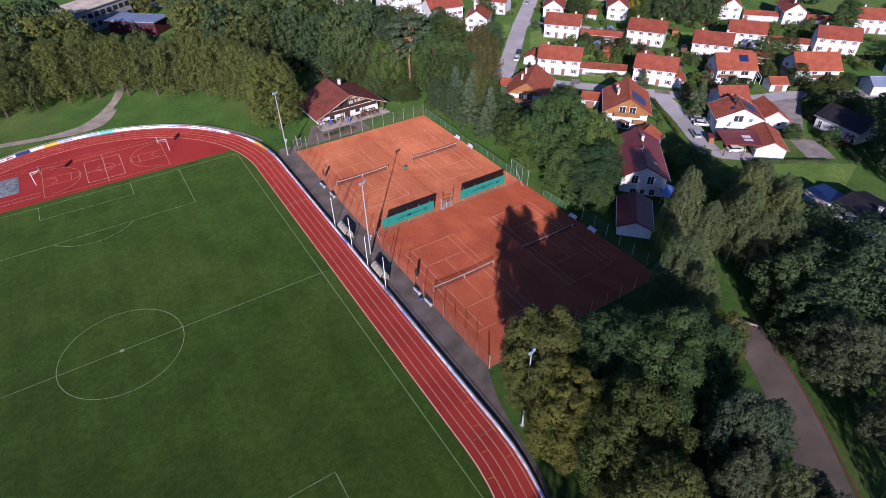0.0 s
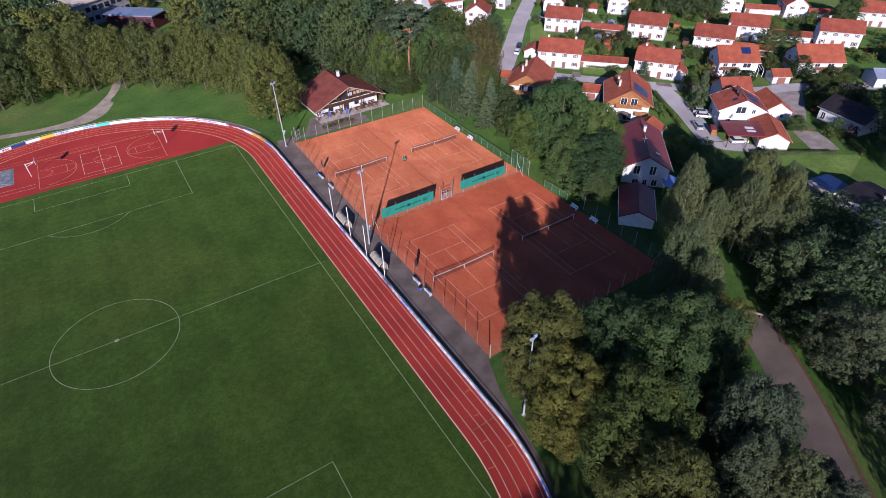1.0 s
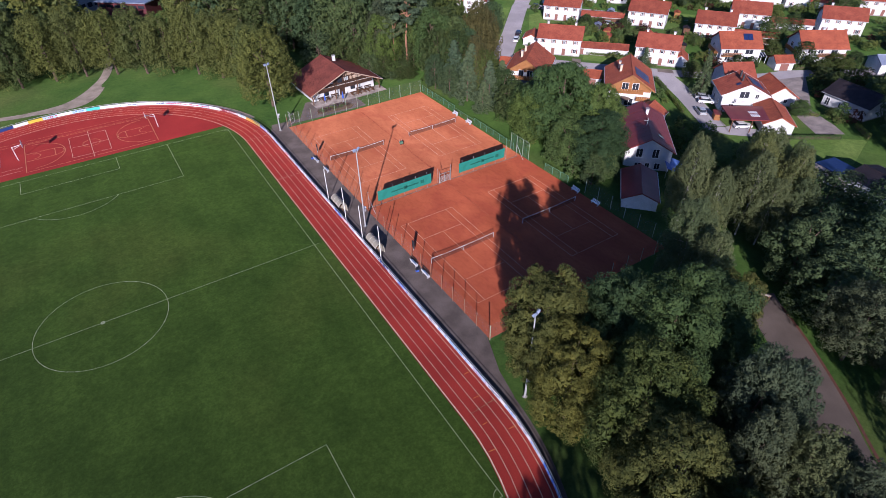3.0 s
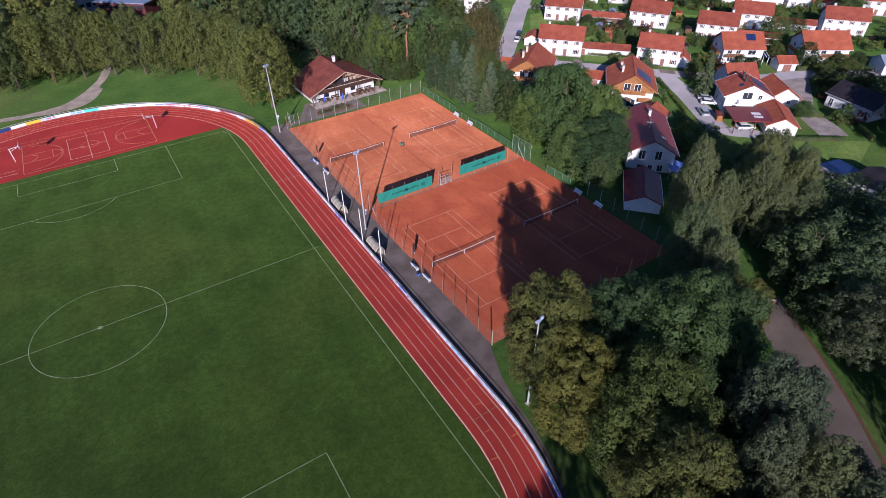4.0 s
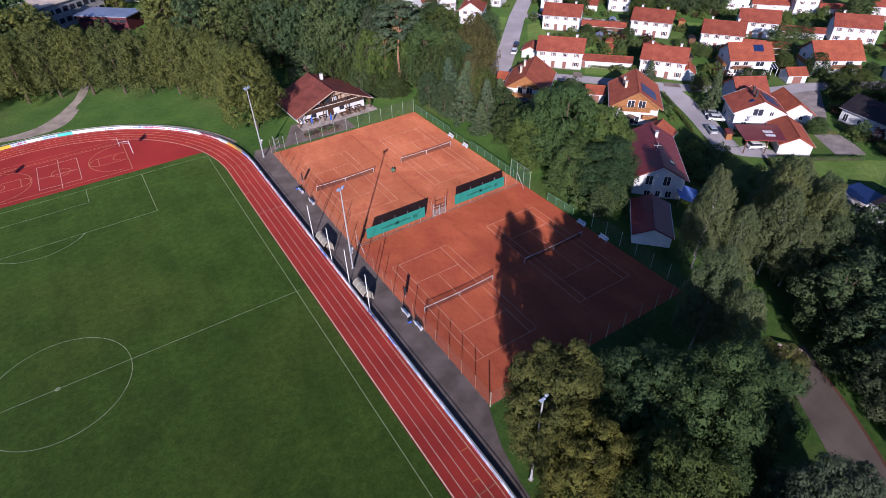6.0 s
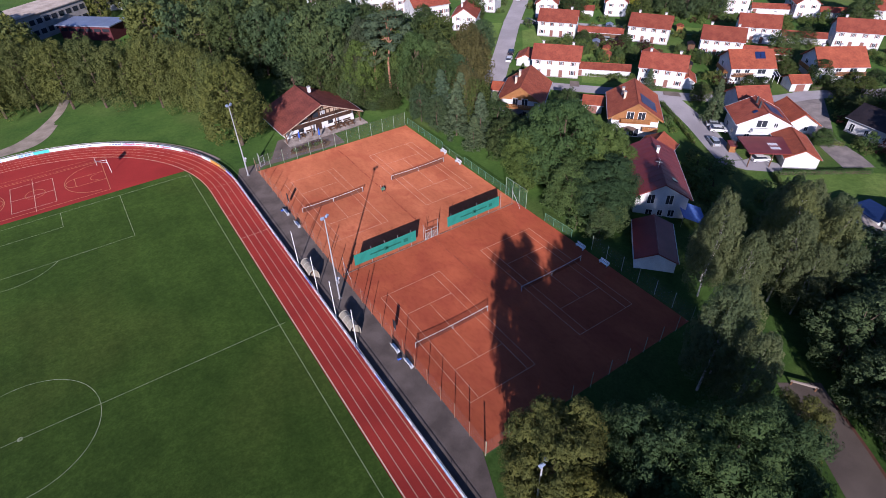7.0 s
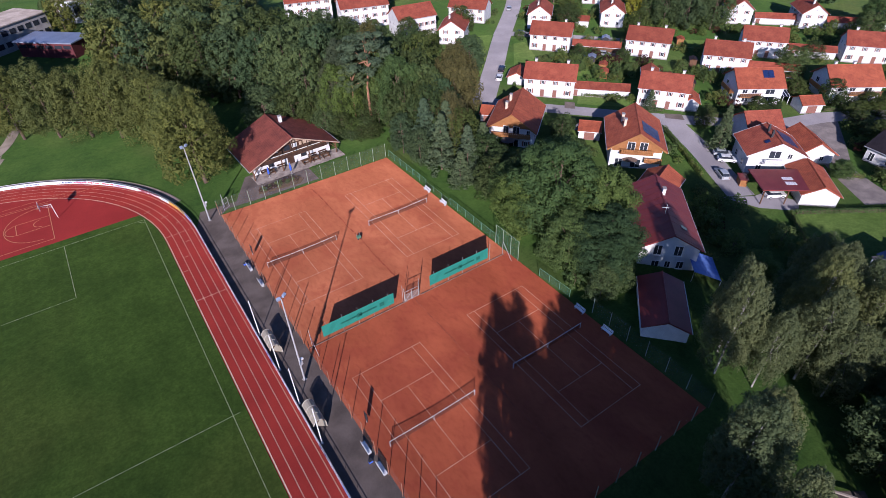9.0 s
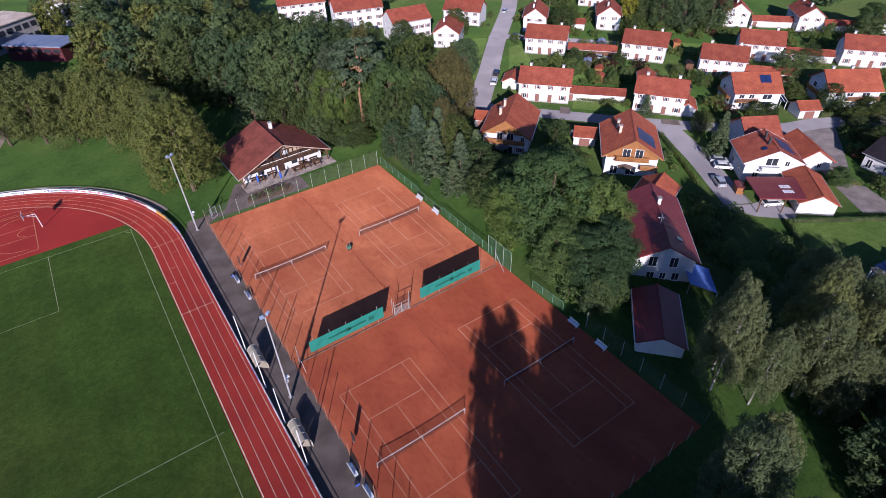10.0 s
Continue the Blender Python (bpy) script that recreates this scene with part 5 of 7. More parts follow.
def clubhouse():
    t = thing("clubhouse", pose(31.6, 62.6, 0, 0, 0, 2.0), "white clubhouse with brown tiled roof and dark timber gable", "clubhouse")
    hx, y0, y1, eave, ridge = 8.9, -6.2, 5.5, 2.6, 7.0
    g = Geo()
    sec = [(-hx, -0.3), (hx, -0.3), (hx, 3.1), (0, 6.6), (-hx, 3.1)]
    g.add([(a, y0, b) for a, b in sec] + [(a, y1, b) for a, b in sec], [(0, 1, 2, 3, 4), (9, 8, 7, 6, 5), (1, 0, 5, 6), (2, 1, 6, 7), (0, 4, 9, 5), (3, 2, 7, 8), (4, 3, 8, 9)])
    part("wall", g, M_WHITE, t)
    k = (ridge - eave) / 10.4
    for s in (-1, 1):
        q = [(0, y0 - 2.4, ridge), (0, y1 + 0.9, ridge), (s * 10.4, y1 + 0.9, eave), (s * 10.4, y0 - 2.4, eave)]
        r = part("roof", Geo().slab(q[::-1] if s > 0 else q, 0.25), M_TILE3, t)
        part("bargeboard", Geo().slab([(0, y0 - 2.46, ridge + 0.06), (s * 10.4, y0 - 2.46, eave + 0.06), (s * 10.4, y0 - 2.4, eave + 0.06), (0, y0 - 2.4, ridge + 0.06)][::(1 if s > 0 else -1)], 0.2), M_BEIGE, r)
        part("gutter", Geo().rod((s * 10.5, y0 - 2.4, eave - 0.1), (s * 10.5, y1 + 0.9, eave - 0.1), 0.09), M_STEEL, r)
    part("ridge_cap", Geo().rod((0, y0 - 2.4, ridge), (0, y1 + 0.9, ridge), 0.14), M_TILE3, t)
    c = part("chimney", Geo().box((1.6, 1.5, 7.1), (0.65, 0.65, 1.4)), M_WHITE, t)
    part("cap", Geo().box((1.6, 1.5, 7.85), (0.8, 0.8, 0.1)), M_GREYW, c)
    part("gable_cladding", Geo().add([(-hx, y0 - 0.05, 2.9), (hx, y0 - 0.05, 2.9), (hx, y0 - 0.05, 3.1), (0, y0 - 0.05, 6.6), (-hx, y0 - 0.05, 3.1)], [(0, 1, 2, 3, 4)]), M_WOODD, t, "dark timber gable cladding with the eaves' shade in its colour")
    part("gable_panel", Geo().box((1.7, y0 - 0.09, 5.15), (3.2, 0.05, 0.75)).box((3.6, y0 - 0.09, 4.2), (3.2, 0.05, 0.9)), M_BEIGE, t, "pale timber panels")
    for xx, zz, ww in ((-4.1, 4.1, 2.2), (-1.6, 5.2, 1.6), (0.9, 4.1, 1.2)):
        part("gable_plaster", Geo().box((xx, y0 - 0.09, zz), (ww, 0.05, 0.9)), M_WHITE, t, "white plaster between dark timbers")
    for xx in (-5.4, -2.7, 0.0, 2.7, 5.4):
        part("gable_post", Geo().box((xx, y0 - 0.13, (3.0 + 6.4 - abs(xx) * 0.393) / 2), (0.22, 0.14, 3.3 - abs(xx) * 0.393)), M_WOODD, t, "dark timber post")
    part("tie_beam", Geo().box((0, y0 - 0.15, 4.75), (9.0, 0.16, 0.24)), M_WOODD, t)
    part("gable_window", Geo().box((-0.9, y0 - 0.1, 4.2), (1.3, 0.08, 1.5)), M_GLASS, t)
    b = part("balcony", Geo().box((0, y0 - 0.85, 2.62), (15.4, 1.7, 0.15)), M_WOODD, t, "dark timber balcony")
    for i in range(34):
        part("plank", Geo().box((-7.43 + 0.45 * i, y0 - 1.66, 3.02), (0.41, 0.05, 0.72)), M_WOODD, b)
    part("handrail", Geo().box((0, y0 - 1.66, 3.42), (15.0, 0.14, 0.09)), M_WOOD, b)
    for xx in (-6.4, -3.2, 0.0, 3.2, 6.4):
        part("balcony_post", Geo().box((xx, y0 - 1.58, (3.4 + 6.55 - abs(xx) * 0.423) / 2), (0.16, 0.12, 3.15 - abs(xx) * 0.423)), M_WOODD, b)
    for x in (-9.6, -3.2, 3.2, 9.6):
        part("post", Geo().box((x, y0 - 1.9, 1.4), (0.2, 0.2, 2.9)), M_WOOD, t)
    for s in (-1, 1):
        part("brace", Geo().rod((s * 9.6, y0 - 1.9, 1.3), (s * 8.3, y0 - 1.9, 2.7), 0.09, 0.09, 6), M_WOOD, t)
        part("brace", Geo().rod((s * 9.6, y0 - 1.9, 1.3), (s * 9.6, y0 - 0.4, 2.7), 0.09, 0.09, 6), M_WOOD, t)
    for x in (-5.0, 2.6):
        w = part("window", Geo().box((x, y0 - 0.04, 1.35), (1.3, 0.06, 1.0)), M_WOODD, t)
        part("pane", Geo().box((x, y0 - 0.08, 1.35), (1.1, 0.03, 0.8)), M_GLASS, w)
    part("door", Geo().box((-0.5, y0 - 0.05, 1.05), (1.5, 0.08, 2.1)), M_WOODD, t, "dark timber double door")
    for x in (-6.6, -2.9, 4.4, 6.9):
        part("wall_bench", Geo().box((x, y0 - 0.35, 0.45), (2.0, 0.45, 0.06)).box((x, y0 - 0.12, 0.75), (2.0, 0.06, 0.35)).box((x - 0.8, y0 - 0.35, 0.22), (0.08, 0.4, 0.44)).box((x + 0.8, y0 - 0.35, 0.22), (0.08, 0.4, 0.44)), M_WOODD, t, "dark wooden bench along the wall")
    part("terrace", Geo().box((0.4, y0 - 2.0, 0.04), (20.4, 4.0, 0.12)), M_PATIO, t, "pale paved terrace")
    for x in (-5.5, 2.4, 4.6, 7.0):
        tb = thing("terrace_table", pose(31.6 + x, 54.6 + (0.6 if x < 0 else 0), 0.1), "dark wooden table with two benches on the terrace", "table", "terrace tables")
        part("tabletop", Geo().box((0, 0, 0.73), (1.9, 0.7, 0.06)), M_WOOD, tb)
        for s in (-1, 1):
            part("bench", Geo().box((0, s * 0.75, 0.42), (1.9, 0.3, 0.05)).box((0.7, s * 0.75, 0.2), (0.06, 0.28, 0.4)).box((-0.7, s * 0.75, 0.2), (0.06, 0.28, 0.4)), M_WOOD, tb)
            part("leg", Geo().box((s * 0.7, 0, 0.36), (0.08, 0.6, 0.7)), M_WOOD, tb)


clubhouse()
for x, y in ((25.2, 53.6), (29.6, 52.2)):
    t = thing("parasol", pose(x, y, 0.05), "closed blue parasol on a pale stand", "parasol", "closed parasols")
    part("pole", Geo().rod((0, 0, 0), (0, 0, 2.7), 0.03), M_STEEL, t)
    part("cloth", Geo().rod((0, 0, 0.9), (0, 0, 1.5), 0.2, 0.26, 10).rod((0, 0, 1.5), (0, 0, 2.65), 0.26, 0.06, 10), M_BLUE, t)
    part("foot", Geo().rod((0, 0, 0), (0, 0, 0.12), 0.3, 0.26, 10), M_GREYW, t)
whole("flower_bed", Geo().prism([(21, 48.6), (29.5, 47.6), (31.0, 49.0), (30.0, 51.0), (26.5, 51.2), (22.0, 51.0)], 0.0, 0.15), plain("bed_soil", (0.09, 0.06, 0.035), 0.95), "planted bed in front of the terrace", "flower bed")


# ---- vehicles ----
def car(x, y, yaw, colour, label, dz=None):
    z = (gz(x) if dz is None else dz) + 0.05
    t = thing("car", pose(x, y, z, 0, 0, yaw), label, "car", "parked cars")
    paint = CARS.setdefault(colour, None) or glass_material("car_paint", colour)
    CARS[colour] = paint
    g = Geo()
    prof = [(-2.1, 0.35), (2.1, 0.35), (2.15, 0.72), (1.25, 0.92), (-2.05, 0.98), (-2.15, 0.6)]
    n = len(prof)
    g.add([(a, -0.86, b) for a, b in prof] + [(a, 0.86, b) for a, b in prof], [tuple(range(n)), tuple(range(2 * n - 1, n - 1, -1))] + [((i + 1) % n, i, n + i, n + (i + 1) % n) for i in range(n)])
    part("body", g, paint, t)
    cab = [(-1.95, 0.96), (1.1, 0.9), (0.35, 1.42), (-1.5, 1.46)]
    g = Geo().add([(a, -0.74 + (0.1 if b > 1.2 else 0), b) for a, b in cab] + [(a, 0.74 - (0.1 if b > 1.2 else 0), b) for a, b in cab], [(0, 1, 2, 3), (7, 6, 5, 4), (1, 0, 4, 5), (2, 1, 5, 6), (0, 3, 7, 4)])
    part("glazing", g, M_GLASS, t)
    part("roof", Geo().slab([(0.38, -0.66, 1.46), (0.38, 0.66, 1.46), (-1.52, 0.66, 1.5), (-1.52, -0.66, 1.5)], 0.06), paint, t)
    for a in (-1.3, 1.3):
        for s in (-1, 1):
            wh = part("wheel", Geo().rod((a, s * 0.7, 0.32), (a, s * 0.9, 0.32), 0.32, n=12), M_DARK, t)
            part("rim", Geo().rod((a, s * 0.9, 0.32), (a, s * 0.915, 0.32), 0.19, n=8), M_STEEL, wh)
    for s in (-1, 1):
        part("headlight", Geo().box((2.1, s * 0.6, 0.68), (0.12, 0.34, 0.14)), M_WHITEP, t)
        part("tail_light", Geo().box((-2.1, s * 0.65, 0.75), (0.1, 0.2, 0.25)), M_SHUT, t)


CARS = {}
WHITE_C, BLACK_C, SILVER_C, BLUE_C = (0.75, 0.75, 0.75), (0.02, 0.02, 0.03), (0.4, 0.42, 0.44), (0.04, 0.07, 0.2)
car(107.4, 76.6, 43, BLACK_C, "black estate car parked on the street")
car(102.6, 71.8, 43, WHITE_C, "white car parked on the street")
car(114.2, 5.8, -45, SILVER_C, "silver car parked nose to the hedge")
car(112.6, 3.6, -45, WHITE_C, "white car parked nose to the hedge")
car(106.2, 0.6, 55, SILVER_C, "silver estate car parked on the street")
car(107.5, -10.5, -30, WHITE_C, "white car under the carport")
car(150.0, 124.0, 43, SILVER_C, "silver car parked on the far street")
car(134.0, 98.0, -50, BLACK_C, "black car on a drive beside the verge")
car(141.0, 66.0, -50, SILVER_C, "silver car parked behind the row house")
car(152.0, 62.5, -50, BLUE_C, "blue car parked behind the row house")
car(98.2, 33.5, -48, BLUE_C, "dark blue car beside the chalet")
t = thing("conservatory", pose(150.2, 14.2, -3.5, 0, 0, -36), "glazed lean-to conservatory with white bars", "conservatory")
part("glass_roof", Geo().slab([(-2.4, -1.4, 2.2), (2.4, -1.4, 2.2), (2.4, 1.4, 2.7), (-2.4, 1.4, 2.7)], 0.05), M_GLASS, t)
for i in range(7):
    part("glazing_bar", Geo().rod((-2.4 + 0.8 * i, -1.42, 2.23), (-2.4 + 0.8 * i, 1.4, 2.74), 0.05), M_WHITEP, t)
for i in range(4):
    part("post", Geo().box((-2.3 + 1.53 * i, -1.35, 1.1), (0.1, 0.1, 2.2)), M_WHITEP, t)
t = thing("paddling_pool", pose(133.9, 69.8, -3.5), "round blue garden pool", "pool")
part("rim", Geo().rod((0, 0, 0), (0, 0, 0.6), 1.8, n=20), M_BLUE, t)
part("water", Geo().rod((0, 0, 0.6), (0, 0, 0.61), 1.65, n=20), plain("pool_water", (0.12, 0.35, 0.6), 0.1), t)
t = thing("waste_shelter", pose(106.8, -3.6, -3.5, 0, 0, 45), "orange timber bin shelter with red sheet roof", "shelter")
part("box", Geo().box((0, 0, 0.8), (2.6, 1.4, 1.6)), M_WOOD2, t)
part("roof", Geo().box((0, 0, 1.66), (3.0, 1.8, 0.1)), M_SHEET, t)


def open_parasol(x, y, z, r, mat, label):
    t = thing("garden_parasol", pose(x, y, z), label, "parasol", "open parasols")
    part("pole", Geo().rod((0, 0, 0), (0, 0, 2.6), 0.03), M_STEEL, t)
    g = Geo()
    g.v = [(0, 0, 2.65)] + [(r * math.cos(2 * PI * i / 8), r * math.sin(2 * PI * i / 8), 2.15) for i in range(8)] + [(0, 0, 2.6)] + [(r * math.cos(2 * PI * i / 8), r * math.sin(2 * PI * i / 8), 2.1) for i in range(8)]
    g.f = [(0, 1 + i, 1 + (i + 1) % 8) for i in range(8)] + [(9, 10 + (i + 1) % 8, 10 + i) for i in range(8)] + [(1 + i, 10 + i, 10 + (i + 1) % 8, 1 + (i + 1) % 8) for i in range(8)]
    part("canopy", g, mat, t)
    part("foot", Geo().rod((0, 0, 0), (0, 0, 0.12), 0.3, 0.26, 10), M_GREYW, t)


open_parasol(93.3, 15.2, -3.4, 1.9, plain("brown_cloth", (0.11, 0.075, 0.06), 0.9), "open brown parasol before the chalet")
open_parasol(75.9, 36.3, gz(75.9), 1.8, plain("grey_cloth", (0.08, 0.075, 0.075), 0.9), "open dark grey parasol before the chalet")
t = thing("awning", pose(73.6, -16.6, -2.2, 0, 0, 48), "large blue tarpaulin awning beside the house", "awning")
g = Geo()
for j in range(7):
    for i in range(7):
        u, v = i / 6, j / 6
        g.v.append((-3.2 + 6.0 * u, -2.6 + 4.6 * v, 1.4 + 1.6 * v - 0.35 * math.sin(PI * u) * math.sin(PI * v)))
g.f = [(7 * j + i, 7 * j + i + 1, 7 * j + i + 8, 7 * j + i + 7) for j in range(6) for i in range(6)]
part("sheet", g, plain("blue_tarpaulin", (0.09, 0.16, 0.42), 0.6), t)
for u, v, h in ((-3.2, -2.6, 1.4), (2.8, -2.6, 1.4), (-3.2, 2.0, 3.0), (2.8, 2.0, 3.0)):
    part("post", Geo().rod((u, v, -0.6), (u, v, h), 0.05), M_STEEL, t)
t = thing("road_barrier", pose(51.9, -50.0, 0, 0, 0, -57), "low pale timber barrier across the lane", "barrier")
part("beam", Geo().box((0, 0, 0.7), (3.2, 0.2, 0.25)), M_GRAVEL, t)
for x in (-1.4, 1.4):
    part("post", Geo().box((x, 0, 0.35), (0.2, 0.2, 0.75)), M_WOOD, t)

t = thing("court_gate", pose(13.6, 47.4, 0, 0, 0, 30), "open steel mesh gate at the path's corner", "gate")
for k in range(2):
    gl = part("gate_leaf", Geo().rod((0, 0, -0.05), (0, 0, 2.2), 0.035).rod((1.4, 0, -0.05), (1.4, 0, 2.2), 0.035).rod((0, 0, 2.2), (1.4, 0, 2.2), 0.035).rod((0, 0, 1.1), (1.4, 0, 1.1), 0.03).rod((0, 0, 0.1), (1.4, 0, 0.1), 0.035), M_STEEL, t, "", pose(0.9 * k, 0.8 * k, 0, 0, 0, 55 * k))
    part("mesh", Geo().add([(0, 0, 0.1), (1.4, 0, 0.1), (1.4, 0, 2.2), (0, 0, 2.2)], [(0, 1, 2, 3)]), M_WIRE, gl)


# ---- trees ----
def unit(v):
    return v / np.linalg.norm(v, axis=-1, keepdims=True)


def blades(rs, p, nrm, size):
    """Leaf blades, one triangle each, at p and facing nrm."""
    n = len(p)
    u = unit(np.cross(nrm, rs.normal(size=(n, 3))))
    w = np.cross(nrm, u)
    s = np.asarray(size * (0.55 + 0.8 * rs.rand(n)))[:, None]
    k = (0.25 + 0.5 * rs.rand(n))[:, None]
    return np.stack([p - u * s, p + u * s * 0.9 - w * s * k, p + w * s * (1.2 - k)], 1).reshape(-1, 3)


def leaf_cloud(rs, centres, radii, per, leaf, squash=0.85):
    """Leaf blades on the outsides of many small clumps."""
    V = []
    for c, r, n in zip(centres, radii, per):
        d = unit(rs.normal(size=(n, 3)))
        d[:, 2] = np.where((d[:, 2] < -0.25) & (rs.rand(n) < 0.7), -d[:, 2], d[:, 2])
        p = c + d * (r * (0.7 + 0.38 * rs.rand(n)))[:, None] * np.array([1, 1, squash])
        V.append(blades(rs, p, unit(d + 0.3 * rs.normal(size=(n, 3)) + np.array([0, 0, 0.15])), leaf))
    return np.concatenate(V)


def leaves_mesh(name, V, mat):
    n = len(V) // 3
    me = bpy.data.meshes.new(name)
    me.from_pydata(V.tolist(), [], np.arange(3 * n).reshape(n, 3).tolist())
    me.materials.append(mat)
    me.update()
    return me


def bough_centres(rs, seed, R, z0, z1, boughs, shape, bough):
    """Where the boughs of a crown lie, and how far their foliage reaches."""
    H = z1 - z0
    C, Rd = [], []
    for i in range(boughs):
        f = (i + rs.rand()) / boughs
        a = i * 2.39996 + rs.uniform(-0.35, 0.35)
        if shape == "spruce":
            rad = R * (1 - f) ** 0.9 * (0.45 + 0.5 * rs.rand()) + 0.1
            C.append((rad * math.cos(a), rad * math.sin(a), z0 + H * f * 0.97))
            Rd.append(0.4 + 0.26 * R * (1 - f) * (0.7 + 0.6 * rs.rand()))
            continue
        dz = min(0.99, -0.72 + 1.7 * f)
        h = math.sqrt(1 - dz * dz)
        bulge = 1 + 0.16 * math.sin(3 * a + seed) + 0.1 * math.sin(5 * a + 2 * seed) + rs.uniform(-0.1, 0.1)
        if shape == "dome":
            h = h ** 0.65 * (1 - 0.28 * max(0.0, dz))
        elif shape == "cone" and dz > -0.2:
            h *= 1 - 0.35 * (dz + 0.2)
        rho = rs.uniform(0.62, 0.8) * bulge
        C.append((h * math.cos(a) * R * rho, h * math.sin(a) * R * rho, z0 + 0.45 * H + dz * H * 0.5 * rs.uniform(0.76, 0.96)))
        Rd.append(R * bough * rs.uniform(0.75, 1.25) * (1 - 0.2 * max(0.0, dz)))
    return np.array(C), np.array(Rd)


def crown(seed, R, z0, z1, boughs, sprays, per, leaf, mat, shape="round", bough=0.34, spray=0.3, tall=0.9, droop=0.0, gap=0.0, fill=70):
    """Boughs on the crown's outline, sprays of twigs on each bough, leaves on each spray. tall: height of a spray to its width."""
    rs = np.random.RandomState(seed)
    C, Rd = bough_centres(rs, seed, R, z0, z1, boughs, shape, bough)
    mid = np.array([0, 0, z0 + 0.42 * (z1 - z0)])
    stretch = np.array([1, 1, tall])
    P, D, S = [], [], []
    for c, r in zip(C, Rd):
        out = unit((c - mid) * np.array([1, 1, 0.6]))
        d = unit(rs.normal(size=(sprays, 3)) + out * 0.55 + np.array([0, 0, 0.25]))
        P.append(c + d * stretch * (r * rs.uniform(0.72, 1.02, sprays))[:, None])
        D.append(d)
        S.append(r * spray * rs.uniform(0.65, 1.35, sprays))
    P, D, S = np.concatenate(P), np.concatenate(D), np.concatenate(S)
    own = np.repeat(np.arange(len(C)), sprays)
    dist = np.linalg.norm((P[:, None] - C[None]) / stretch, axis=2) / Rd[None]
    dist[np.arange(len(P)), own] = 9.0
    keep = (dist.min(1) > 0.8) & (rs.rand(len(P)) > gap)
    P, D, S = P[keep], D[keep], S[keep]
    n = len(P) * per
    d = unit(rs.normal(size=(n, 3)) + np.repeat(D, per, 0) * 0.8 + np.array([0, 0, 0.2]))
    reach = np.repeat(S, per) * rs.uniform(0.6, 1.08, n)
    p = np.repeat(P, per, 0) + d * stretch * reach[:, None]
    p[:, 2] -= droop * rs.rand(n) * np.repeat(S, per) * 2
    V = [blades(rs, p, unit(d + np.repeat(D, per, 0) * 0.5 + 0.42 * rs.normal(size=(n, 3))), leaf)]
    # the dense inner foliage of each bough
    d = unit(rs.normal(size=(len(C) * fill, 3)))
    r = np.repeat(Rd, fill)
    V.append(blades(rs, np.repeat(C, fill, 0) + d * stretch * (r * rs.uniform(0.4, 0.74, len(r)))[:, None], unit(d + 0.3 * rs.normal(size=d.shape)), r * 0.2))
    return leaves_mesh("crown", np.concatenate(V), mat), C


def trunk_geo(seed, h, r, C, n_limbs=6, z_lo=0.35):
    rs = random.Random(seed)
    g = Geo()
    bend = [(0, 0, -0.3)]
    for i in range(1, 5):
        bend.append((rs.uniform(-0.25, 0.25) * i * 0.5, rs.uniform(-0.25, 0.25) * i * 0.5, h * i / 4))
    for i in range(4):
        g.rod(bend[i], bend[i + 1], r * (1 - 0.2 * i), r * (1 - 0.2 * (i + 1)), 8)
    for i in range(min(n_limbs, len(C))):
        c = C[rs.randrange(len(C))]
        z = h * rs.uniform(z_lo, 0.85)
        k = min(3, int(z / h * 4))
        f = z / h * 4 - k
        s = [bend[k][j] + (bend[k + 1][j] - bend[k][j]) * f for j in range(3)]
        g.rod(s, tuple(c), r * 0.4, r * 0.08, 5)
    return g


TREES = {}


def tree_kind(kind, seed, R, h, z0, boughs, sprays, per, leaf, lmat, bark, label, category="tree", trunk_r=0.3, limbs=7, z_lo=0.35, name="tree", **shape):
    t = thing(name, pose(0, 0, -500), label, category, "trees")
    cm, C = crown(seed, R, z0, h, boughs, sprays, per, leaf, lmat, **shape)
    part("trunk", trunk_geo(seed, h * 0.86, trunk_r, C, limbs, z_lo), bark, t)
    part("crown", cm, lmat, t)
    TREES.setdefault(kind, []).append((t, R, h))


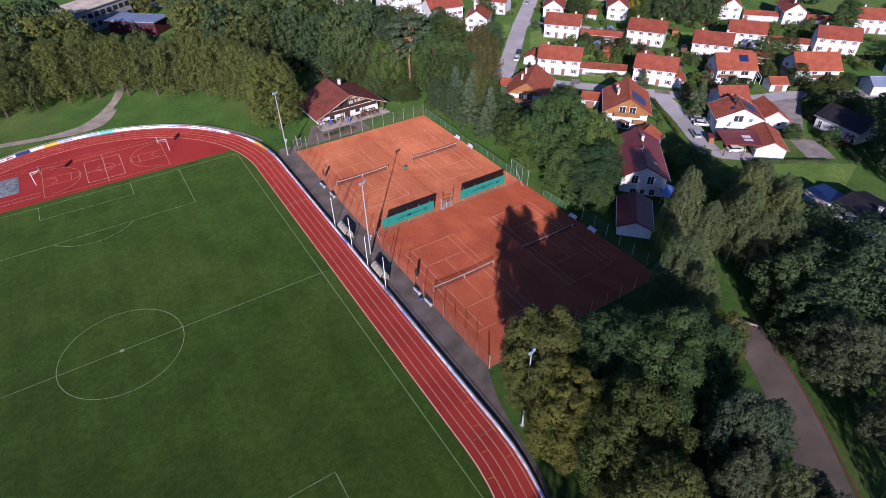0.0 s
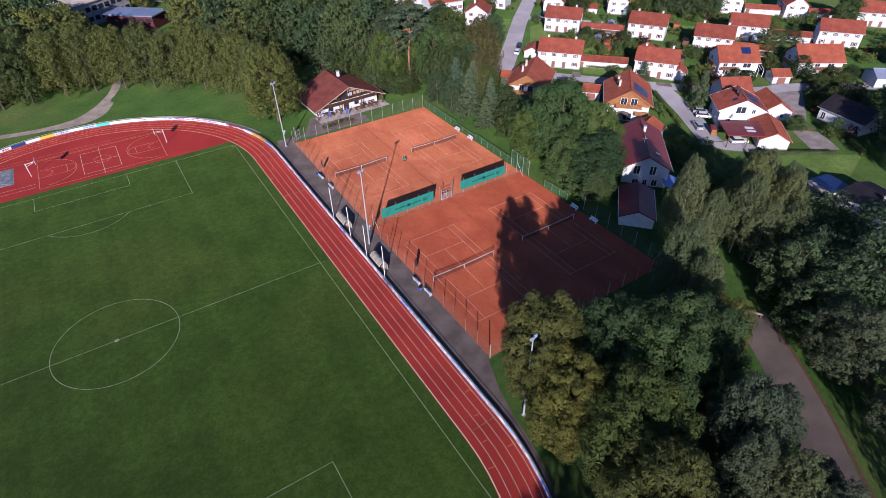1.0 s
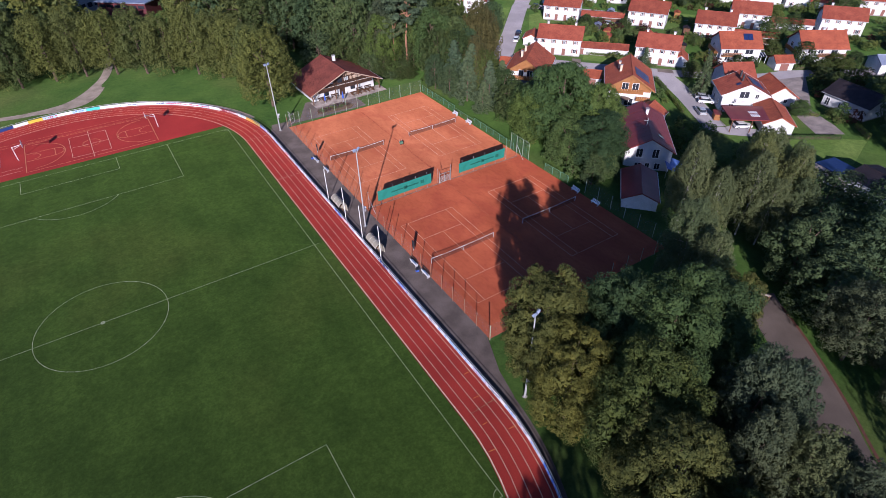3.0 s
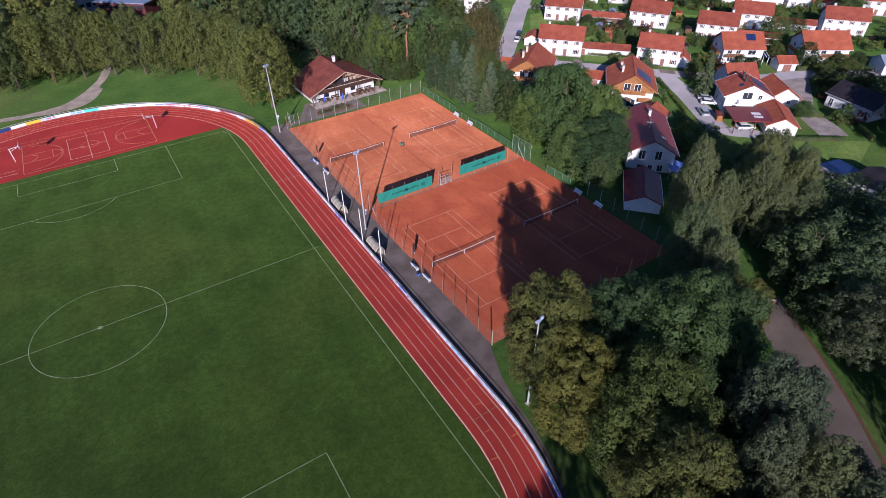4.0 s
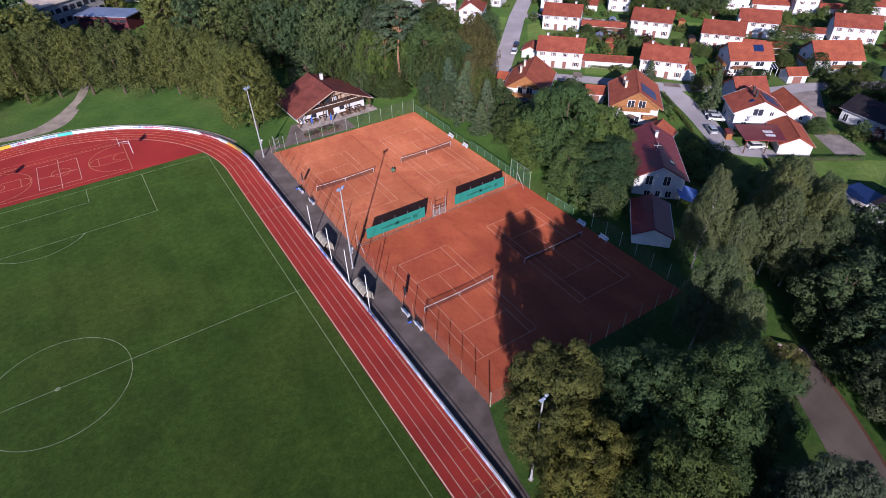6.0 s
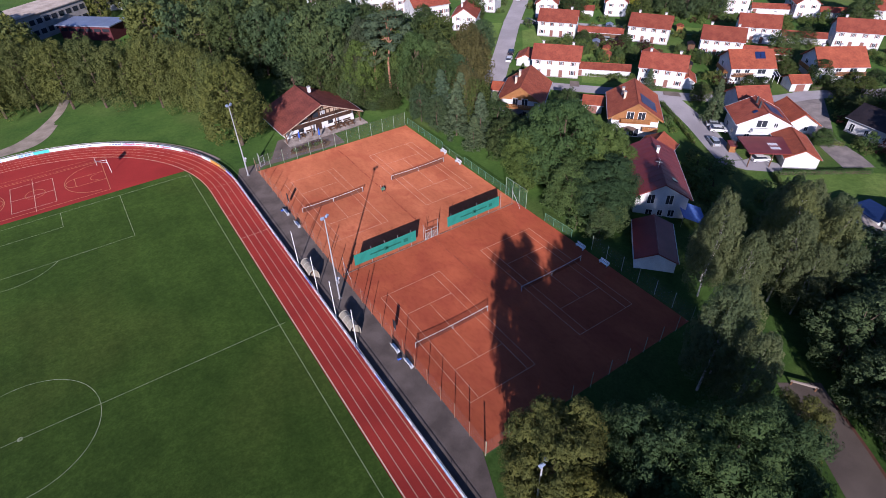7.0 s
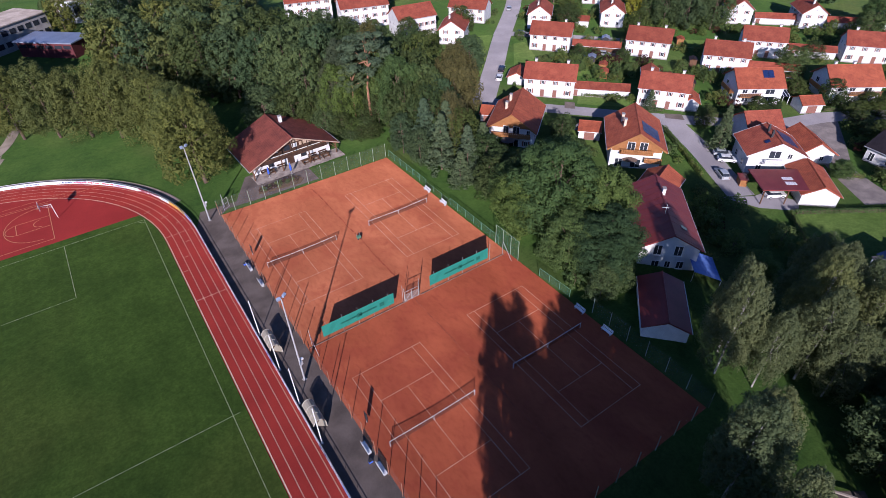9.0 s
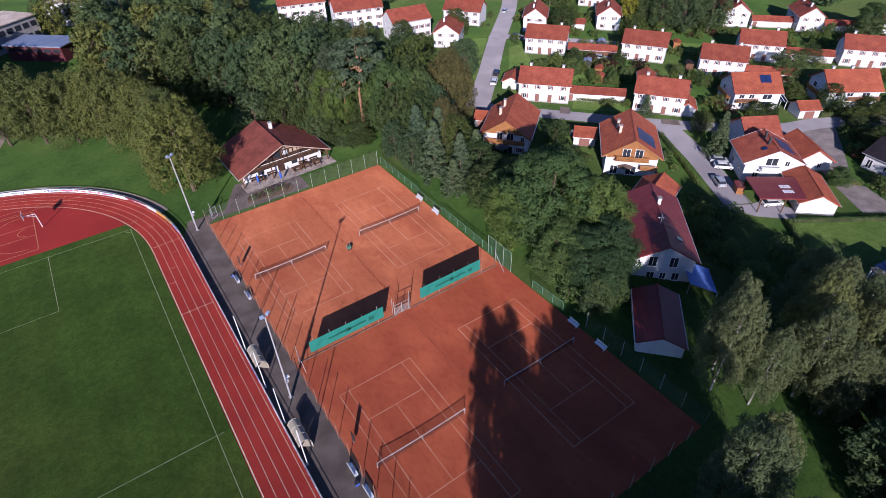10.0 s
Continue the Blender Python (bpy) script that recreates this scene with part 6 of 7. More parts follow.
for k in range(3):
    tree_kind("oak", 10 + k, 6.0, 18.0, 1.0, 44, 34, 38, 0.115, L_OAK, M_BARK, "broad green deciduous tree with dense crown", bough=0.33, spray=0.3, fill=150)
    tree_kind("deep", 20 + k, 6.0, 20.0, 1.0, 48, 34, 38, 0.115, L_DEEP, M_BARK, "tall dark green deciduous tree with clumped crown", bough=0.33, spray=0.32, tall=0.8, fill=150)
    tree_kind("olive", 30 + k, 5.5, 20.0, 1.0, 46, 34, 38, 0.11, L_OLIVE, M_BARK, "deciduous tree with olive leaves turning yellow", bough=0.34, spray=0.28, fill=150)
    tree_kind("birch", 40 + k, 4.0, 18.0, 2.2, 58, 28, 24, 0.115, L_BIRCH, M_BIRCH, "pale grey-green birch with loose hanging crown", shape="cone", bough=0.3, spray=0.27, tall=1.9, droop=1.0, gap=0.15, trunk_r=0.17)
    tree_kind("grey", 160 + k, 5.0, 18.0, 2.6, 46, 34, 26, 0.13, L_GREY, M_BARK, "grey-green poplar with loose upright crown", shape="cone", bough=0.31, spray=0.28, tall=1.2, droop=0.4, gap=0.1, trunk_r=0.22)
    tree_kind("row", 50 + k, 6.0, 17.5, 0.9, 42, 25, 18, 0.19, L_ROW, M_BARK, "row tree with dense olive-green crown and short trunk", shape="dome", bough=0.36, spray=0.34, tall=1.05, fill=50, limbs=5, trunk_r=0.36)
    tree_kind("wood", 60 + k, 6.0, 19.0, -0.6, 34, 20, 14, 0.3, L_WOOD, M_BARK, "green woodland tree with full crown", bough=0.38, spray=0.32, fill=30)
    tree_kind("dark", 170 + k, 6.0, 19.0, 0.2, 36, 22, 15, 0.25, L_DARK, M_BARK, "dark green tree with heavy clumped crown", bough=0.36, spray=0.32, fill=30)
    tree_kind("wood2", 70 + k, 5.5, 17.0, -0.6, 32, 20, 14, 0.28, L_OAK, M_BARK, "green woodland tree with uneven crown", bough=0.38, spray=0.32, tall=1.1, fill=30)
for k in range(2):
    tree_kind("lime", 140 + k, 6.0, 18.0, 0.8, 46, 32, 24, 0.17, L_LIME, M_BARK, "broad sunlit green tree with billowing crown", bough=0.34, spray=0.34, tall=0.8)
    tree_kind("far", 130 + k, 6.0, 18.0, -0.5, 26, 14, 9, 0.5, (L_WOOD, L_ROW)[k], M_BARK, "woodland tree far behind with full crown", bough=0.4, spray=0.36, fill=16)
    tree_kind("spruce", 80 + k, 3.4, 15.0, 0.6, 70, 10, 10, 0.24, L_PINE, M_BARK, "blue-green spruce with drooping boughs", shape="spruce", spray=0.42, tall=0.55, droop=0.3, trunk_r=0.2, limbs=0, fill=16)
    tree_kind("pine", 90 + k, 4.0, 21.0, 12.0, 22, 16, 16, 0.24, L_PINE, M_PINEBARK, "tall pine with bare reddish trunk", trunk_r=0.27, limbs=8, z_lo=0.72, bough=0.32, spray=0.4, tall=0.55, gap=0.1)
    tree_kind("small", 100 + k, 2.4, 5.5, 0.8, 20, 10, 8, 0.2, L_HEDGE, M_BARK, "small leafy garden tree with thin trunk", trunk_r=0.1, limbs=4, name="garden_tree", fill=16)
    tree_kind("bush", 110 + k, 1.3, 2.2, 0.1, 12, 8, 7, 0.15, L_HEDGE, M_BARK, "rounded green garden shrub between the houses", category="shrub", trunk_r=0.05, limbs=3, name="shrub", fill=14)
tree_kind("gold", 155, 3.6, 10.0, 0.6, 24, 16, 12, 0.26, L_GOLD, M_BARK, "rounded tree with bright yellow-green leaves", fill=30)
tree_kind("weeping", 150, 7.0, 17.0, 0.4, 50, 24, 18, 0.26, L_WEEP, M_BARK, "broad brown-green weeping beech with hanging boughs", shape="cone", bough=0.3, spray=0.28, tall=2.0, droop=1.2)
tree_rng = random.Random(5)


def plant(kind, x, y, h=None, r=None, z=None, label=""):
    t, R, H = TREES[kind][tree_rng.randrange(len(TREES[kind]))]
    h = h or H * tree_rng.uniform(0.9, 1.1)
    r = r or R * h / H * tree_rng.uniform(0.9, 1.1)
    m = pose(x, y, gz(x) if z is None else z, 0, 0, tree_rng.uniform(0, 360)) @ Matrix.Diagonal((r / R, r / R, h / H, 1))
    ob = copy_thing(t, m)
    if label:
        ob["label"] = label
    return ob


NEAR = [("olive", 13.0, -44.0, 20.8, 5.0), ("olive", 11.5, -50.5, 17.5, 5.0), ("deep", 20.0, -49.5, 21.0, 5.0), ("deep", 21.5, -54.0, 23.5, 6.4), ("deep", 28.0, -55.0, 20.5, 5.2),
        ("oak", 13.5, -58.0, 20.5, 5.6), ("olive", 9.8, -64.5, 20.5, 5.0), ("grey", 21.0, -64.8, 22.5, 4.4), ("grey", 17.0, -67.8, 20.0, 3.6), ("grey", 19.5, -71.0, 18.5, 4.2), ("oak", 8.5, -72.0, 19.0, 5.4), ("grey", 25.5, -65.5, 18.5, 3.8), ("grey", 26.5, -71.5, 12.0, 3.4), ("grey", 24.0, -74.5, 14.0, 3.8),
        ("dark", 54.5, -57.5, 12.5, 5.0), ("grey", 50.0, -63.5, 14.0, 5.0), ("grey", 46.5, -72.0, 11.5, 3.8), ("birch", 55.5, -31.5, 18.0, 3.5), ("birch", 59.0, -29.5, 17.5, 3.4), ("birch", 57.6, -35.6, 14.5, 2.8), ("birch", 64.0, -41.5, 13.5, 3.3), ("birch", 69.0, -43.5, 13.5, 3.4), ("birch", 67.5, -35.5, 19.0, 3.9), ("birch", 40.5, -42.5, 19.0, 4.0), ("birch", 44.2, -41.8, 17.0, 3.6),
        ("birch", 63.8, -38.0, 17.0, 3.6), ("birch", 71.0, -40.5, 17.5, 3.9), ("birch", 72.5, -34.5, 18.5, 4.0), ("birch", 76.5, -31.0, 16.5, 4.0), ("birch", 76.5, -37.5, 16.5, 3.8), ("birch", 38.5, -48.0, 17.5, 3.0), ("olive", 33.5, -54.5, 17.5, 3.6), ("dark", 65.0, -59.0, 17.5, 7.0), ("dark", 77.0, -55.0, 17.0, 7.0), ("dark", 59.0, -68.0, 11.0, 5.0),
        ("dark", 71.0, -69.0, 12.0, 5.6), ("dark", 88.0, -60.0, 12.0, 5.5), ("dark", 66.0, -50.5, 12.0, 5.0), ("dark", 77.0, -44.5, 14.0, 5.4), ("dark", 58.5, -50.5, 13.0, 4.6),
        ("lime", 58.5, 3.5, 20.0, 7.2), ("lime", 55.4, 7.5, 14.0, 5.0), ("lime", 55.0, -4.0, 12.0, 4.2), ("deep", 58.0, -9.0, 14.0, 5.6), ("lime", 63.0, -2.5, 17.0, 5.6), ("lime", 65.0, 9.0, 17.0, 5.4)]
# The five with y below -80 are unseen trees, added to cast shade.
NEAR += [("dark", -20.8, -95.3, 22.5, 6.0), ("dark", -28.2, -98.0, 22.5, 5.5), ("dark", -11.8, -97.3, 22.5, 6.0), ("dark", 33.6, -89.5, 18.0, 3.1), ("dark", 130.0, -36.0, 15.5, 5.6), ("dark", 137.5, -32.0, 16.0, 5.5), ("dark", 123.5, -42.0, 16.0, 5.0), ("dark", 131.0, -45.0, 19.0, 6.0), ("dark", 13.0, -82.0, 19.0, 6.0)]
for kind, x, y, h, r in NEAR:
    plant(kind, x, y, h, r)
plant("row", 13.6, 60.0, 20.0, 7.2)
ROW = [(13.5, 71.5), (11.5, 79.5), (8.2, 86.5), (3.2, 93.3), (-2.7, 98.5), (-9.2, 102.5), (-16.5, 107.0), (-24.2, 110.2), (-31.8, 111.3), (-40.2, 110.8), (-47.5, 110.6), (-55.0, 109.0), (-63.0, 107.0)]
for x, y in ROW:
    plant("row", x, y, tree_rng.uniform(17.5, 21.0), tree_rng.uniform(5.2, 6.0))
MID = [("wood2", 45.4, 60.6, 3.2, 2.4), ("wood", 47.0, 58.8, 2.6, 2.0), ("wood2", 49.4, 57.6, 3.0, 2.3), ("wood2", 51.6, 56.8, 3.4, 2.4), ("lime", 48.6, 60.8, 4.2, 2.8), ("wood", 51.4, 59.8, 4.0, 2.6),
       ("wood2", 46.5, 61.0, 6.0, 2.6), ("wood", 43.5, 64.0, 7.0, 2.8), ("wood2", 42.5, 68.5, 9.0, 3.2), ("wood", 46.0, 67.5, 10.0, 3.4), ("wood2", 50.0, 66.5, 8.0, 3.0), ("wood2", 53.5, 65.0, 9.0, 3.2), ("wood2", 38.5, 71.0, 11.0, 4.0), ("spruce", 48.0, 64.8, 7.0, 2.2), ("wood2", 56.5, 62.0, 9.0, 3.2), ("wood", 33.0, 74.5, 12.0, 4.4), ("spruce", 56.3, 34.5, 13.0, 3.4), ("spruce", 59.0, 29.0, 12.0, 3.2), ("wood2", 58.5, 20.5, 9.0, 3.4), ("spruce", 55.8, 27.0, 8.0, 2.6), ("lime", 58.5, 14.5, 11.0, 4.2), ("wood2", 62.5, 27.0, 10.0, 3.6), ("dark", 53.8, 39.0, 9.0, 2.6), ("dark", 53.5, 45.5, 10.0, 2.8), ("wood2", 63.5, 36.5, 12.0, 3.6), ("spruce", 56.5, 41.0, 14.0, 3.6), ("wood2", 60.0, 44.5, 15.0, 4.2), ("pine", 54.6, 62.0, 22.5, 5.8), ("lime", 48.5, 65.5, 16.0, 4.4), ("pine", 51.0, 63.0, 16.0, 3.2),
       ("lime", 59.5, 56.0, 18.5, 5.2), ("weeping", 59.0, 68.0, 20.5, 5.5), ("wood2", 84.0, 134.0, 7.5, 3.6), ("wood", 90.0, 126.0, 8.0, 3.6), ("wood2", 96.5, 113.0, 10.0, 4.0), ("wood", 78.0, 141.0, 9.0, 4.2), ("wood2", 98.0, 103.0, 8.0, 3.5), ("wood", 64.5, 54.0, 17.0, 5.0), ("weeping", 76.5, 58.0, 17.0, 7.0), ("grey", 52.0, 70.0, 20.0, 5.5), ("lime", 60.0, 66.0, 19.0, 5.5), ("wood2", 66.0, 61.0, 17.0, 5.0), ("wood", 44.0, 74.0, 19.5, 5.5), ("grey", 47.5, 68.0, 15.0, 4.0),
       ("spruce", 115.3, 7.8, 11.5, 2.6), ("wood2", 123.5, 17.5, 5.5, 2.4), ("wood2", 86.0, 24.0, 5.5, 2.6), ("small", 79.0, 28.0, 3.5, 2.0), ("wood2", 90.0, 33.0, 7.0, 2.8), ("spruce", 119.5, 31.0, 6.0, 1.9), ("lime", 124.6, -14.5, 4.6, 2.3),
       ("wood", 146.0, -24.0, 11.0, 5.0), ("small", 92.0, -5.0, 4.0, 2.2), ("small", 95.5, -9.0, 4.0, 2.2), ("small", 87.5, -8.0, 4.0, 2.2), ("wood2", 90.0, -26.0, 6.0, 3.0), ("wood2", 160.0, 5.5, 7.0, 3.0), ("wood", 170.0, 22.0, 9.0, 4.5), 
       ("wood2", 163.0, 72.0, 9.0, 4.0), ("wood2", 150.0, 92.0, 9.0, 4.0), ("wood", 99.0, 82.0, 12.0, 4.5), ("wood2", 118.0, 112.0, 10.0, 4.0), ("wood", 214.0, 22.0, 10.0, 5.0),
       ("wood2", 62.0, 48.5, 15.0, 4.8), ("wood", 66.0, 50.0, 15.0, 4.8), ("wood2", 57.5, 50.5, 14.0, 4.4), ("spruce", 61.0, 39.5, 13.0, 3.6), ("weeping", 63.0, 40.5, 13.0, 4.2), ("dark", 53.8, -12.5, 6.5, 2.4), ("dark", 56.0, -12.0, 8.0, 3.2), ("spruce", 64.0, 30.5, 11.0, 3.0), ("wood2", 66.5, 25.5, 6.5, 3.2), ("wood2", 61.5, 23.0, 8.0, 3.4), ("wood2", 64.5, 18.0, 10.0, 4.2),
       ("wood2", 60.5, 14.5, 11.0, 4.4), ("wood2", 70.0, 12.0, 10.0, 4.4), ("wood2", 69.0, 3.0, 10.0, 4.0), ("small", 84.5, -16.0, 4.5, 2.4), ("lime", 80.0, -22.5, 6.0, 3.0), ("small", 93.0, -20.0, 4.5, 2.4)]
for kind, x, y, h, r in MID:
    plant(kind, x, y, h, r)


def scatter(poly, step, kinds, h0, h1, seed, jitter=0.42, cut=1e9):
    rs = random.Random(seed)
    xs, ys = [p[0] for p in poly], [p[1] for p in poly]

    def inside(x, y):
        c = False
        for i in range(len(poly)):
            (x0, y0), (x1, y1) = poly[i - 1], poly[i]
            if (y0 > y) != (y1 > y) and x < (x1 - x0) * (y - y0) / (y1 - y0) + x0:
                c = not c
        return c
    y = min(ys)
    while y < max(ys):
        x = min(xs)
        while x < max(xs):
            px, py = x + rs.uniform(-jitter, jitter) * step, y + rs.uniform(-jitter, jitter) * step
            if inside(px, py):
                plant("far" if py > cut else rs.choice(kinds), px, py, rs.uniform(h0, h1))
            x += step
        y += step


scatter([(38, 88), (46, 78), (62, 71), (72, 66), (76, 76), (62, 94), (50, 106), (38, 120), (22, 128), (12, 124), (20, 110)], 7.5, ("wood", "wood", "wood2"), 17, 22, 3, cut=104)
scatter([(12, 124), (30, 118), (40, 122), (30, 138), (12, 148), (4, 140)], 8.5, ("far",), 15, 20, 4)
scatter([(-100, 120), (-60, 118), (-30, 121), (-20, 119), (-20, 140), (-26, 160), (-40, 176), (-100, 180)], 8.5, ("far",), 17, 21, 6)
scatter([(92, 160), (120, 150), (150, 158), (130, 185), (95, 185)], 12.0, ("far",), 8, 13, 8)
scatter([(10, 150), (30, 141), (50, 142), (62, 160), (48, 190), (28, 200), (16, 178)], 9.5, ("far",), 12, 17, 9)
scatter([(-8, 196), (6, 186), (16, 192), (22, 222), (0, 226)], 10.0, ("far",), 10, 13, 10)


# ---- gardens ----
tree_kind("pale", 120, 1.4, 2.4, 0.1, 12, 8, 7, 0.15, L_PALE, M_BARK, "rounded pale green garden shrub", category="shrub", trunk_r=0.05, limbs=3, name="shrub", fill=14)
tree_kind("copper", 121, 1.4, 2.6, 0.1, 12, 8, 7, 0.15, L_COPPER, M_BARK, "dark copper-leaved garden shrub", category="shrub", trunk_r=0.05, limbs=3, name="shrub", fill=14)
ROADS = [([(175, 150), (155, 127.5), (127.5, 101), (108, 81), (94, 67), (88, 61)], 3.6), ([(80, 72), (90, 61), (97, 52), (105, 42.5), (113, 33), (121, 24), (128, 17), (140, 6.5), (152, 1.5), (170, -10), (190, -24)], 3.2),
         ([(119.5, 24.5), (113, 11), (106, -0.2), (100, -7.7), (95, -12.2)], 4.0), ([(128, 106), (143, 89), (158, 70), (172, 52), (186, 34), (205, 14)], 2.8), ([(150, 2), (139, -3), (131, -11), (124, -20), (116, -25)], 3.6)]


def free(x, y, r):
    for hx, hy, yaw, a, b in FOOT:
        c, s = math.cos(radians(yaw)), math.sin(radians(yaw))
        dx, dy = x - hx, y - hy
        if abs(dx * c + dy * s) < a + r and abs(-dx * s + dy * c) < b + r:
            return False
    for pts, w in ROADS:
        for p, q in zip(pts, pts[1:]):
            p, q = Vector(p), Vector(q)
            d = q - p
            t = min(1, max(0, (Vector((x, y)) - p).dot(d) / d.length_squared))
            if (p + d * t - Vector((x, y))).length < w + r:
                return False
    return True


HEAP = []


def garden(cx, cy, rx, ry, yaw, n, seed, kinds=("bush", "bush", "pale", "small", "bush", "bush", "pale", "bush", "copper", "small", "pale")):
    rs = random.Random(seed)
    for i in range(n):
        u, v = rs.uniform(-rx, rx), rs.uniform(-ry, ry)
        c, s = math.cos(radians(yaw)), math.sin(radians(yaw))
        x, y = cx + u * c - v * s, cy + u * s + v * c
        k = rs.choice(kinds)
        f = rs.uniform(0.6, 1.5)
        if free(x, y, 0.9 * f):
            ob, R, H = TREES[k][0]
            hh = H * f * rs.uniform(0.7, 1.1)
            if k == "small":
                f *= 0.55
                hh *= 0.6
            if cx > 135 and k != "small":
                me = [c for c in ob.children if c.name.startswith("crown")][0].data
                V = np.empty(len(me.vertices) * 3)
                me.vertices.foreach_get("co", V)
                a = rs.uniform(0, 6.28)
                V = V.reshape(-1, 3) @ np.array([[math.cos(a), math.sin(a), 0], [-math.sin(a), math.cos(a), 0], [0, 0, 1]])
                HEAP.append((k, V * np.array([f, f, hh / H]) + np.array([x, y, gz(x)])))
            else:
                plant(k, x, y, hh, R * f)


garden(129, 60, 16, 9, -52, 75, 1)
garden(148, 38, 14, 8, -52, 40, 2)
garden(117, 42, 8, 2.5, -48, 14, 3)
garden(151, 78, 18, 7, -52, 40, 4)
garden(168, 50, 16, 8, -52, 36, 5)
garden(162, 16, 16, 5, -36, 30, 6)
garden(136, 21, 9, 6, -45, 26, 7)
garden(105, 14, 4, 3, 45, 6, 8, ("bush",))
garden(90, 26, 12, 8, 42, 30, 9)
garden(84, -8, 5, 5, 0, 10, 51, ("small", "bush"))
garden(73, 30, 9, 7, 42, 18, 10)
garden(95, -6, 10, 6, -40, 26, 11)
garden(86, -12, 9, 8, 0, 20, 12)
garden(128, -20, 8, 6, 0, 16, 13)
garden(150, -8, 14, 6, -36, 26, 14)
garden(190, 30, 22, 10, -52, 36, 15)
garden(120, 112, 26, 8, 42, 34, 16)
garden(215, 30, 18, 14, -52, 26, 17)
garden(80, 8, 8, 6, 0, 14, 18)
garden(95, 45, 8, 5, -50, 12, 19)
garden(104, 90, 14, 6, 42, 20, 20)
garden(130, 95, 10, 5, -50, 16, 21)
garden(62, 55, 8, 3, -60, 16, 25, ("small", "bush"))
garden(53.2, -3, 1.0, 10, 0, 8, 27, ("bush",))
garden(190, 72, 22, 12, -50, 50, 31)
garden(212, 30, 16, 8, -50, 36, 32)
garden(160, 104, 20, 8, -50, 40, 33)
garden(205, 0, 18, 10, -36, 36, 34)
garden(178, 70, 12, 6, -50, 24, 35)
garden(136, 64, 12, 8, -50, 40, 36, ("bush", "small", "pale", "bush", "pale"))
garden(157, 30, 10, 6, -50, 24, 37)
for k, x, y, h, r in (("dark", 188, 60.5, 19, 6.2), ("dark", 181.5, 66.0, 18, 5.6), ("dark", 177.5, 72.5, 15, 4.4), ("dark", 179.0, 80.0, 14, 4.0), ("dark", 196, 72, 14, 5), ("gold", 177.5, 86.0, 10, 3.6), ("wood2", 155, 96.5, 10, 4.2), ("wood2", 188.5, 25.5, 5.5, 3.0), ("lime", 227, 26, 11, 5),
                      ("far", 215, 75, 13, 6), ("far", 205, 92, 13, 6), ("far", 190, 104, 13, 6), ("far", 240, 15, 12, 6), ("far", 170, 120, 12, 5.5), ("wood2", 152, 60.5, 5, 2.6), ("wood2", 148, 64.5, 5, 2.4), ("far", 210, -8, 10, 5), ("far", 250, 55, 13, 7), ("far", 235, 85, 13, 7), ("far", 215, 110, 13, 7), ("wood2", 140, 58, 5, 2.2), ("wood2", 131, 68, 5, 2.2)):
    plant(k, x, y, h, r)



garden(140, -8, 5, 7, 30, 18, 41, ("bush", "bush", "copper"))
for k, x, y, h, r in (("wood2", 165, -1.5, 4.5, 2.4), ("wood2", 171, -4, 4.5, 2.4), ("wood2", 159, 2.2, 4.0, 2.2), ("wood2", 144.5, 12, 3.5, 2.0), ("wood2", 141.5, 14.5, 4.0, 2.0), ("wood2", 156, 13, 5.5, 2.6), ("wood2", 146, -12, 6, 3.0), ("wood2", 152, -14, 7, 3.4), ("wood2", 152.5, -5.5, 4.0, 2.6), ("wood2", 156.8, -2.6, 4.5, 2.8), ("wood2", 148.5, -8.2, 4.0, 2.4), ("wood2", 162, -5.6, 5.0, 3.0)):
    plant(k, x, y, h, r)
for k, lm in (("bush", L_HEDGE), ("pale", L_PALE), ("copper", L_COPPER)):
    rows = [v for kk, v in HEAP if kk == k]
    if rows:
        whole("shrubbery", leaves_mesh("shrubbery", np.concatenate(rows), lm), lm, {"bush": "green garden shrubs between the houses", "pale": "pale green garden shrubs between the houses", "copper": "dark copper-leaved shrubs between the houses"}[k], "shrubs", kind="stuff")

bed_rng = random.Random(77)
for i in range(16):
    plant(bed_rng.choice(("bush", "copper")), 21.8 + 8.0 * i / 16, 49.6 + bed_rng.uniform(-0.8, 0.8), bed_rng.uniform(0.5, 0.9), bed_rng.uniform(0.4, 0.65), 0.1, "low flowering plant in the terrace bed")


def hedge(x0, y0, x1, y1, h, w, label="clipped green garden hedge"):
    L = math.hypot(x1 - x0, y1 - y0)
    rs = np.random.RandomState(int(abs(x0 * 7 + y0)) % 1000)
    n = max(3, int(L / 0.7))
    C = np.array([(-L / 2 + L * (i + 0.5) / n, rs.uniform(-0.1, 0.1), z) for i in range(n) for z in (h * 0.3, h * 0.68)])
    Rd = np.full(len(C), 1.0) * max(w / 2, h * 0.36)
    V = leaf_cloud(rs, C, Rd, np.full(len(C), 70), 0.14)
    V[:, 1] *= w / (2 * Rd[0])
    t = thing("hedge", pose((x0 + x1) / 2, (y0 + y1) / 2, gz((x0 + x1) / 2), 0, 0, math.degrees(math.atan2(y1 - y0, x1 - x0))), label, "hedge", "garden hedges")
    part("leaves", leaves_mesh("leaves", V, L_HEDGE), L_HEDGE, t)
    part("core", Geo().box((0, 0, h * 0.4), (L * 0.96, w * 0.2, h * 0.5)), M_BARK, t)


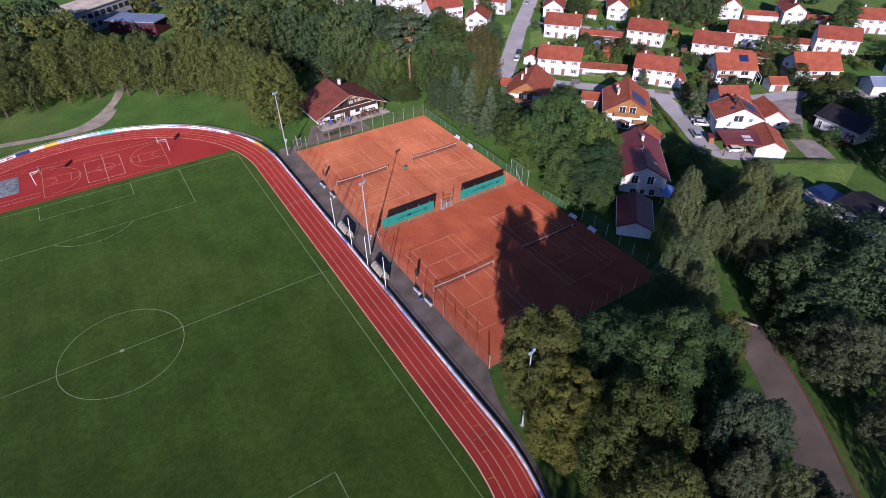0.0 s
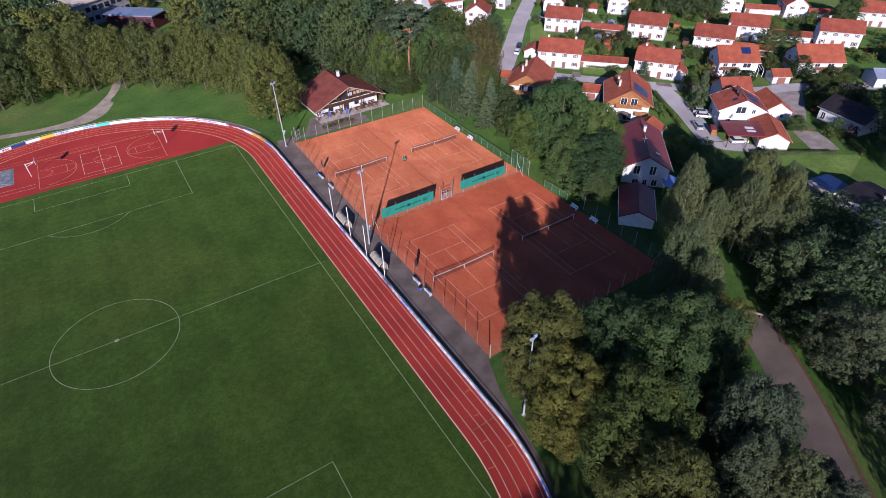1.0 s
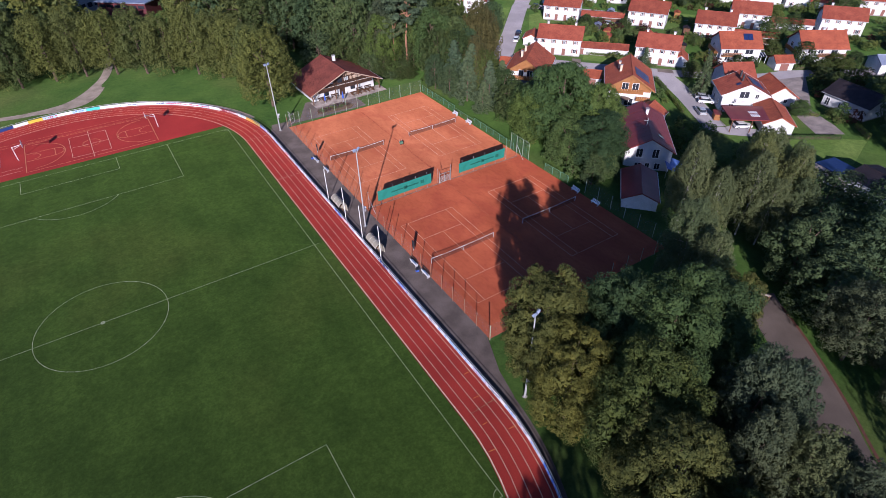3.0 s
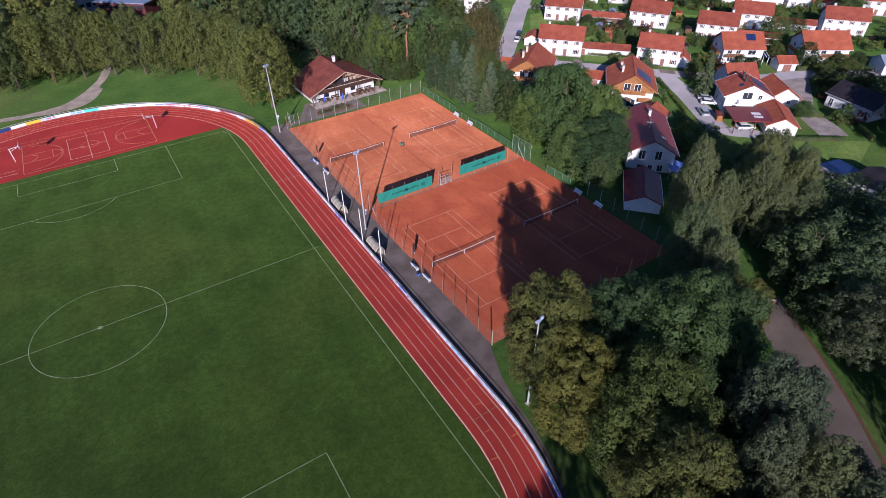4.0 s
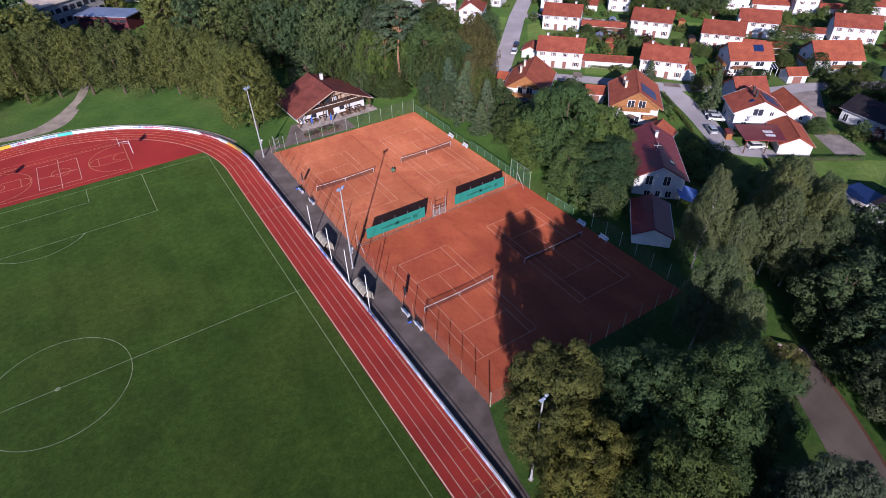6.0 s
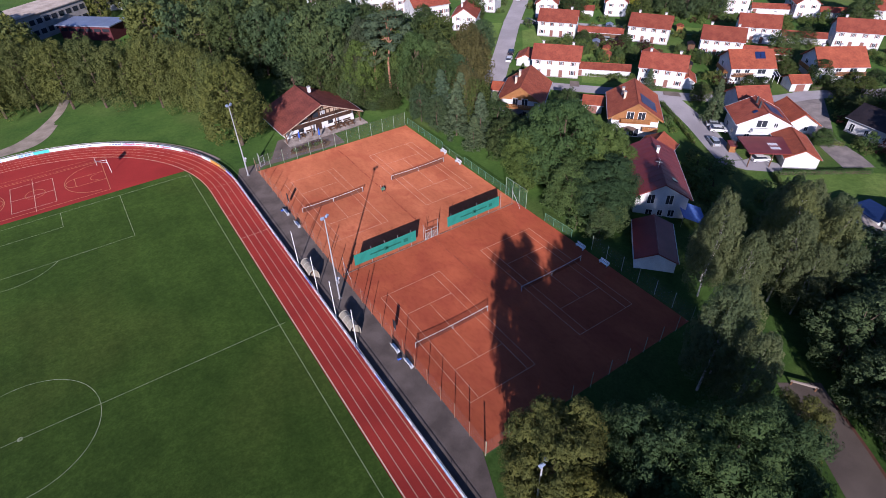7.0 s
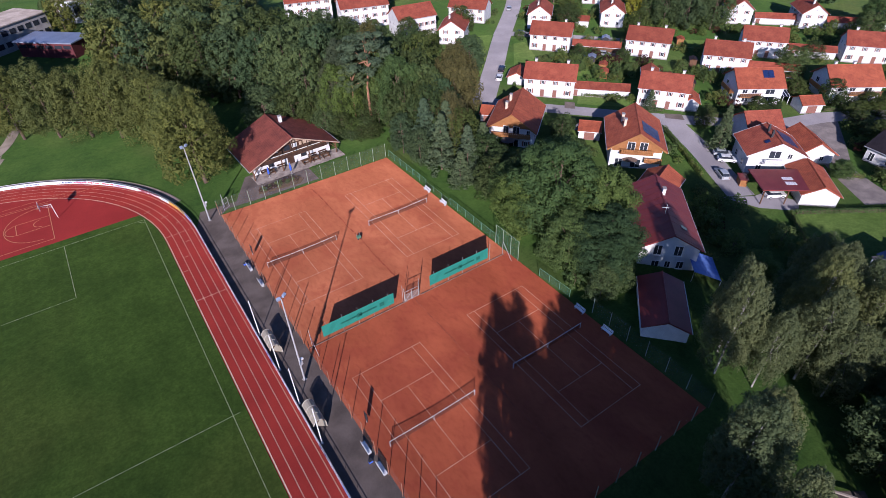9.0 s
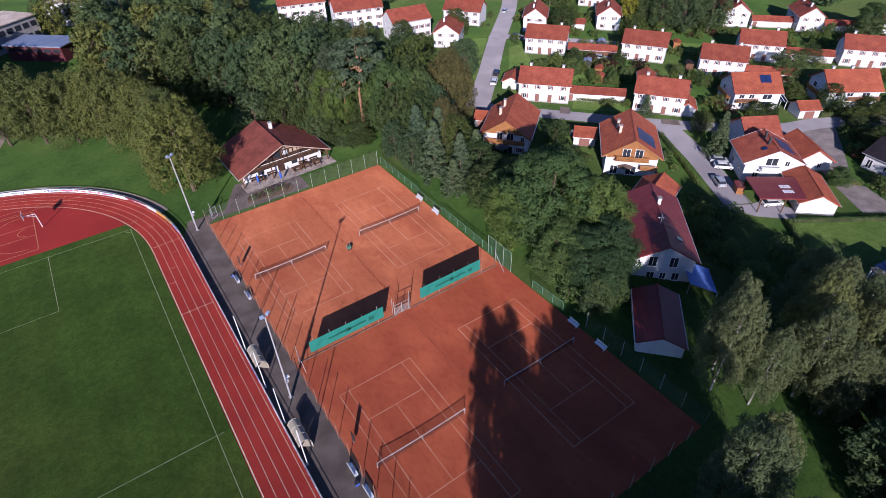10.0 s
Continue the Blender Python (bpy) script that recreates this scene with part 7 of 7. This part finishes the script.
for k, (sx, sy, syaw) in enumerate(((126.5, 63.5, 35), (131.5, 58.0, 35), (133.5, 64.5, 40), (138.5, 60.0, 40), (127.5, 54.0, 40), (150.0, 74.0, 40), (155.5, 44.0, 40), (168.0, 58.0, 40), (100.5, 27.0, 40), (140.0, 33.5, 40))):
    t = thing("garden_shed", pose(sx, sy, gz(sx), 0, 0, syaw), ("weathered brown wooden garden shed", "honey-coloured wooden garden shed", "small dark garden shed")[k % 3], "shed", "garden sheds")
    part("wall", Geo().box((0, 0, 1.0), (2.6, 2.0, 2.1)), (M_WOOD, M_WOOD2, M_DARK)[k % 3], t)
    part("roof", Geo().slab([(-1.5, -1.3, 2.05), (1.5, -1.3, 2.05), (1.5, 0, 2.6), (-1.5, 0, 2.6)], 0.08).slab([(1.5, 1.3, 2.05), (-1.5, 1.3, 2.05), (-1.5, 0, 2.6), (1.5, 0, 2.6)], 0.08), (M_SLATE, M_TILE2, M_ZINC)[k % 3], t)
    part("door", Geo().box((0, -1.03, 0.95), (0.9, 0.05, 1.8)), M_WOOD, t)
for hd in ((104.8, -16.2, 121.0, -27.4, 1.3, 0.9), (104.0, -15.8, 97.4, -22.4, 1.5, 1.0), (97.4, -22.4, 99.2, -31.4, 1.5, 1.0), (114.2, 22.0, 109.1, 13.5, 1.3, 1.1), (109.1, 13.5, 102.3, 2.8, 1.3, 1.1), (112.6, 48.6, 122.0, 38.2, 1.0, 0.8),
           (118.0, 33.0, 122.4, 28.4, 1.0, 0.8), (127.6, 20.6, 133.0, 14.6, 1.5, 1.0), (135.0, 30.0, 143.0, 40.0, 1.6, 1.1), (101.6, 64.0, 107.0, 69.5, 1.2, 0.9), (124.2, -12.0, 128.6, -17.8, 1.4, 1.0), (154.0, 4.0, 163.0, -2.6, 1.4, 1.0), (126.0, -31.0, 130.0, -26.0, 1.6, 1.2), (139.0, 78.0, 150.0, 64.0, 1.4, 1.0), (88.0, 12.0, 81.0, 20.0, 1.6, 1.2)):
    hedge(*hd)

for kinds in TREES.values():
    for t, _, _ in kinds:
        for o in list(t.children_recursive) + [t]:
            bpy.data.objects.remove(o)
